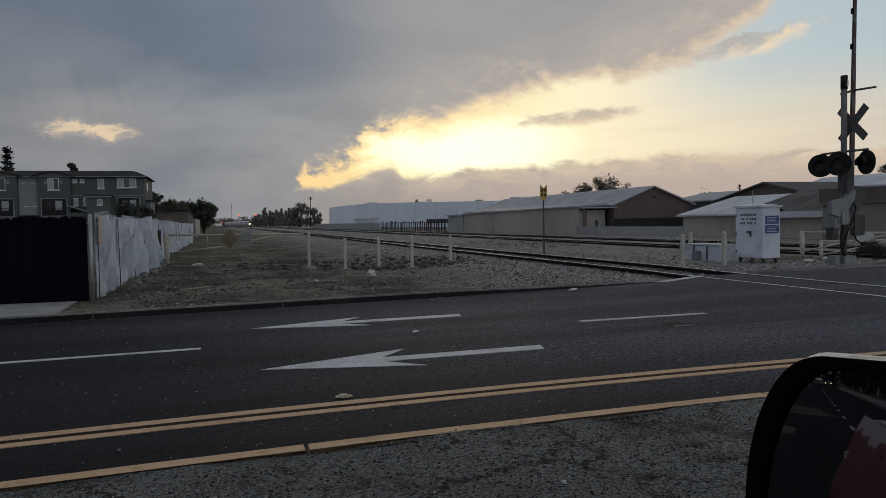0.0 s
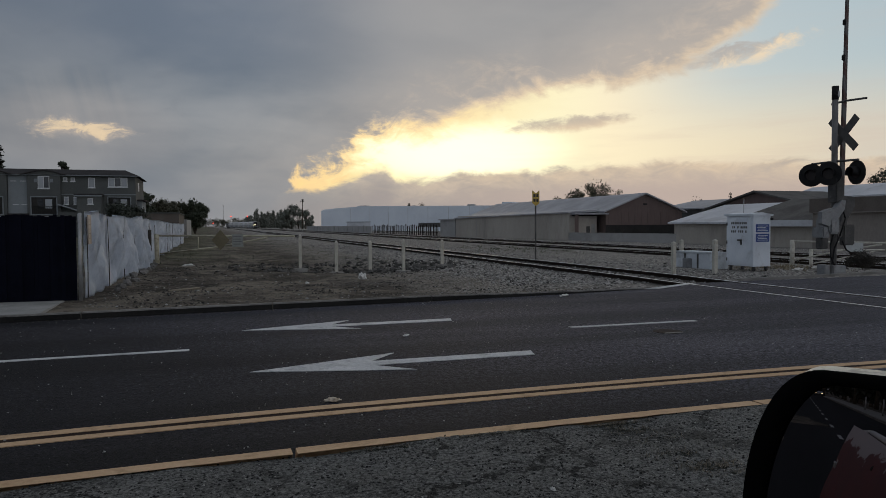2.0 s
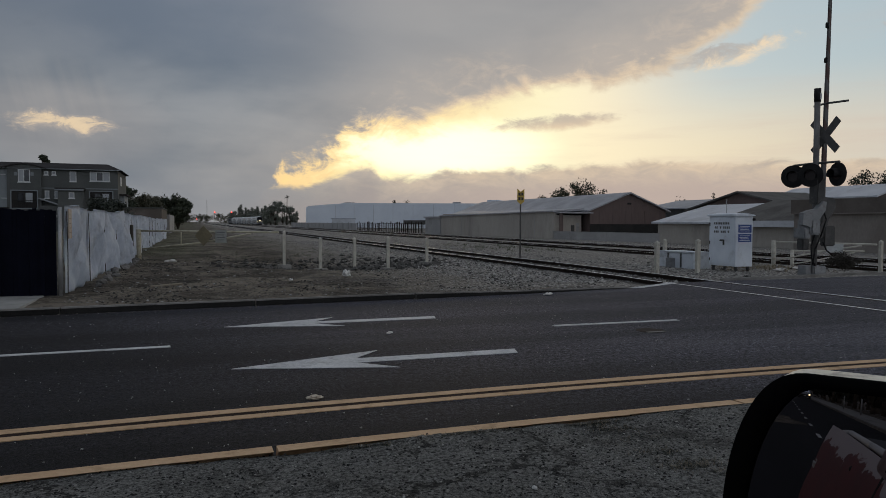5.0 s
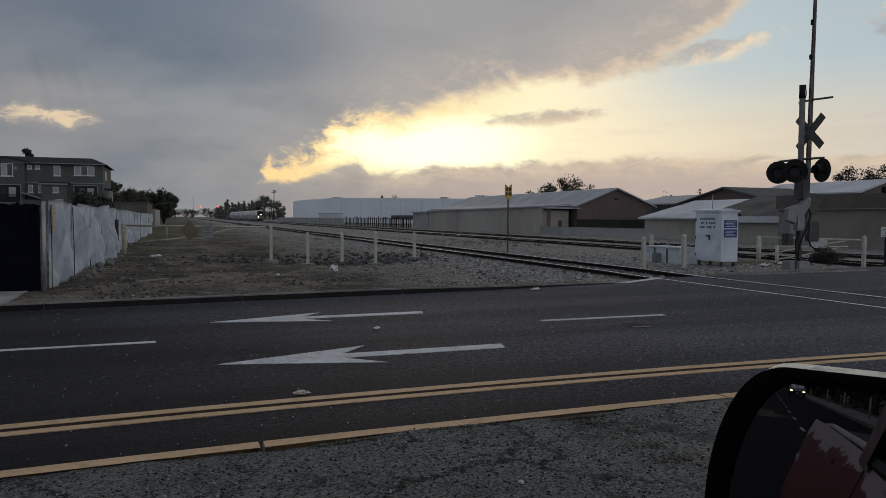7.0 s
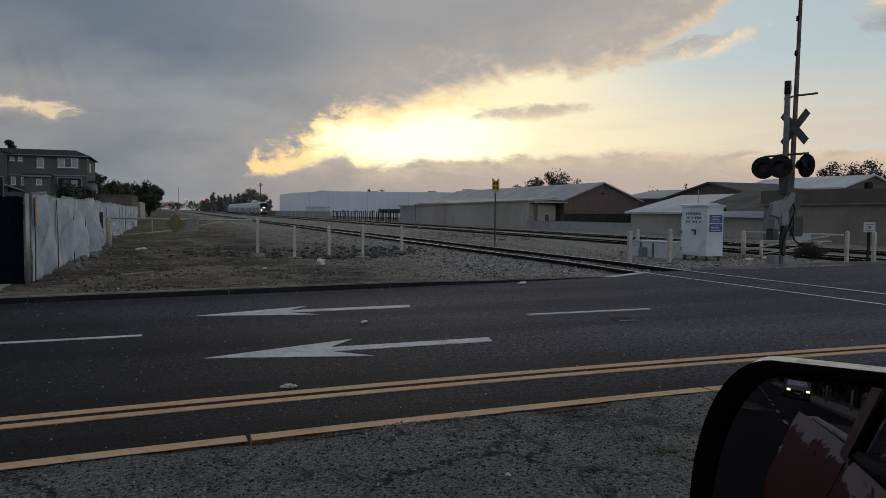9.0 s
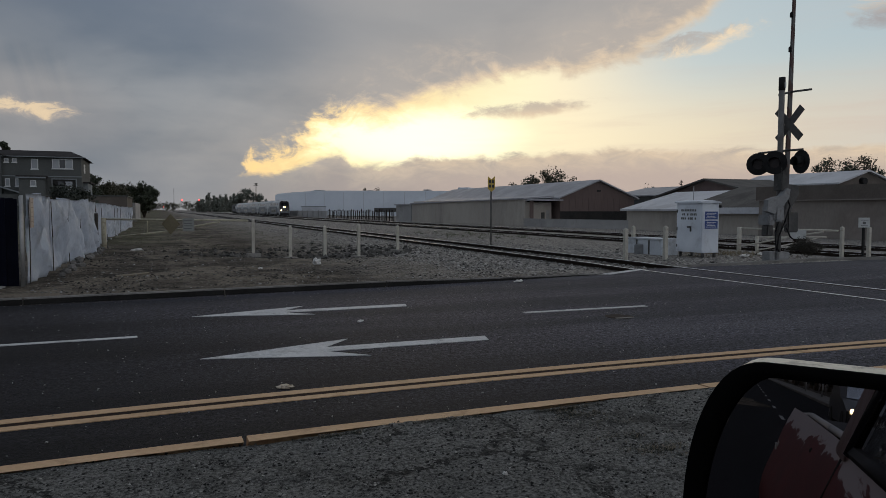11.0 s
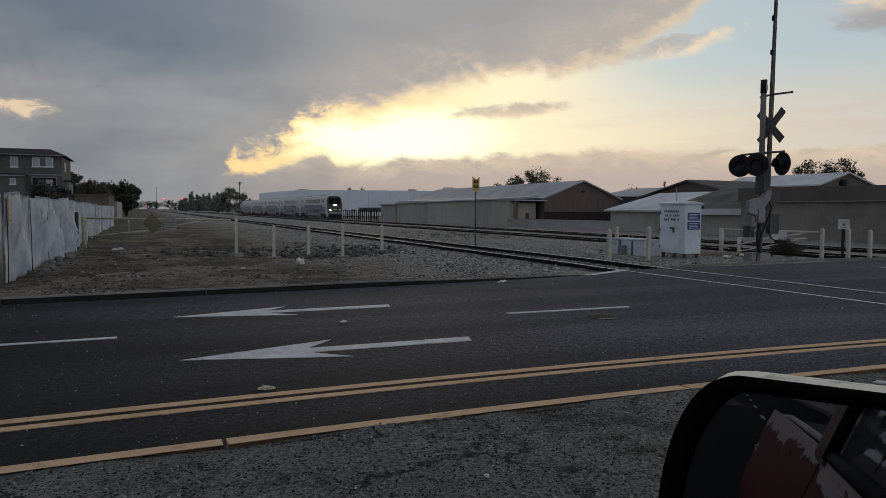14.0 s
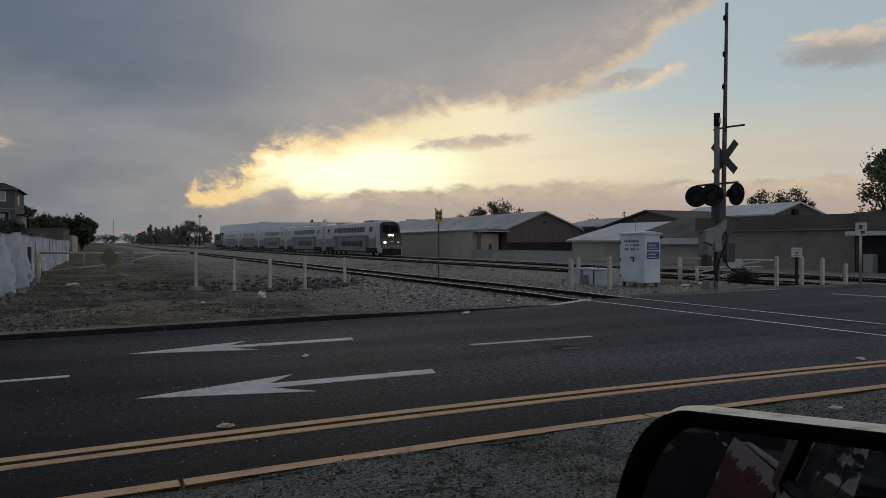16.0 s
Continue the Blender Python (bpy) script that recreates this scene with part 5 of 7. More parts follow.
def townhouse():
    """Three-storey terrace seen over the fence; x runs along the front from its right-hand corner to the left."""
    h = thing("townhouse", "grey-green three-storey stucco terrace with white-framed windows", "house", pose(-9.6, 106.0, 0.0))
    W = 34.0
    part("wall", boxed(-W, 0, 0, 12, -0.2, 8.25), STUCCO, h)
    for cx in (-11.0, -17.2, -27.0):
        part("bay_wall", boxed(cx - 1.95, cx + 1.95, -0.5, 0, -0.2, 8.45), STUCCO, h)
        bm = bmesh.new()
        prism(bm, [(cx - 2.1, 8.3), (cx + 2.1, 8.3), (cx + 1.1, 8.62), (cx, 8.8), (cx - 1.1, 8.62)], -0.75, 1.2)
        part("gable", bm, STUCCO, h)
        for sx in (-1, 1):
            bm = bmesh.new()
            prism(bm, [(cx, 8.8), (cx, 8.95), (cx + sx * 1.2, 8.76), (cx + sx * 2.6, 8.36), (cx + sx * 2.6, 8.24), (cx + sx * 1.15, 8.62)], -0.95, 2.4)
            bmesh.ops.recalc_face_normals(bm, faces=bm.faces[:])
            part("gable_roof", bm, ROOF_DARK, h)
    for x0, x1 in ((-15.2, -13.0), (-25.0, -22.0)):
        part("pale_wall", boxed(x0, x1, -0.12, 0, 2.6, 8.2), STUCCO_PALE, h, "paler stucco strip")
    bm = bmesh.new()
    v = [bm.verts.new(p) for p in ((-W, -0.6, 8.28), (0.5, -0.6, 8.28), (0.5, 12.6, 8.28), (-W, 12.6, 8.28), (-W, 5.5, 9.45), (-1.8, 5.5, 9.45), (-W, 6.5, 9.45), (-1.8, 6.5, 9.45))]
    for q in ((0, 1, 5, 4), (1, 2, 7, 5), (2, 3, 6, 7), (0, 3, 2, 1), (4, 5, 7, 6), (0, 4, 6, 3)):
        bm.faces.new([v[i] for i in q])
    part("roof", bm, ROOF_DARK, h, "dark hipped shingle roof")
    part("eave_trim", boxed(-W, 0.55, -0.66, -0.6, 8.2, 8.3), STUCCO_PALE, h)
    part("storey_band", boxed(-W, 0.04, -0.06, -0.005, 5.72, 5.84), STUCCO_PALE, h)

    def window(x, z, w, hh, y=0.0, n=1, lit=(0,)):
        wd = part("window", boxed(x, x + w, y - 0.07, y, z, z + hh, 0.01), TRIM, h, "white-framed window")
        part("sill", boxed(x - 0.08, x + w + 0.08, y - 0.14, y - 0.071, z - 0.1, z), TRIM, wd)
        for i in range(n):
            a = x + 0.09 + i * (w - 0.09) / n
            part("pane", boxed(a, a + (w - 0.09) / n - 0.09, y - 0.09, y - 0.071, z + 0.09, z + hh - 0.09), PANE_PALE if i in lit else PANE, wd)
        return wd

    def balcony(x0, x1, z0, z1, y):
        # no real recess: a flat near-black panel paints the shade inside
        b = part("balcony", boxed(x0, x1, y - 0.02, y - 0.001, z0, z1), SHADE, h, "balcony with pale frame, its recess shade painted on a flat panel")
        for q in ((x0 - 0.12, x0, z0 - 0.1, z1 + 0.12), (x1, x1 + 0.12, z0 - 0.1, z1 + 0.12), (x0, x1, z1, z1 + 0.12), (x0, x1, z0 - 0.1, z0)):
            part("frame", boxed(q[0], q[1], y - 0.12, y, q[2], q[3]), STUCCO_PALE, b)
        m = (x0 + x1) / 2
        part("pane", boxed(m + 0.15, m + 0.95, y - 0.06, y - 0.025, z0 + 0.75, z1 - 0.25), PANE_PALE, b)
        part("pane", boxed(m - 0.75, m - 0.1, y - 0.06, y - 0.025, z0 + 0.75, z1 - 0.25), PANE, b)
        part("rail", boxed(x0, x1, y - 0.1, y - 0.06, z0 + 0.95, z0 + 1.02), BLACK, b)
        k = int((x1 - x0) / 0.22)
        for i in range(k):
            xx = x0 + (i + 0.5) * (x1 - x0) / k
            part("baluster", boxed(xx - 0.015, xx + 0.015, y - 0.09, y - 0.07, z0, z0 + 0.95), BLACK, b)

    window(-3.4, 6.8, 2.4, 1.25, n=3, lit=(0, 2))
    window(-5.8, 6.7, 0.8, 1.3)
    for x in (-8.8, -7.9, -14.8, -13.7, -24.6, -23.2):
        window(x, 7.5, 0.5, 0.5)
    for x in (-8.75, -7.6, -14.6, -13.6):
        window(x, 4.45, 0.55, 1.0)
    for cx in (-11.0, -17.2, -27.0):
        window(cx - 0.68, 6.5, 1.35, 1.6, -0.5, 2, (0,))
        for sx in (-1.12, 0.74):
            part("shutter", boxed(cx + sx, cx + sx + 0.36, -0.54, -0.5, 7.3, 7.75), STUCCO_PALE, h)
        balcony(cx - 1.45, cx + 1.45, 3.15, 5.35, -0.5)
        part("ledge", boxed(cx - 2.0, cx + 2.0, -0.75, -0.5, 2.6, 2.85), TRIM, h)
    window(-21.4, 6.5, 1.5, 1.45, n=2)
    window(-21.5, 4.0, 1.6, 1.25, n=2)
    balcony(-3.4, -0.7, 3.2, 5.4, 0.0)
    part("porch", boxed(-7.0, -4.1, -1.6, 0, -0.2, 5.5), STUCCO, h)
    part("porch_roof", boxed(-7.3, -3.9, -1.9, 0.1, 5.5, 5.8), ROOF_DARK, h)
    part("porch_trim", boxed(-7.3, -3.9, -1.94, -1.9, 5.45, 5.62), STUCCO_PALE, h)
    window(-5.7, 4.45, 0.65, 0.75, -1.6)
    bm = bmesh.new()
    prism(bm, [(-9.3, 4.5), (-9.3, 4.35), (-6.9, 3.5), (-6.9, 3.65)], -1.5, 0.0)
    bmesh.ops.recalc_face_normals(bm, faces=bm.faces[:])
    part("lean_to_roof", bm, STUCCO_PALE, h)
    part("lean_to_wall", boxed(-9.3, -7.02, -1.2, 0.0, -0.2, 3.45), STUCCO, h)
    part("ledge_roof", boxed(-15.2, -12.8, -0.9, -0.1, 3.0, 3.25), ROOF_DARK, h)
    part("side_bay", boxed(0.0, 0.6, 2, 8, 0.0, 5.0), STUCCO_PALE, h)
    part("side_roof", boxed(-0.1, 0.95, 1.6, 8.4, 5.0, 5.2), ROOF_DARK, h)
    part("side_window", boxed(0.0, 0.06, 3.2, 4.6, 6.4, 7.6), TRIM, h)
    low = thing("block_wall", "brown block outbuilding behind the tarpaulin fence", "wall", pose(0, 0, 0))
    part("wall", boxed(-11.0, -3.0, 76.0, 90.0, 0, 2.75), BROWN_WALL, low)
    part("coping", boxed(-11.1, -2.9, 75.9, 90.1, 2.75, 2.85), STUCCO, low)
    part("return_wall", boxed(-3.0, -2.7, 90.2, 112, 0, 2.3), GREY_WALL, low)


townhouse()

# ---- trees ----
BARK = mat("grey_brown_bark", (0.045, 0.036, 0.028), (0.09, 0.075, 0.06), 3.0, 0.95, 15.0, bump=0.02)


def leaf_mat(name, c1, c2):
    m = bpy.data.materials.new(name)
    m.use_nodes = True
    tree = V.tree = m.node_tree
    b = tree.nodes["Principled BSDF"]
    r = V(tree.nodes.new("ShaderNodeNewGeometry").outputs["Random Per Island"])
    tree.links.new(mix(r, c1, c2).s, b.inputs["Base Color"])
    b.inputs["Roughness"].default_value = 0.7
    return m


LEAF = leaf_mat("dark_green_leaves", (0.018, 0.024, 0.014), (0.050, 0.060, 0.032))
# leaf colour paled to stand for the haze over distant trees
LEAF_HAZED = leaf_mat("haze_paled_far_leaves", (0.085, 0.095, 0.078), (0.19, 0.20, 0.165))
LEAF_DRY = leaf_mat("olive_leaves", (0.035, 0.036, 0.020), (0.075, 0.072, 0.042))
NEEDLE = leaf_mat("dark_conifer_foliage", (0.012, 0.017, 0.012), (0.03, 0.036, 0.024))


def tree(x, y, z, height, width, label, seed=0, leaves=1600, leaf=0.16, crown_from=0.3, lobes=7, material=None, name="tree", group=""):
    rnd = random.Random(seed)
    t = thing(name, label, "tree", pose(x, y, z), group)
    bm = bmesh.new()
    lean = Vector((rnd.uniform(-0.04, 0.04), rnd.uniform(-0.04, 0.04), 1))
    fork = height * max(0.06, crown_from)
    tube(bm, (0, 0, -0.3), lean * fork, height * 0.030, height * 0.021, 9)
    centres = []
    for i in range(lobes):
        an = i * 2.4 + rnd.uniform(-0.5, 0.5)
        rad = width * 0.5 * rnd.uniform(0.25, 0.85)
        zz = height * (crown_from + (1 - crown_from) * rnd.uniform(0.2, 0.92))
        rad *= 1.0 - 0.55 * max(0, (zz / height - 0.6) / 0.4)
        c = Vector((math.cos(an) * rad, math.sin(an) * rad, zz))
        mid = lean * fork + (c - lean * fork) * 0.5 + Vector((0, 0, height * 0.05))
        tube(bm, lean * fork, mid, height * 0.014, height * 0.009, 6)
        tube(bm, mid, c, height * 0.009, height * 0.003, 5)
        centres.append((c, width * rnd.uniform(0.16, 0.28)))
        for _ in range(2):
            c2 = c + Vector((rnd.uniform(-1, 1), rnd.uniform(-1, 1), rnd.uniform(-0.5, 0.8))) * width * 0.2
            tube(bm, mid, c2, height * 0.006, height * 0.002, 4)
            centres.append((c2, width * rnd.uniform(0.09, 0.18)))
    part("trunk", bm, BARK, t)
    verts, faces = [], []
    for _ in range(leaves):
        c, r = centres[rnd.randrange(len(centres))]
        d = Vector((rnd.gauss(0, 1), rnd.gauss(0, 1), rnd.gauss(0, 0.8))).normalized()
        p = c + d * r * (rnd.random() ** 0.45)
        u = Vector((rnd.gauss(0, 1), rnd.gauss(0, 1), rnd.gauss(0, 1))).normalized() * leaf * rnd.uniform(0.6, 1.4)
        v = u.cross(d)
        if v.length < 1e-4:
            continue
        v = v.normalized() * leaf * 0.5
        k = len(verts)
        verts += [p - u, p + v, p + u, p - v]
        faces.append((k, k + 1, k + 2, k + 3))
    me = bpy.data.meshes.new("crown")
    me.from_pydata(verts, [], faces)
    me.materials.append(material or LEAF)
    ob = new("crown", me)
    ob.parent = t
    return t


def conifer(x, y, z, height, width, label, seed=0, leaves=900, leaf=0.25, group="", power=1.0, material=None):
    rnd = random.Random(seed)
    t = thing("conifer", label, "tree", pose(x, y, z), group)
    bm = bmesh.new()
    tube(bm, (0, 0, -0.3), (0, 0, height * 0.96), height * 0.018, height * 0.004, 7)
    verts, faces = [], []
    tiers = 14
    for i in range(tiers):
        zz = height * (0.12 + 0.86 * i / tiers)
        rr = width * 0.5 * (1 - i / tiers) ** power * rnd.uniform(0.75, 1.15) + 0.08
        for j in range(6):
            an = j * 1.05 + i * 0.5 + rnd.random() * 0.4
            tip = Vector((math.cos(an) * rr, math.sin(an) * rr, zz - rr * 0.15))
            tube(bm, (0, 0, zz), tip, 0.03, 0.01, 4)
            for _ in range(leaves // (tiers * 6)):
                s = rnd.random() ** 0.6
                p = Vector((0, 0, zz)).lerp(tip, s) + Vector((rnd.gauss(0, 1), rnd.gauss(0, 1), rnd.gauss(0, 1))) * leaf * 0.7
                u = Vector((rnd.gauss(0, 1), rnd.gauss(0, 1), rnd.gauss(0, 0.6))).normalized() * leaf * rnd.uniform(0.6, 1.3)
                v = u.cross(Vector((rnd.gauss(0, 1), rnd.gauss(0, 1), 1))).normalized() * leaf * 0.4
                k = len(verts)
                verts += [p - u, p + v, p + u, p - v]
                faces.append((k, k + 1, k + 2, k + 3))
    part("trunk", bm, BARK, t)
    me = bpy.data.meshes.new("crown")
    me.from_pydata(verts, [], faces)
    me.materials.append(material or NEEDLE)
    ob = new("crown", me)
    ob.parent = t
    return t


def palm(x, y, z, height, seed=0):
    rnd = random.Random(seed)
    t = thing("palm", "tall thin palm against the evening sky", "tree", pose(x, y, z))
    bm = bmesh.new()
    tube(bm, (0, 0, 0), (0.2, 0, height), 0.28, 0.2, 8)
    part("trunk", bm, BARK, t)
    bm = bmesh.new()
    for i in range(26):
        an, up = i * 2.4, rnd.uniform(-0.7, 0.9)
        p0 = Vector((0.2, 0, height))
        d = Vector((math.cos(an), math.sin(an), 0))
        pts = [p0, p0 + d * 0.9 + Vector((0, 0, up * 0.9)), p0 + d * 1.8 + Vector((0, 0, up * 1.1 - 0.5))]
        side = Vector((-d.y, d.x, 0)) * 0.22
        vs = [bm.verts.new(q + s) for q, w in zip(pts, (0.3, 1.0, 0.2)) for s in (side * w, -side * w)]
        bm.faces.new((vs[0], vs[1], vs[3], vs[2]))
        bm.faces.new((vs[2], vs[3], vs[5], vs[4]))
    part("crown", bm, NEEDLE, t)


def polar(az, d):
    return d * math.sin(radians(az)), d * math.cos(radians(az))


def woods():
    g = "trees behind the townhouses"
    for i, (x, y, h, w, m) in enumerate(((-11.2, 135, 8.4, 4.0, LEAF), (-13.5, 138, 8.6, 5, LEAF), (-8.6, 140, 6.2, 4.0, LEAF_DRY), (-6.2, 145, 5.6, 4.5, LEAF_DRY), (-4.6, 150, 5.0, 5, LEAF_DRY), (-7.2, 152, 5.8, 6, LEAF_DRY), (-9.5, 150, 6.4, 6, LEAF_DRY))):
        tree(x, y, 0, h, w, "dark broadleaf tree behind the terrace" if m is LEAF else "thin olive-green tree behind the terrace", 10 + i, 3600, 0.2, 0.03, 14, m, group=g)
    tree(-2.7, 138, -0.3, 6.8, 3.9, "dense dark rounded tree at the end of the fence", 21, 9000, 0.24, 0.02, 22)
    tree(-6.9, 66, 0, 3.3, 3.8, "dark ragged shrub rising over the fence top", 23, 2400, 0.14, 0.25, 9, NEEDLE, name="shrub")
    conifer(-31.8, 130, 0, 15.2, 4.6, "tall dark conifer beside the terrace", 30, 2600, 0.3)
    tree(-21.0, 122, 0, 11.2, 1.9, "rounded dark tree top above the terrace roof", 31, 1600, 0.2, 0.72, 6)
    # thin wood far down the line
    rnd = random.Random(77)
    g = "far trees along the line"
    for i in range(26):
        az = 2.7 + i * 0.125 + rnd.uniform(-0.05, 0.05)
        d = rnd.uniform(640, 740)
        h = rnd.uniform(9.0, 14.5)
        if i in (5, 6, 9, 12, 16, 18, 20):
            conifer(*polar(az, d), -0.5, h + rnd.uniform(3.5, 8.0), rnd.uniform(3.6, 6.0), "slim dark conifer far down the line", 100 + i, 800, 0.65, g, 0.7, LEAF_HAZED)
        else:
            tree(*polar(az, d), -0.5, h, h * rnd.uniform(0.4, 0.75), "dark tree far down the line", 100 + i, 1100, 0.65, -0.2, 10, LEAF_HAZED, group=g)
    for i, (az, h, w) in enumerate(((6.0, 14.6, 11), (6.55, 12.6, 11), (5.6, 12.0, 9), (7.1, 11.0, 9), (7.45, 8.5, 7), (5.2, 9.5, 8))):
        tree(*polar(az, 470), -0.5, h * 1.1, w * 0.92, "broad dark tree far beside the white warehouse", 140 + i, 2400, 0.42, -0.18, 12, LEAF_HAZED, group=g)
    palm(*polar(6.85, 440), -0.5, 17.0, 4)
    # the lighter olive leaves replace distance haze on these trees
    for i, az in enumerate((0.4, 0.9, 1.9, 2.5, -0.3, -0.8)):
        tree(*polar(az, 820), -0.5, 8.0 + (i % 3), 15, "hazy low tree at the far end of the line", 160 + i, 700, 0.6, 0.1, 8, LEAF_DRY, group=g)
    # tops over the sheds
    g = "tree tops behind the sheds"
    for i, (az, d, h, w, n, m) in enumerate(((28.4, 200, 11.2, 8, 1100, LEAF_DRY), (30.0, 205, 13.2, 10, 1700, LEAF_DRY), (26.8, 215, 10.2, 5, 350, LEAF_DRY), (37.2, 190, 7.6, 7, 900, LEAF), (42.7, 170, 8.3, 7, 1500, LEAF), (44.3, 170, 7.6, 5, 900, LEAF),
                                             (46.0, 150, 7.0, 5, 900, LEAF), (52.0, 150, 8.4, 7, 1300, LEAF), (15.1, 330, 12.6, 4, 320, LEAF_DRY), (16.4, 330, 10.6, 11, 1500, LEAF_DRY), (20.2, 330, 10.2, 5, 500, LEAF_DRY), (22.9, 330, 11.3, 6, 500, LEAF_DRY))):
        tree(*polar(az, d), -0.6, h, w, "ragged tree top showing over the roofs", 200 + i, n, 0.28, 0.35, 8, m, group=g)
    for i, (az, h, w) in enumerate(((49.4, 9.4, 6.5), (50.6, 9.0, 6.0), (48.4, 7.8, 5), (51.9, 9.7, 4.8))):
        tree(*polar(az, 118), -0.6, h, w, "thin-leaved dark tree behind the pale-roofed hall", 230 + i, 1500 if i < 3 else 800, 0.17, 0.3, 9, LEAF if i < 3 else LEAF_DRY, group=g)
    conifer(*polar(39.6, 170), -0.6, 9.2, 1.8, "small pointed conifer above the roofs", 241, 420, 0.2, g)
    tree(*polar(57.5, 62), -0.6, 8.6, 5.4, "broad green tree by the road end", 250, 5200, 0.16, 0.22, 14, leaf_mat("fresh_green_leaves", (0.035, 0.055, 0.02), (0.085, 0.11, 0.05)))
    # low dark bush beside the crossing
    tree(20.0, 18.1, -0.02, 0.46, 1.0, "low dark dry bush beside the crossing signal", 260, 7000, 0.022, 0.05, 16, leaf_mat("dry_brown_bush", (0.018, 0.015, 0.012), (0.05, 0.042, 0.032)), name="bush")


woods()


def far_lights():
    for i, (az, d) in enumerate(((1.5, 640), (2.72, 640), (0.2, 700))):
        x, y = polar(az, d)
        s = thing("crossing_lamp", "lit red crossing lamp far down the line", "signal", pose(x, y, -0.3), "far red lamps")
        h = 1.8 + d * math.tan(radians(0.72 if i < 2 else 0.2))
        part("post", tubed([(0, 0, 0), (0, 0, h)], 0.12), STEEL_DARK, s)
        lamp = bmesh.new()
        tube(lamp, (0, -0.2, h), (0, 0, h), 0.55 if i < 2 else 0.4, 0.55 if i < 2 else 0.4, 16)
        part("lamp", lamp, GLASS_RED, s, "glowing red lamp")
    x, y = polar(0.95, 620)
    s = thing("radio_mast", "thin radio mast far down the line", "mast", pose(x, y, 0))
    part("pole", tubed([(0, 0, 0), (0, 0, 19)], 0.14, 6), STEEL_DARK, s)


far_lights()

# ---- the train ----
TRAIN_SILVER = mat("silver_white_train_paint", (0.42, 0.43, 0.445), (0.52, 0.53, 0.545), 0.6, 0.38, 6.0, 0.3, 0.0, local=True, stain=(0.36, 0.36, 0.37), stain_scale=0.5)
TRAIN_GREY = mat("grey_train_panel", (0.13, 0.14, 0.155), (0.19, 0.20, 0.215), 0.8, 0.45, 6.0, 0.3, 0.0, local=True)
# grey lower panels, darkened further to include the shading low on the body
TRAIN_MID = mat("weathered_shaded_train_panel", (0.15, 0.155, 0.165), (0.235, 0.24, 0.25), 0.5, 0.45, 6.0, 0.3, 0.0, local=True, stain=(0.16, 0.16, 0.165), stain_scale=0.7)
TRAIN_BLUE = mat("slate_blue_train_panel", (0.06, 0.075, 0.10), (0.10, 0.12, 0.15), 0.8, 0.45, 6.0, 0.3, 0.0, local=True)
TRAIN_DARK = mat("dark_train_underframe", (0.015, 0.015, 0.016), (0.035, 0.033, 0.032), 1.0, 0.8, 8.0, local=True)
TRAIN_MASK = plain("black_train_mask", (0.012, 0.013, 0.015), 0.18)
TRAIN_GLASS = plain("train_window_glass", (0.016, 0.018, 0.022), 0.1)
TRAIN_GLASS.node_tree.nodes["Principled BSDF"].inputs["Specular IOR Level"].default_value = 0.08
LOCO_PAINT = mat("dark_locomotive_paint", (0.03, 0.033, 0.04), (0.06, 0.065, 0.075), 0.6, 0.5, 6.0, local=True)
HEADLIGHT = glow_mat("lit_headlight", (1.0, 0.76, 0.38), 13.0)
LOW_LIGHT = glow_mat("lit_low_lamp", (1.0, 0.85, 0.6), 0.7)
DEST = glow_mat("lit_destination_panel", (1.0, 0.80, 0.42), 2.2)

PROFILE = [(-1.38, 0.42), (-1.50, 0.75), (-1.50, 3.1), (-1.42, 3.9), (-1.24, 4.35), (-0.8, 4.58), (-0.3, 4.66), (0.3, 4.66), (0.8, 4.58), (1.24, 4.35), (1.42, 3.9), (1.50, 3.1), (1.50, 0.75), (1.38, 0.42)]


def loft(bm, rings, mi=0):
    rs = [[bm.verts.new(p) for p in r] for r in rings]
    n = len(rs[0])
    for a, b in zip(rs, rs[1:]):
        for i in range(n):
            f = bm.faces.new((a[(i + 1) % n], a[i], b[i], b[(i + 1) % n]))
            f.material_index = mi
    bm.faces.new(rs[0])
    bm.faces.new(rs[-1][::-1])
    bmesh.ops.recalc_face_normals(bm, faces=bm.faces[:])


def bogie(parent, y):
    b = part("bogie", boxed(-1.15, 1.15, y - 1.7, y + 1.7, 0.35, 0.75, 0.05), TRAIN_DARK, parent, "dark bogie frame")
    for yy in (y - 1.25, y + 1.25):
        for x in (-0.75, 0.75):
            w = bmesh.new()
            tube(w, (x - 0.07, yy, 0.46), (x + 0.07, yy, 0.46), 0.46, 0.46, 20)
            part("wheel", w, RAIL_SIDE, b)


def side_window(parent, y0, y1, z0, z1):
    """A window on each side of the car, following its wall."""
    for s in (-1, 1):
        def wall(z):
            return 1.50 if z <= 3.1 else (1.50 - 0.08 * (z - 3.1) / 0.8 if z <= 3.9 else 1.42 - 0.18 * (z - 3.9) / 0.45)
        bm = bmesh.new()
        v = []
        for off in (0.004, -0.02):
            v.append([bm.verts.new((s * (wall(z) + off), y, z)) for y, z in ((y0, z0), (y1, z0), (y1, z1), (y0, z1))])
        bm.faces.new(v[0])
        for i in range(4):
            bm.faces.new((v[0][i], v[0][(i + 1) % 4], v[1][(i + 1) % 4], v[1][i]))
        bmesh.ops.recalc_face_normals(bm, faces=bm.faces[:])
        part("window", bm, TRAIN_GLASS, parent)


def side_panel(name, parent, y0, y1, z0, z1, material, proud=0.003, label=""):
    for s in (-1, 1):
        part(name, boxed(s * 1.5 - 0.01 if s > 0 else -1.5 - proud, s * 1.5 + proud if s > 0 else -1.5 + 0.01, y0, y1, z0, z1), material, parent, label)


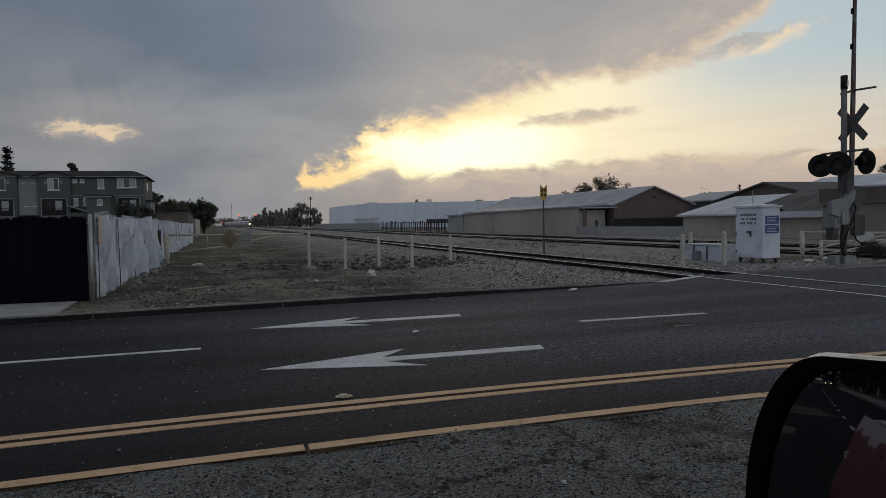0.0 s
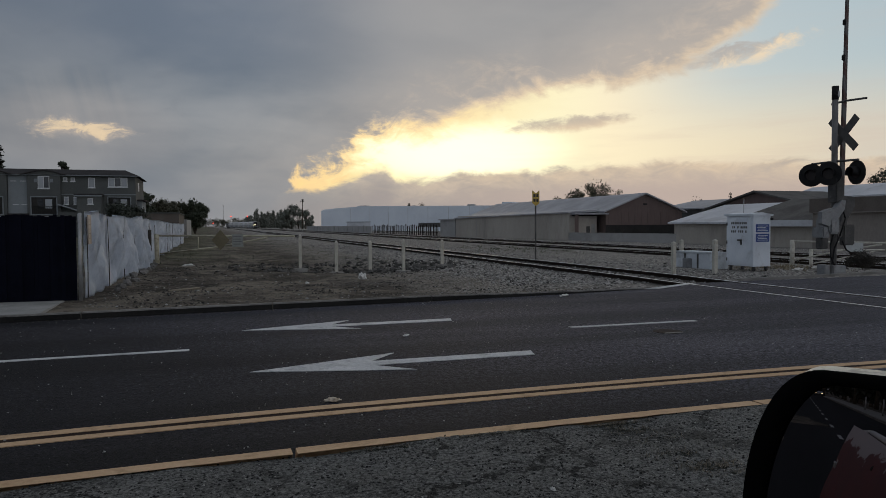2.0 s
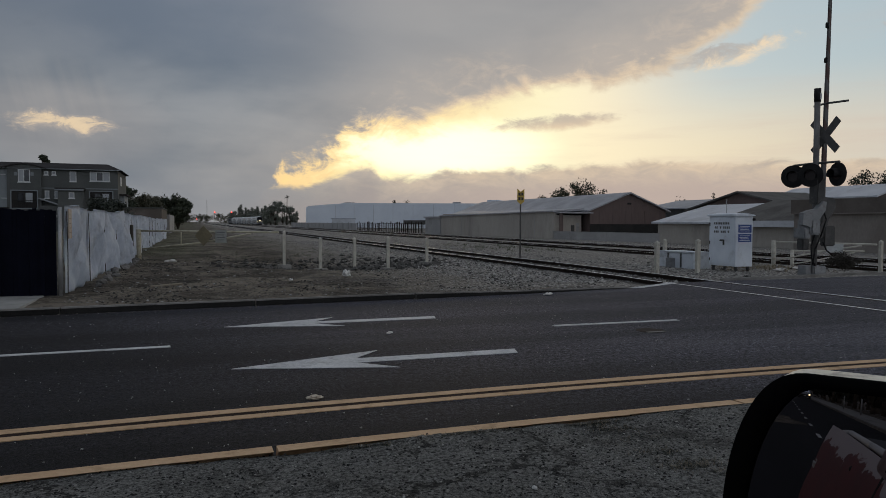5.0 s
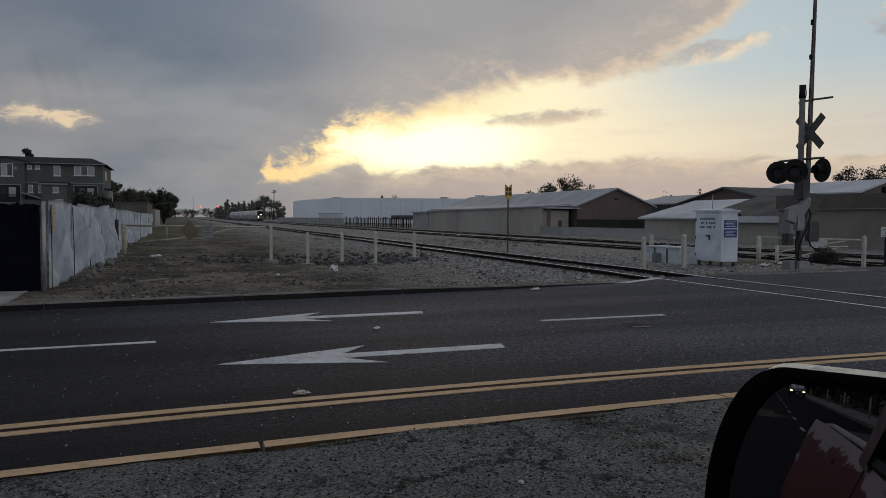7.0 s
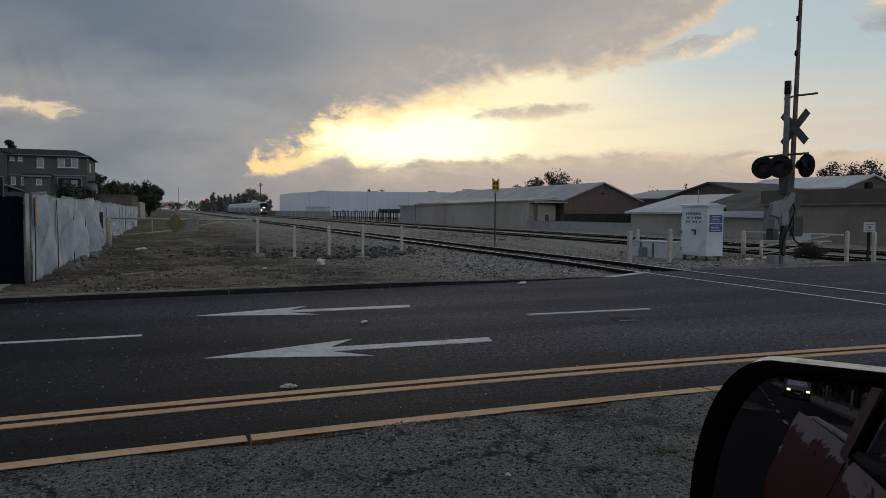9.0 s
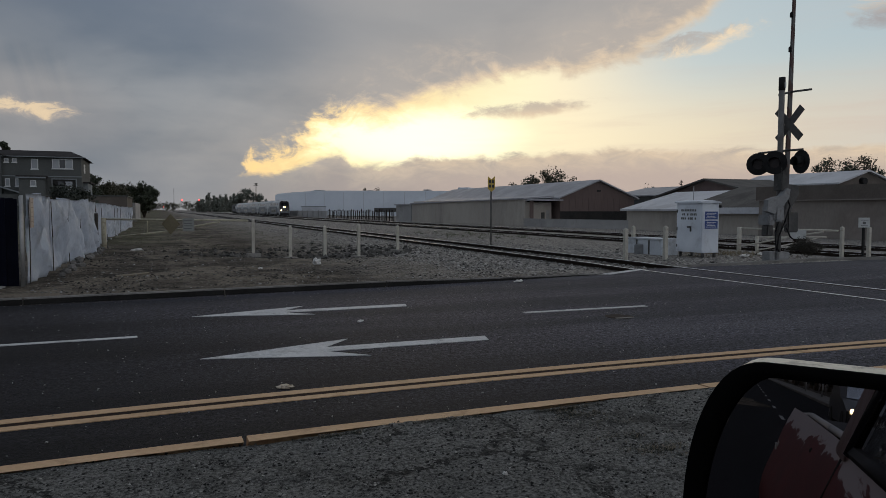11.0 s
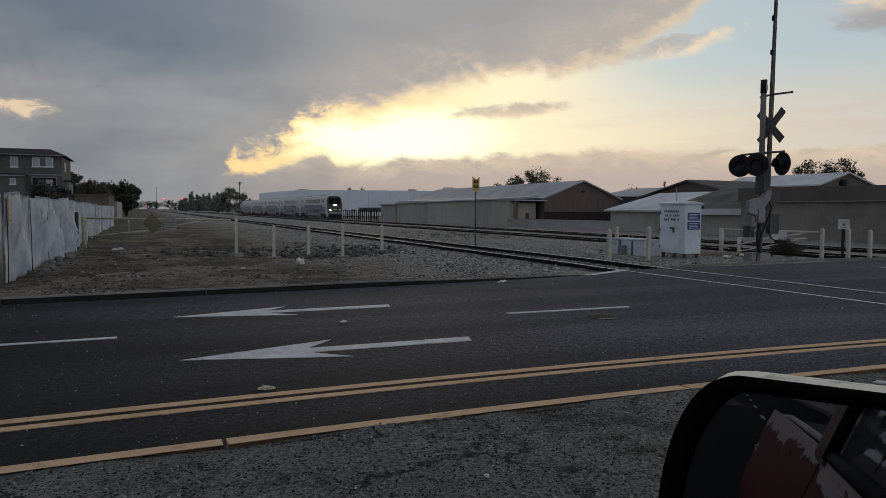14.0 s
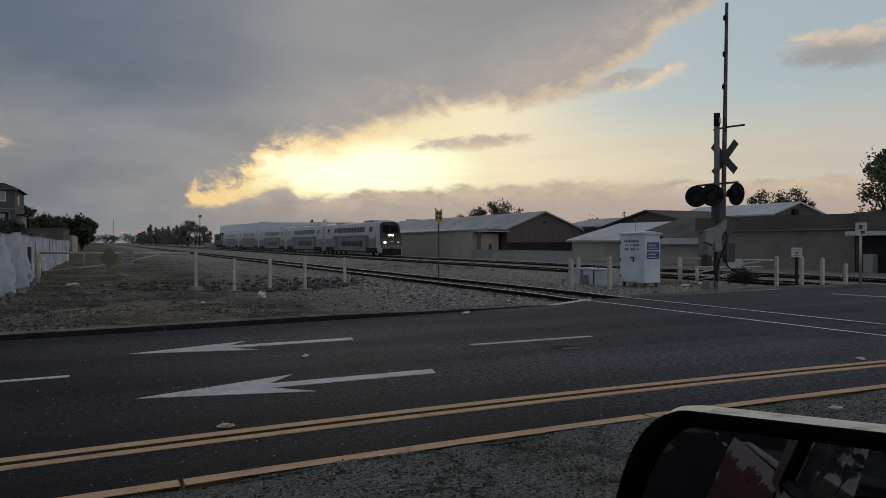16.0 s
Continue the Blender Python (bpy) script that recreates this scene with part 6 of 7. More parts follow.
def coach(cab):
    c = thing("cab_car" if cab else "passenger_coach",
              "silver double-deck cab car with dark sloping front and lit headlamps" if cab else "silver double-deck commuter coach with grey patterned sides", "train car", group="" if cab else "coaches of the train")
    L = 25.6
    y0 = 1.5 if cab else 0.15
    bm = bmesh.new()
    ring = lambda y, k=1.0: [(x * k, y, 0.42 + (z - 0.42) * (k if z > 2 else 1)) for x, z in PROFILE]
    loft(bm, [ring(y0, 0.985 if not cab else 1.0), ring(y0 + 0.15), ring(L - 0.15), ring(L, 0.985)])
    part("body", bm, TRAIN_SILVER, c)
    # upper deck windows
    first = 6.2 if cab else 5.4
    n = 12
    for i in range(n):
        a = first + i * 1.16
        if a + 1.0 < 21.2:
            side_window(c, a, a + 1.02, 3.15, 3.86)
    side_window(c, 3.2 if cab else 2.6, 4.3 if cab else 3.6, 3.2, 3.85)
    side_window(c, 22.6, 23.6, 3.2, 3.85)
    for i in range(8):
        a = 7.2 + i * 1.16
        side_window(c, a, a + 1.04, 1.25, 2.0)
    side_panel("belt_panel", c, 5.0, 21.0, 2.32, 2.75, TRAIN_GREY, label="grey belt panel")
    side_panel("skirt_panel", c, 1.7 if cab else 0.4, 25.2, 0.62, 2.3, TRAIN_MID, 0.0012, "mid-grey lower side panel, low body shading in its colour")
    side_panel("lower_panel", c, 6.6, 17.0, 1.05, 2.25, TRAIN_GREY, 0.002, "grey lower panel")
    for k in range(9):
        a = 6.0 + k * 1.45
        side_panel("pattern_panel", c, a, a + 1.1, 2.36 + 0.05 * (k % 2), 2.58, TRAIN_BLUE, 0.0045, "slate-blue pattern patch")
    side_panel("door", c, 4.3, 5.9, 0.75, 2.7, TRAIN_BLUE, 0.006, "double sliding door")
    side_panel("door", c, 18.2, 19.8, 0.75, 2.7, TRAIN_BLUE, 0.006, "double sliding door")
    side_panel("sill_panel", c, 0.6 + y0, 25.2, 0.46, 0.62, TRAIN_DARK, 0.008)
    for y in (3.4, L - 3.2):
        bogie(c, y)
        part("bogie_recess", boxed(-1.512, 1.512, y - 2.1, y + 2.1, 0.38, 1.05), TRAIN_DARK, c)
    part("roof_unit", boxed(-0.9, 0.9, 4, 8, 4.6, 4.74, 0.03), TRAIN_SILVER, c)
    part("roof_unit", boxed(-0.9, 0.9, 17, 21, 4.6, 4.74, 0.03), TRAIN_SILVER, c)
    part("gangway", boxed(-0.6, 0.6, L, L + 0.3, 0.9, 3.2), TRAIN_DARK, c)
    part("end_panel", boxed(-1.2, 1.2, L - 0.02, L + 0.04, 0.9, 4.2), TRAIN_DARK, c)
    if cab:
        bm = bmesh.new()
        def nose(y, k, dz, slope):
            out = []
            for x, z in PROFILE:
                out.append((x * k, y + slope * max(0.0, z - 1.7) * 0.33, 0.42 + (z - 0.42) * (1 - dz)))
            return out
        loft(bm, [nose(0.0, 0.975, 0.03, 1.0), nose(0.35, 0.99, 0.01, 0.85), nose(1.5, 1.0, 0.0, 0.0)])
        part("nose", bm, TRAIN_SILVER, c, "tapered silver nose shell")

        def face_y(z):
            return -0.012 + max(0.0, z - 1.7) * 0.33 * 0.97
        bm = bmesh.new()
        outline = [(-1.38, 1.2), (1.38, 1.2), (1.42, 2.3), (1.38, 3.6), (1.26, 4.1), (0.86, 4.42), (-0.86, 4.42), (-1.26, 4.1), (-1.38, 3.6), (-1.42, 2.3)]
        ring0 = [bm.verts.new((x, face_y(z) - 0.03, z)) for x, z in outline]
        ring1 = [bm.verts.new((x * 1.02, face_y(z) + 0.06, z)) for x, z in outline]
        # the mask folds where the slope begins
        bm.faces.new((ring0[0], ring0[1], ring0[2], ring0[9]))
        bm.faces.new(ring0[2:10])
        for i in range(10):
            bm.faces.new((ring0[i], ring0[(i + 1) % 10], ring1[(i + 1) % 10], ring1[i]))
        bmesh.ops.recalc_face_normals(bm, faces=bm.faces[:])
        mask = part("front_mask", bm, TRAIN_MASK, c, "glossy black sloping front mask")
        for x0, x1 in ((-1.08, -0.06), (0.06, 1.08)):
            bm = bmesh.new()
            bm.faces.new([bm.verts.new((x, face_y(z) - 0.045, z)) for x, z in ((x0, 2.95), (x1, 2.95), (x1 * 0.97, 4.05), (x0 * 0.97, 4.05))])
            bmesh.ops.solidify(bm, geom=bm.faces[:], thickness=0.01)
            part("windscreen", bm, TRAIN_GLASS, mask, "dark windscreen pane")
        part("destination_panel", boxed(-0.34, 0.34, face_y(2.7) - 0.07, face_y(2.7), 2.58, 2.78, 0.02), DEST, mask, "lit amber destination panel")
        for x in (-0.22, 0.22):
            lamp = bmesh.new()
            tube(lamp, (x, face_y(2.68) - 0.12, 2.68), (x, face_y(2.68) - 0.04, 2.68), 0.12, 0.12, 16)
            part("headlamp", lamp, HEADLIGHT, mask, "bright lit headlamp")
        for x in (-0.92, 0.92):
            lamp = bmesh.new()
            tube(lamp, (x, -0.12, 1.78), (x, -0.02, 1.78), 0.15 if x < 0 else 0.08, 0.15 if x < 0 else 0.08, 16)
            part("ditch_lamp", lamp, HEADLIGHT if x < 0 else LOW_LIGHT, mask, "lit lower lamp")
        part("number_bar", boxed(-0.25, 0.25, -0.06, -0.035, 1.78, 1.92), SIGN_WHITE, mask)
        part("bumper", boxed(-1.35, 1.35, -0.22, 0.3, 0.95, 1.26, 0.08), TRAIN_GREY, c, "grey bumper band")
        part("bumper_stripe", boxed(-1.30, 1.30, -0.19, 0.1, 1.265, 1.33, 0.02), TRAIN_SILVER, c, "thin silver stripe over the bumper")
        part("pilot", boxed(-1.3, 1.3, -0.12, 1.3, 0.12, 0.95, 0.06), TRAIN_DARK, c, "dark pilot plate")
        part("coupler", boxed(-0.15, 0.15, -0.5, -0.12, 0.75, 1.0, 0.03), TRAIN_DARK, c)
        for k in range(5):
            side_panel("stripe_panel", c, 1.7 + k * 0.33, 1.85 + k * 0.33, 1.2 + 0.25 * (k % 2), 3.0 - 0.3 * k, TRAIN_BLUE, 0.005, "slate-blue flash stripe")
    return c


def locomotive():
    c = thing("locomotive", "dark diesel locomotive pushing at the rear of the train", "locomotive")
    part("body", boxed(-1.45, 1.45, 0.3, 17.5, 1.1, 4.25, 0.12), LOCO_PAINT, c)
    part("frame", boxed(-1.5, 1.5, 0.1, 17.8, 0.8, 1.1, 0.03), TRAIN_DARK, c)
    part("roof_grille", boxed(-1.1, 1.1, 2, 9, 4.25, 4.55, 0.05), TRAIN_DARK, c)
    part("end_door", boxed(-0.4, 0.4, 0.24, 0.3, 1.2, 3.4), TRAIN_DARK, c)
    part("fuel_tank", boxed(-1.3, 1.3, 6.5, 11.0, 0.3, 0.8, 0.08), TRAIN_DARK, c)
    for i in range(5):
        for s in (-1, 1):
            part("louvre", boxed(s * 1.45 - 0.02, s * 1.45 + 0.02, 2.0 + i * 2.4, 3.8 + i * 2.4, 2.4, 3.6), TRAIN_SILVER if i == 0 else TRAIN_DARK, c)
    for y in (3.2, 14.4):
        bogie(c, y)
    return c


CAB = coach(True)
COACHES = [coach(False)]
for _ in range(3):
    COACHES.append(copy_thing(COACHES[0], Matrix.Identity(4)))
LOCO = locomotive()

# ---- the car the view is taken from: wing mirror, side and rear quarter ----
MIRROR_N = Vector((-0.91835, -0.38036, 0.10933)).normalized()
MIRROR_AT = Vector((0.397, 0.593, 1.371))


def peeling_paint():
    m = mat("peeling_red_paint", (0.085, 0.006, 0.007), (0.15, 0.011, 0.012), 3.0, 0.6, 25.0)
    tree_ = V.tree = m.node_tree
    b = tree_.nodes["Principled BSDF"]
    pos = V(tree_.nodes.new("ShaderNodeNewGeometry").outputs["Position"])
    x, y, z = split(pos)
    n = (fbm(combine(x * 0.25, y, z), 9.0, 6.0, 0.62, 0.6) - 0.5) * 0.22
    k = (z + n - x * 0.012).step(1.172, 1.180)
    old = V(b.inputs["Base Color"].links[0].from_socket)
    tree_.links.new(mix(k, old, (0.50, 0.46, 0.49)).s, b.inputs["Base Color"])
    tree_.links.new((k * 0.25 + 0.55).s, b.inputs["Roughness"])
    return m


PEEL = peeling_paint()
BEZEL = mat("black_mirror_plastic", (0.003, 0.003, 0.003), (0.005, 0.005, 0.005), 30.0, 0.85, 200.0, local=True)
CAP_WHITE = mat("chalky_white_mirror_cap", (0.80, 0.74, 0.60), (0.90, 0.84, 0.70), 25.0, 0.5, 150.0, 0.4, 0.001, stain=(0.32, 0.27, 0.22), stain_scale=40.0, stain_mix=0.7, local=True)
MIRROR = plain("mirror_glass", (0.225, 0.215, 0.23), 0.0, 1.0)
BEZEL.node_tree.nodes["Principled BSDF"].inputs["Specular IOR Level"].default_value = 0.02
ROOF_DARK.node_tree.nodes["Principled BSDF"].inputs["Specular IOR Level"].default_value = 0.03
TYRE = plain("tyre_rubber", (0.015, 0.015, 0.015), 0.85)
CHROME = plain("chrome", (0.6, 0.6, 0.6), 0.15, 1.0)
CAR_GLASS = plain("dark_car_glass", (0.80, 0.85, 0.90), 0.0, 0.9)
CAR_GLASS.node_tree.nodes["Principled BSDF"].inputs["IOR"].default_value = 2.3
CAR_GLASS.node_tree.nodes["Principled BSDF"].inputs["Specular IOR Level"].default_value = 0.9
TRIM_BLACK = plain("black_car_trim", (0.012, 0.012, 0.013), 0.6)


def rounded(u0, u1, v0, v1, rs, seg=8, tall=1.0):
    """A rounded rectangle; rs: radii of the corners from lower left, anticlockwise."""
    pts = []
    for (cx, cy, a0), r in zip(((u0, v0, 180), (u1, v0, 270), (u1, v1, 0), (u0, v1, 90)), rs):
        ry = r * (tall if cx == u0 and cy == v1 else 1.0)
        ox, oy = cx + (r if cx == u0 else -r), cy + (ry if cy == v0 else -ry)
        for i in range(seg + 1):
            a = radians(a0 + 90 * i / seg)
            pts.append((ox + r * math.cos(a), oy + ry * math.sin(a)))
    return pts


def own_car():
    car = thing("parked_car", "old car with peeling red paint, seen in its wing mirror", "car")
    up = (Vector((0, 0, 1)) - MIRROR_N * MIRROR_N.z).normalized()
    inb = up.cross(MIRROR_N)
    M = Matrix((inb, up, MIRROR_N)).transposed().to_4x4()
    M.translation = MIRROR_AT
    slant = 0.045

    def ring(outline, w):
        return [(u, v + slant * max(0.0, u), w) for u, v in outline]
    outer = rounded(-0.039, 0.24, -0.19, 0.003, (0.05, 0.03, 0.03, 0.054), 12, 2.15)
    inner = rounded(-0.024, 0.228, -0.178, -0.007, (0.045, 0.02, 0.02, 0.053), 12, 2.35)
    bm = bmesh.new()
    rows = [ring(inner, -0.006), ring(inner, 0.001), ring(outer, 0.0), ring(outer, -0.018)]
    rs = [[bm.verts.new(p) for p in r] for r in rows]
    n = len(outer)
    for a, b in zip(rs, rs[1:]):
        for i in range(n):
            bm.faces.new((a[i], a[(i + 1) % n], b[(i + 1) % n], b[i]))
    bmesh.ops.recalc_face_normals(bm, faces=bm.faces[:])
    bezel = part("mirror_bezel", bm, BEZEL, car, "broad black plastic mirror surround", True)
    bezel.matrix_basis = M
    bm = bmesh.new()
    f = bm.faces.new([bm.verts.new(p) for p in ring(inner, -0.004)])
    f.normal_update()
    if f.normal.z < 0:
        f.normal_flip()
    glass = part("mirror_glass", bm, MIRROR, car, "flat mirror glass")
    glass.matrix_basis = M
    bm = bmesh.new()
    rows = []
    for w, g in ((-0.012, 0.0005), (-0.028, 0.003), (-0.05, 0.002), (-0.07, -0.004), (-0.082, -0.02)):
        o = rounded(-0.039 - g, 0.24 + g, -0.19 - g, 0.003 + g, (0.05, 0.03, 0.03, 0.054), 12, 2.15)
        rows.append(ring(o, w))
    rs = [[bm.verts.new(p) for p in r] for r in rows]
    for a, b in zip(rs, rs[1:]):
        for i in range(n):
            bm.faces.new((a[i], a[(i + 1) % n], b[(i + 1) % n], b[i]))
    bm.faces.new(rs[-1])
    bmesh.ops.recalc_face_normals(bm, faces=bm.faces[:])
    cap = part("mirror_cap", bm, CAP_WHITE, car, "chalky white mirror cap", True)
    cap.matrix_basis = M
    part("mirror_arm", boxed(0.55, 0.66, 0.30, 0.42, 1.16, 1.24, 0.02), BEZEL, car)

    # flank: lower side swelling outwards, tucked in to the belt line
    def flank(x, z):
        y = 0.36 + 0.10 * math.exp(-((z - 0.80) / 0.26) ** 2) - 0.04 * sstep(z, 1.1, 1.3)
        return y + 0.012 * sstep(-x, 2.2, 3.0) ** 2
    zs = span((0.28, 1.22, 0.06))
    xs = span((-3.0, -2.2, 0.1), (-2.2, 0.9, 0.2), (0.9, 2.4, 0.3))
    bm = bmesh.new()
    g = [[bm.verts.new((x, flank(x, z), z)) for x in xs] for z in zs]
    for j in range(len(zs) - 1):
        for i in range(len(xs) - 1):
            cx, cz = (xs[i] + xs[i + 1]) / 2, (zs[j] + zs[j + 1]) / 2
            if (cx + 2.0) ** 2 + (cz - 0.33) ** 2 < 0.14 or (cx - 1.5) ** 2 + (cz - 0.33) ** 2 < 0.14:
                continue
            bm.faces.new((g[j][i], g[j][i + 1], g[j + 1][i + 1], g[j + 1][i]))
    part("flank", bm, PEEL, car, "red flank with white primer showing through", True)
    bm = bmesh.new()
    g = [[bm.verts.new((x, yy, 1.215 + 0.05 * math.sin(math.pi * (k / 6)) - 0.05 * sstep(-x, 2.4, 3.0))) for x in span((-3.0, -0.95, 0.2))] for k, yy in enumerate(span((0.322, -1.4, 0.287)))]
    for j in range(len(g) - 1):
        for i in range(len(g[0]) - 1):
            bm.faces.new((g[j][i], g[j][i + 1], g[j + 1][i + 1], g[j + 1][i]))
    for r in g:
        for v in r:
            v.co.y += 0.012 * sstep(-v.co.x, 2.2, 3.0) ** 2
    part("boot_lid", bm, plain("faded_dark_boot_paint", (0.026, 0.026, 0.029), 0.7), car, "faded dark boot lid", True)
    part("boot_edge", tubed([(-2.95, 0.336, 1.19), (-2.4, 0.324, 1.222), (-1.6, 0.325, 1.226), (-1.0, 0.325, 1.228)], 0.012, 6), plain("white_edge", (0.6, 0.6, 0.6), 0.4), car)
    # rear pillar, roof and side glass
    bm = bmesh.new()
    for (xa, za), (xb, zb) in (((-1.22, 1.19), (-0.88, 1.62)),):
        for y0, y1 in ((0.352, 0.262),):
            v = [bm.verts.new(p) for p in ((xa, y0, za), (xa + 0.27, y0 + 0.01, za), (xb + 0.2, y1 + 0.01, zb), (xb, y1, zb))]
            bm.faces.new(v)
    bmesh.ops.solidify(bm, geom=bm.faces[:], thickness=0.05)
    part("rear_pillar", bm, mat("dull_red_pillar_paint", (0.26, 0.13, 0.13), (0.52, 0.43, 0.43), 9.0, 0.35, 40.0), car, "dull red pillar with worn paint")
    part("pillar_trim", tubed([(-0.93, 0.35, 1.21), (-0.64, 0.255, 1.62)], 0.016, 6), CHROME, car, "bright window trim")
    bm = bmesh.new()
    bm.faces.new([bm.verts.new(p) for p in ((-0.88, 0.33, 1.23), (-0.30, 0.335, 1.23), (-0.30, 0.25, 1.60), (-0.60, 0.25, 1.60))])
    bmesh.ops.solidify(bm, geom=bm.faces[:], thickness=0.004)
    part("side_window", bm, CAR_GLASS, car, "dark rear side window")
    part("window_seal", tubed([(-0.95, 0.34, 1.215), (-0.28, 0.345, 1.215)], 0.018, 6), TRIM_BLACK, car)
    part("roof", boxed(-0.85, 0.75, -1.3, 0.23, 1.66, 1.72, 0.03), PEEL, car)
    bm = bmesh.new()
    bm.faces.new([bm.verts.new(p) for p in ((-1.35, 0.2, 1.24), (-1.35, -1.3, 1.24), (-0.85, -1.2, 1.66), (-0.85, 0.15, 1.66))])
    bmesh.ops.solidify(bm, geom=bm.faces[:], thickness=0.006)
    part("rear_window", bm, CAR_GLASS, car)
    part("door_seam", tubed([(-1.02, flank(-1.02, z) + 0.001, z) for z in (0.45, 0.6, 0.75, 0.9, 1.05, 1.2)], 0.006, 6), TRIM_BLACK, car)
    fuel = bmesh.new()
    bmesh.ops.create_icosphere(fuel, subdivisions=2, radius=0.012)
    bmesh.ops.translate(fuel, vec=(-1.66, flank(-1.66, 1.14) - 0.008, 1.14), verts=fuel.verts)
    part("fuel_cap", fuel, TRIM_BLACK, car)
    part("tail_lamp", boxed(-2.98, -2.86, 0.36, 0.425, 1.0, 1.05, 0.012), SIGN_WHITE, car, "bright tail lamp trim")
    for x in (-2.0, 1.5):
        w = bmesh.new()
        tube(w, (x, 0.16, 0.33), (x, 0.38, 0.33), 0.33, 0.33, 24)
        part("wheel", w, TYRE, car)
        w = bmesh.new()
        tube(w, (x, -1.5, 0.33), (x, -1.28, 0.33), 0.33, 0.33, 24)
        part("wheel", w, TYRE, car)
    part("underbody", boxed(-2.7, 2.2, -1.4, 0.30, 0.25, 0.4, 0.03), TRIM_BLACK, car)
    bm = bmesh.new()
    g = [[bm.verts.new((x, yy, 1.17 + 0.05 * math.sin(math.pi * k / 6) - 0.22 * sstep(x, 0.9, 2.4))) for x in span((0.72, 2.4, 0.21))] for k, yy in enumerate(span((0.31, -1.42, 0.288)))]
    for j in range(len(g) - 1):
        for i in range(len(g[0]) - 1):
            bm.faces.new((g[j][i], g[j][i + 1], g[j + 1][i + 1], g[j + 1][i]))
    part("bonnet", bm, PEEL, car, "", True)
    part("front_panel", boxed(2.36, 2.44, -1.45, 0.36, 0.3, 0.94, 0.03), PEEL, car)
    part("rear_panel", boxed(-3.03, -2.96, -1.45, 0.33, 0.3, 1.16, 0.03), PEEL, car)
    part("far_side", boxed(-2.8, 2.3, -1.5, -1.42, 0.28, 1.2, 0.03), PEEL, car)
    part("seat", boxed(-0.75, -0.45, -0.9, -0.3, 0.5, 1.1, 0.08), TRIM_BLACK, car)


own_car()


def road_behind():
    """What the mirror shows behind the car: kerb, pavement, posts and trees."""
    bm = bmesh.new()
    box(bm, -200, -7, -4.05, -3.85, -0.05, 0.14, 0.01)
    tagged(part("kerb_behind", bm, KERB), "pale concrete kerb along the near side of the road", "kerb", kind="structure")
    bm = bmesh.new()
    box(bm, -200, -7, -6.2, -4.06, -0.05, 0.13, 0.01)
    tagged(part("pavement_behind", bm, CONCRETE), "pale concrete pavement behind the kerb", "pavement", kind="structure")
    g = "roadside trees behind the car"
    for i, (x, y, h) in enumerate(((-42, -9, 9), (-58, -10, 10), (-75, -8.5, 9), (-95, -10, 11), (-120, -9, 10), (-150, -8, 11), (-190, -4, 12), (-215, 4, 11))):
        tree(x, y, 0, h, h * 0.8, "dark roadside tree behind the parked car", 300 + i, 1500, 0.3, 0.28, 9, group=g)
    rnd = random.Random(41)
    for i in range(22):
        x = -30 - i * 8.5
        tree(x + rnd.uniform(-2, 2), rnd.uniform(-12.5, -9.0), 0, rnd.uniform(10, 15), rnd.uniform(7, 9), "tall dense dark tree behind the parked car", 340 + i, 1500, 0.42, -0.1, 12, NEEDLE, group=g)
    for i in range(10):
        tree(-225 - rnd.uniform(0, 30), -10 + i * 5.5, 0, rnd.uniform(12, 17), rnd.uniform(8, 11), "dark tree closing the road behind the car", 370 + i, 1200, 0.5, -0.1, 12, NEEDLE, group=g)
    for i, x in enumerate((-34, -50, -66, -84)):
        s = thing("roadside_post", "pale post on the pavement behind the car", "post", pose(x, -5.2, 0.13), "posts behind the car")
        part("shaft", tubed([(0, 0, 0), (0, 0, 1.3)], 0.06), GALV, s)
    g = "trees across the road mirrored in the car window"
    for i, (x, y, h) in enumerate(((-108, 16.6, 6.4), (-103, 18.4, 6.0), (-118, 17.2, 4.6))):
        tree(x, y, 0, h, h * 0.42, "dark leafy tree across the road", 320 + i, 2200, 0.14, 0.25, 9, group=g)


road_behind()


def oncoming_car():
    c = thing("oncoming_car", "dark car approaching on the road behind with lit headlamps", "car")
    paint = plain("dark_car_paint", (0.03, 0.03, 0.034), 0.3, 0.0, 0.5)
    bm = bmesh.new()
    prism(bm, [(2.2, 0.3), (2.25, 0.7), (1.2, 0.95), (0.6, 1.0), (-0.1, 1.45), (-1.4, 1.45), (-2.0, 1.0), (-2.25, 0.95), (-2.25, 0.3)], -0.9, 0.9)
    bmesh.ops.recalc_face_normals(bm, faces=bm.faces[:])
    part("body", bm, paint, c)
    bm = bmesh.new()
    bm.faces.new([bm.verts.new(p) for p in ((0.66, -0.75, 1.02), (0.66, 0.75, 1.02), (0.0, 0.68, 1.43), (0.0, -0.68, 1.43))])
    bmesh.ops.solidify(bm, geom=bm.faces[:], thickness=0.01)
    part("windscreen", bm, CAR_GLASS, c)
    for y in (-0.68, 0.68):
        part("headlamp", boxed(2.18, 2.30, y - 0.13, y + 0.13, 0.62, 0.76, 0.02), HEADLIGHT, c, "bright lit headlamp")
    part("bumper", boxed(2.2, 2.33, -0.85, 0.85, 0.35, 0.55, 0.03), paint, c)
    part("licence_plate", boxed(2.325, 2.345, -0.17, 0.17, 0.4, 0.52), SIGN_WHITE, c)
    for x in (-1.4, 1.4):
        for y in (-0.82, 0.82):
            w = bmesh.new()
            tube(w, (x, y - 0.1, 0.32), (x, y + 0.1, 0.32), 0.32, 0.32, 20)
            part("wheel", w, TYRE, c)
    return c


ONCOMING = oncoming_car()

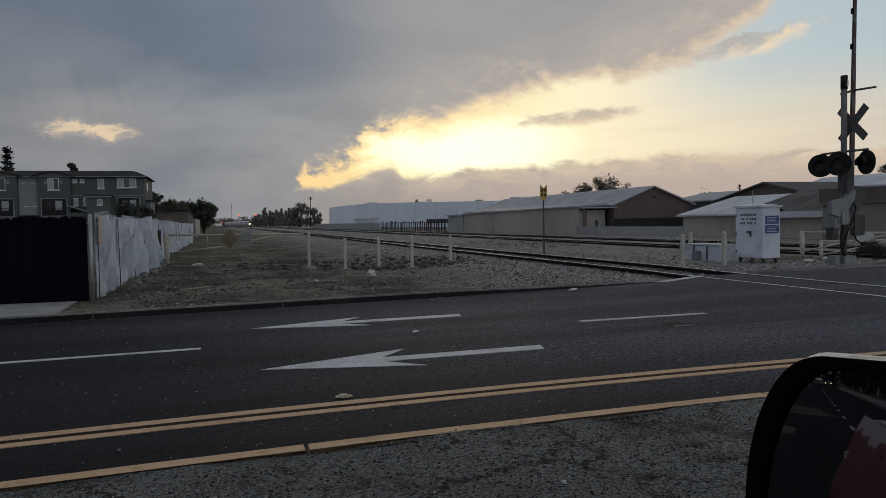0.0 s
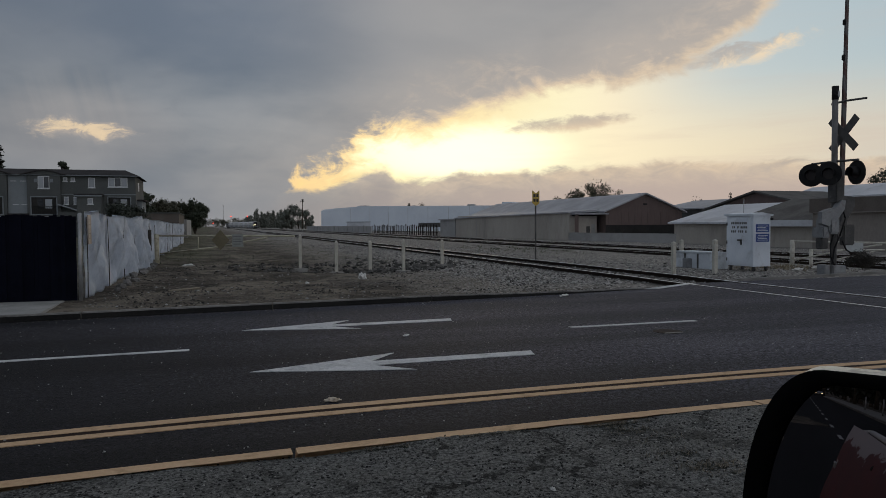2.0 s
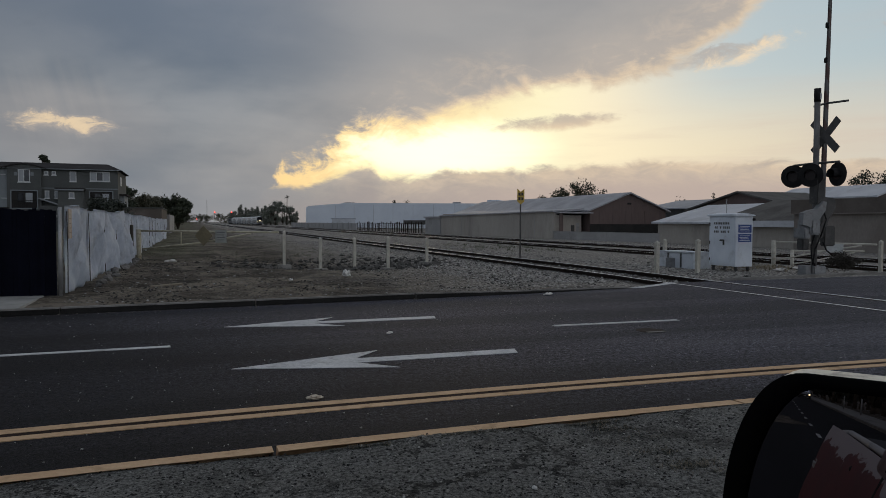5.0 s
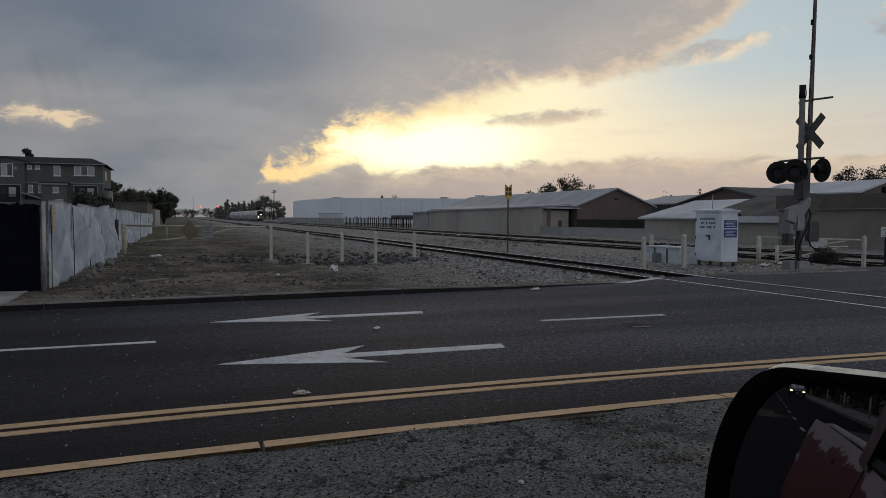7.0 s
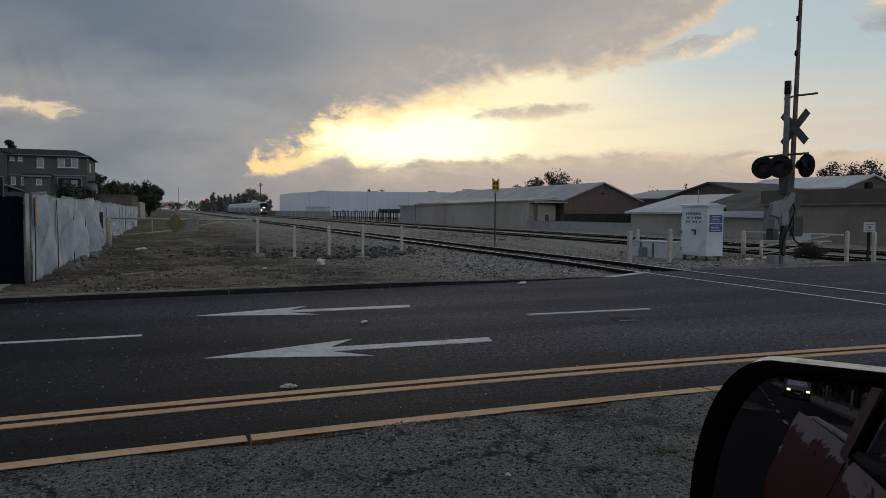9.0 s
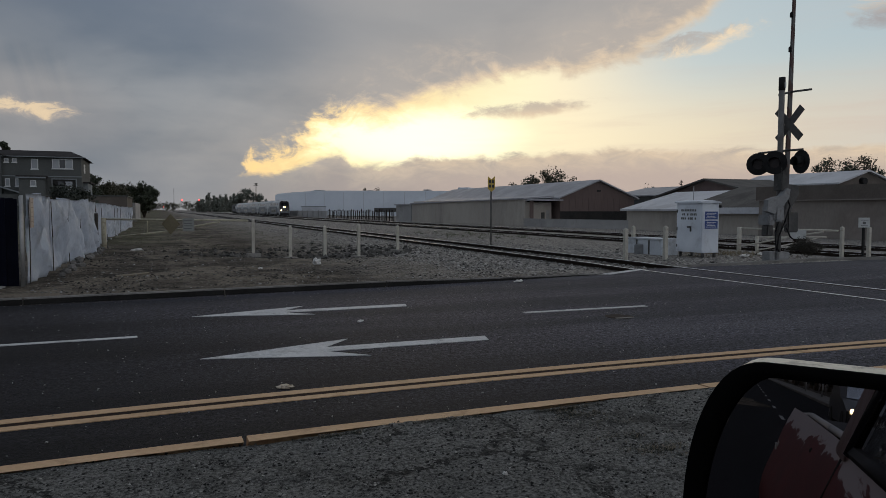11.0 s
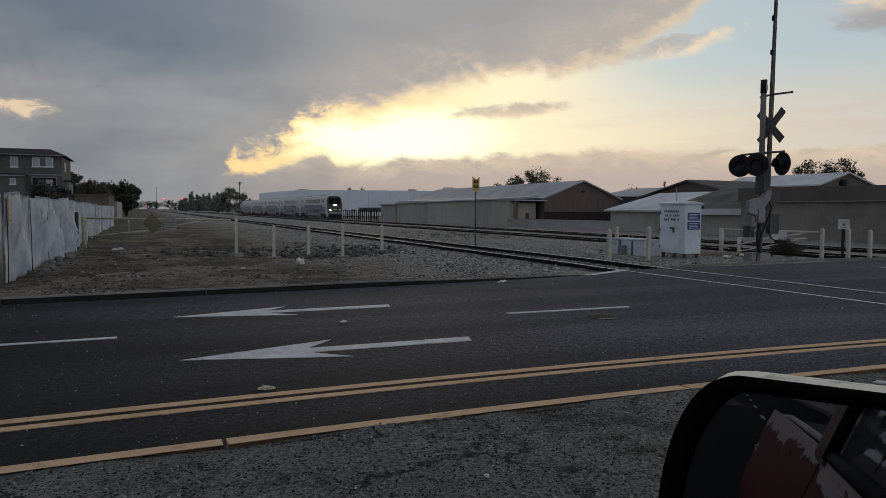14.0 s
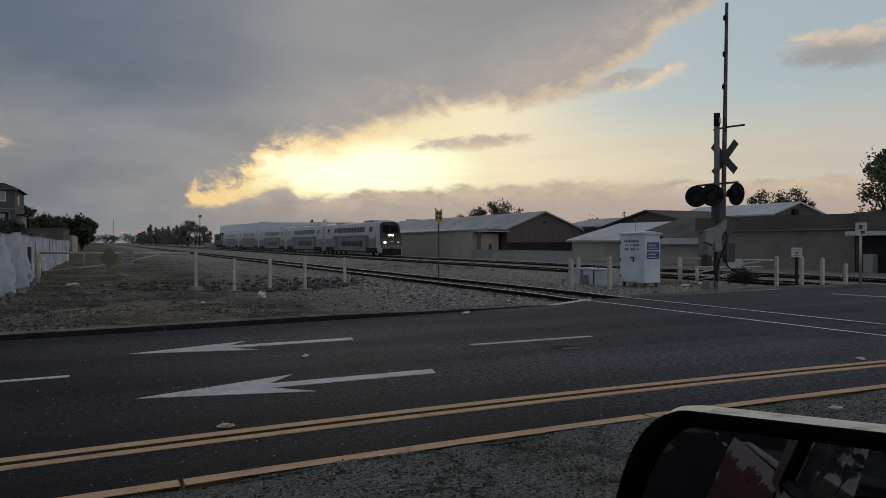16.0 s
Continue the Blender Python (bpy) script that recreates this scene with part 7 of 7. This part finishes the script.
# ---- litter, stones and small growth ----
PAPER = mat("crumpled_pale_litter", (0.52, 0.51, 0.49), (0.68, 0.67, 0.65), 20.0, 0.8, 60.0)
PAPER_TAN = mat("crumpled_tan_litter", (0.45, 0.38, 0.30), (0.58, 0.51, 0.42), 20.0, 0.8, 60.0)


def litter(x, y, z, w, d, h, label, seed, material=None):
    rnd = random.Random(seed)
    bm = bmesh.new()
    bmesh.ops.create_icosphere(bm, subdivisions=3, radius=0.5)
    for v in bm.verts:
        k = 1 + 0.55 * noise.noise(v.co * 3.0 + Vector((seed, 0, 0))) + 0.35 * noise.noise(v.co * 8 + Vector((0, seed, 0)))
        v.co = Vector((v.co.x * w * k, v.co.y * d * k, max(0.0, v.co.z + 0.3) * h * k))
    ob = part("litter", bm, material or PAPER)
    ob.matrix_basis = pose(x, y, z, 0, 0, rnd.uniform(0, 360))
    tagged(ob, label, "litter", "litter by the road")


litter(2.43, 9.45, 0.003, 0.13, 0.05, 0.03, "crumpled pale wrapper lying on the asphalt", 1)
litter(0.915, 6.18, 0.003, 0.12, 0.07, 0.04, "crumpled tan wrapper beside the yellow line", 2, PAPER_TAN)
litter(3.72, 18.7, 0.08, 0.30, 0.20, 0.18, "white plastic bag lying on the dirt", 3)
litter(2.2, 18.0, 0.06, 0.14, 0.1, 0.05, "scrap of white paper on the dirt", 4)
litter(6.9, 13.5, 0.003, 0.35, 0.14, 0.05, "pale flattened scrap in the gutter", 5)
litter(1.67, 3.57, 0.072, 0.035, 0.02, 0.02, "white bottle cap on the median", 6)
litter(5.6, 4.2, 0.085, 0.10, 0.05, 0.03, "flattened white cup on the median", 7)
litter(8.68, 6.09, 0.003, 0.13, 0.07, 0.03, "pale scrap near the yellow line", 8)
litter(-0.8, 27.0, 0.08, 0.4, 0.2, 0.1, "white scrap near the gate", 9)
litter(17.3, 18.0, 0.02, 0.4, 0.25, 0.1, "pale scraps beside the cabinet", 10)
litter(18.6, 18.6, 0.02, 0.25, 0.2, 0.08, "pale scraps beside the cabinet", 11)


def scatter(name, label, spots, size, material, seed):
    """Many small stones joined in one mesh; spots yields (x, y, z)."""
    rnd = random.Random(seed)
    verts, faces = [], []
    base = [Vector(p) for p in ((1, 0, 0), (-1, 0, 0), (0, 1, 0), (0, -1, 0), (0, 0, 1), (0, 0, -1))]
    tri = ((0, 2, 4), (2, 1, 4), (1, 3, 4), (3, 0, 4), (2, 0, 5), (1, 2, 5), (3, 1, 5), (0, 3, 5))
    for x, y, z in spots:
        s = size * (0.35 + rnd.random() ** 3 * 1.6)
        r = Euler((rnd.random() * 6, rnd.random() * 6, rnd.random() * 6)).to_matrix()
        k = len(verts)
        for b in base:
            v = r @ (b * s * rnd.uniform(0.6, 1.3))
            verts.append((x + v.x, y + v.y, z + v.z * 0.7))
        faces += [(a + k, b + k, c + k) for a, b, c in tri]
    me = bpy.data.meshes.new(name)
    me.from_pydata(verts, [], faces)
    me.materials.append(material)
    tagged(new(name, me), label, "stones", kind="stuff")


def island_stone(name, c1, c2):
    m = leaf_mat(name, c1, c2)
    m.node_tree.nodes["Principled BSDF"].inputs["Roughness"].default_value = 0.9
    return m


BALLAST = island_stone("mixed_grey_ballast", (0.022, 0.021, 0.020), (0.42, 0.405, 0.38))
DARK_GRIT = island_stone("dark_tar_grit", (0.004, 0.004, 0.004), (0.022, 0.021, 0.019))
PEBBLE = island_stone("brown_grey_pebbles", (0.03, 0.027, 0.023), (0.20, 0.18, 0.155))
# rubble darkened along with the pit's painted shade
RUBBLE = island_stone("pit_shade_rubble", (0.012, 0.011, 0.010), (0.12, 0.115, 0.105))
GRIT = island_stone("mixed_grit", (0.012, 0.012, 0.012), (0.44, 0.43, 0.40))
CHIP = island_stone("pale_road_chips", (0.06, 0.06, 0.06), (0.40, 0.40, 0.39))


def stones():
    rnd = random.Random(12)
    spots = []
    while len(spots) < 20000:
        x, y = rnd.uniform(6.5, 15.0), 15.5 + 38 * rnd.random() ** 1.6
        if x > 9.6 and y < 16.4:
            continue
        spots.append((x, y, ground_height(x, y)))
    scatter("ballast", "loose grey ballast stones beside the rails", spots, 0.031, BALLAST, 1)
    spots = []
    while len(spots) < 2600:
        x, y = rnd.gauss(4.8, 1.5), rnd.gauss(24.6, 1.3)
        spots.append((x, y, ground_height(x, y) + 0.01))
    scatter("pit_rubble", "dark rubble lying in the shallow pit", spots, 0.075, RUBBLE, 2)
    spots = [(x, y, ground_height(x, y)) for x, y in ((rnd.uniform(-2.2, 9), 13.9 + 14 * rnd.random() ** 1.4) for _ in range(9000))]
    scatter("dirt_pebbles", "small pebbles strewn over the dirt", spots, 0.018, PEBBLE, 3)
    spots = []
    while len(spots) < 4200:
        x, y = rnd.uniform(-2.2, 9.2), 13.7 + 17 * rnd.random() ** 1.2
        if noise.noise((x * 0.55, y * 0.4, 21)) + 0.6 * noise.noise((x * 1.7, y * 1.3, 5)) > 0.12:
            spots.append((x, y, ground_height(x, y)))
    scatter("dirt_clods", "dark damp clods and dead weed crumbs on the dirt", spots, 0.021, DARK_GRIT, 23)
    spots = [(x, y, ground_height(x, y) + 0.004) for x, y in ((rnd.uniform(-2.2, 9), 13.8 + 13 * rnd.random() ** 1.3) for _ in range(1300))]
    scatter("pale_scraps", "pale stone flakes and paper crumbs on the dirt", spots, 0.020, CHIP, 24)
    spots = []
    for _ in range(26000):
        x, y = rnd.uniform(-1.5, 8.5), rnd.uniform(3.0, 4.70)
        spots.append((x, y + sweep(x), 0.072 - 0.008 * sstep(y, 4.4, 4.75) + noise.noise((x * 0.9, y * 0.9, 1)) * 0.025 + noise.noise((x * 5, y * 5, 2)) * 0.012))
    scatter("median_grit", "loose dark grit on the median", spots[:15000], 0.0068, DARK_GRIT, 4)
    scatter("median_chips", "grey and pale stone chips on the median", spots[15000:], 0.006, GRIT, 14)
    spots = [(rnd.uniform(-3, 16), rnd.uniform(4.95, 13.4), 0.003) for _ in range(3600)]
    scatter("road_chips", "tiny pale chips scattered over the asphalt", spots, 0.0062, CHIP, 5)
    spots = [(x, kerb_y(x) - 0.02 - 0.25 * rnd.random() ** 2, 0.004) for x in (rnd.uniform(-3, 9.5) for _ in range(700))]
    scatter("gutter_grit", "grit and leaf crumbs along the kerb", spots, 0.009, PEBBLE, 6)
    spots = []
    for _ in range(1500):
        x, y = rnd.uniform(12.9, 24), rnd.uniform(16.3, 26)
        spots.append((x, y, ground_height(x, y)))
    scatter("corner_gravel", "gravel round the cabinet and signal", spots, 0.04, BALLAST, 7)


stones()


def tufts(name, label, spots, size, material, seed, blades=9):
    rnd = random.Random(seed)
    verts, faces = [], []
    for x, y, z in spots:
        for _ in range(blades):
            an = rnd.random() * 6.28
            d = Vector((math.cos(an), math.sin(an), 0))
            w = Vector((-d.y, d.x, 0)) * size * 0.06
            h = size * rnd.uniform(0.5, 1.3)
            p = Vector((x + rnd.gauss(0, size * 0.5), y + rnd.gauss(0, size * 0.5), z - 0.01))
            k = len(verts)
            verts += [p - w, p + w, p + d * h * 0.6 + Vector((0, 0, h * rnd.uniform(0.2, 0.9)))]
            faces.append((k, k + 1, k + 2))
    me = bpy.data.meshes.new(name)
    me.from_pydata(verts, [], faces)
    me.materials.append(material)
    tagged(new(name, me), label, "grass", kind="stuff")


def growth():
    rnd = random.Random(8)
    dry = leaf_mat("dry_grass_blades", (0.09, 0.075, 0.045), (0.26, 0.21, 0.13))
    twig = leaf_mat("dead_weed_stems", (0.05, 0.04, 0.028), (0.30, 0.25, 0.18))
    green = leaf_mat("weed_blades", (0.035, 0.045, 0.02), (0.08, 0.085, 0.04))
    spots = [(x, y, ground_height(x, y)) for x, y in ((rnd.uniform(-2.0, 6.5), 27 + 45 * rnd.random() ** 1.5) for _ in range(900))]
    tufts("dry_grass", "thin dry grass and weeds on the dirt track", spots, 0.11, green, 1)
    spots = []
    for cx, cy, n in ((2.65, 4.62, 80), (2.70, 4.42, 50), (2.72, 4.2, 25), (2.68, 3.85, 25), (2.66, 3.6, 70), (2.74, 3.52, 40), (1.0, 4.66, 40), (1.7, 4.64, 30)):
        for _ in range(n):
            x, y = cx + rnd.gauss(0, 0.12), min(4.60, cy + rnd.gauss(0, 0.05)) + sweep(cx)
            spots.append((x, y, 0.078 + noise.noise((x * 0.9, y * 0.9, 1)) * 0.025))
    tufts("median_litter", "dark rotted leaf litter on the median", [(x, y, z + 0.003) for x, y, z in spots] * 4, 0.017, NEEDLE, 12, 8)
    tufts("median_weeds", "dry weeds and debris along the median kerb", [(x, y, z + 0.012) for x, y, z in spots], 0.028, twig, 2, 4)
    spots = [(x, kerb_y(x) + 0.2 + 0.15 * rnd.random(), 0.075) for x in (rnd.uniform(-2.6, 8) for _ in range(300))]
    tufts("kerb_weeds", "dry stubble behind the kerb", spots, 0.05, dry, 3, 6)
    spots = [(x, y, ground_height(x, y)) for x, y in ((rnd.gauss(18.2, 0.9), rnd.gauss(19.6, 0.7)) for _ in range(160))]
    tufts("corner_weeds", "dry weeds beside the crossing signal", spots, 0.16, dry, 4)
    spots = [(x, y, ground_height(x, y)) for x, y in ((rnd.gauss(17, 2.2), rnd.gauss(39, 4)) for _ in range(160))]
    tufts("track_weeds", "low weeds between the tracks", spots, 0.2, green, 5)
    bm = bmesh.new()
    tube(bm, (0, 0, 0), (0.64, 0.4, 0.02), 0.024, 0.02, 8)
    ob = part("wooden_batten", bm, mat("weathered_batten", (0.2, 0.17, 0.13), (0.32, 0.28, 0.22), 5.0, 0.9, 30.0))
    ob.matrix_basis = pose(-0.93, 16.7, 0.095)
    tagged(ob, "weathered wooden batten lying on the dirt", "plank")
    bm = bmesh.new()
    tube(bm, (0, 0, -0.02), (0, 0, 0.006), 0.15, 0.15, 28)
    cov = part("manhole_cover", bm, RAIL_SIDE)
    cov.matrix_basis = pose(5.95, 8.62, 0.0)
    tagged(cov, "small dark iron cover sunk in the asphalt", "manhole cover")
    part("worn_edge", boxed(-0.16, 0.12, -0.19, -0.12, 0.004, 0.009), KERB, cov, "pale worn edge")
    rim = bmesh.new()
    tube(rim, (0, 0, -0.02), (0, 0, 0.004), 0.19, 0.20, 28)
    part("rim", rim, RAIL_SIDE, cov)


growth()


# ---- what moves ----
def motions():
    rows = {k: [] for k in range(6)}
    for t in [i * 0.5 for i in range(33)]:
        left = 16.0 - t
        front = 86.4 + 23.5 * left + 0.40 * left * left
        for k in range(6):
            y = front + k * 25.95
            x0, x1 = 33.85 + bend(y), 33.85 + bend(y + 22)
            rows[k].append((t, pose(x0, y, -0.36, 0, 0, -math.degrees(math.atan2(x1 - x0, 22)))))
    for k, ob in enumerate((CAB, *COACHES, LOCO)):
        walk(ob, rows[k])
    walk(ONCOMING, [(t, pose(x, -2.9, 0.0)) for t, x in ((0, -222), (2, -190), (3.5, -163), (5.5, -127), (7.5, -90), (9, -64), (11, -24), (13, 20), (16, 85))])


motions()
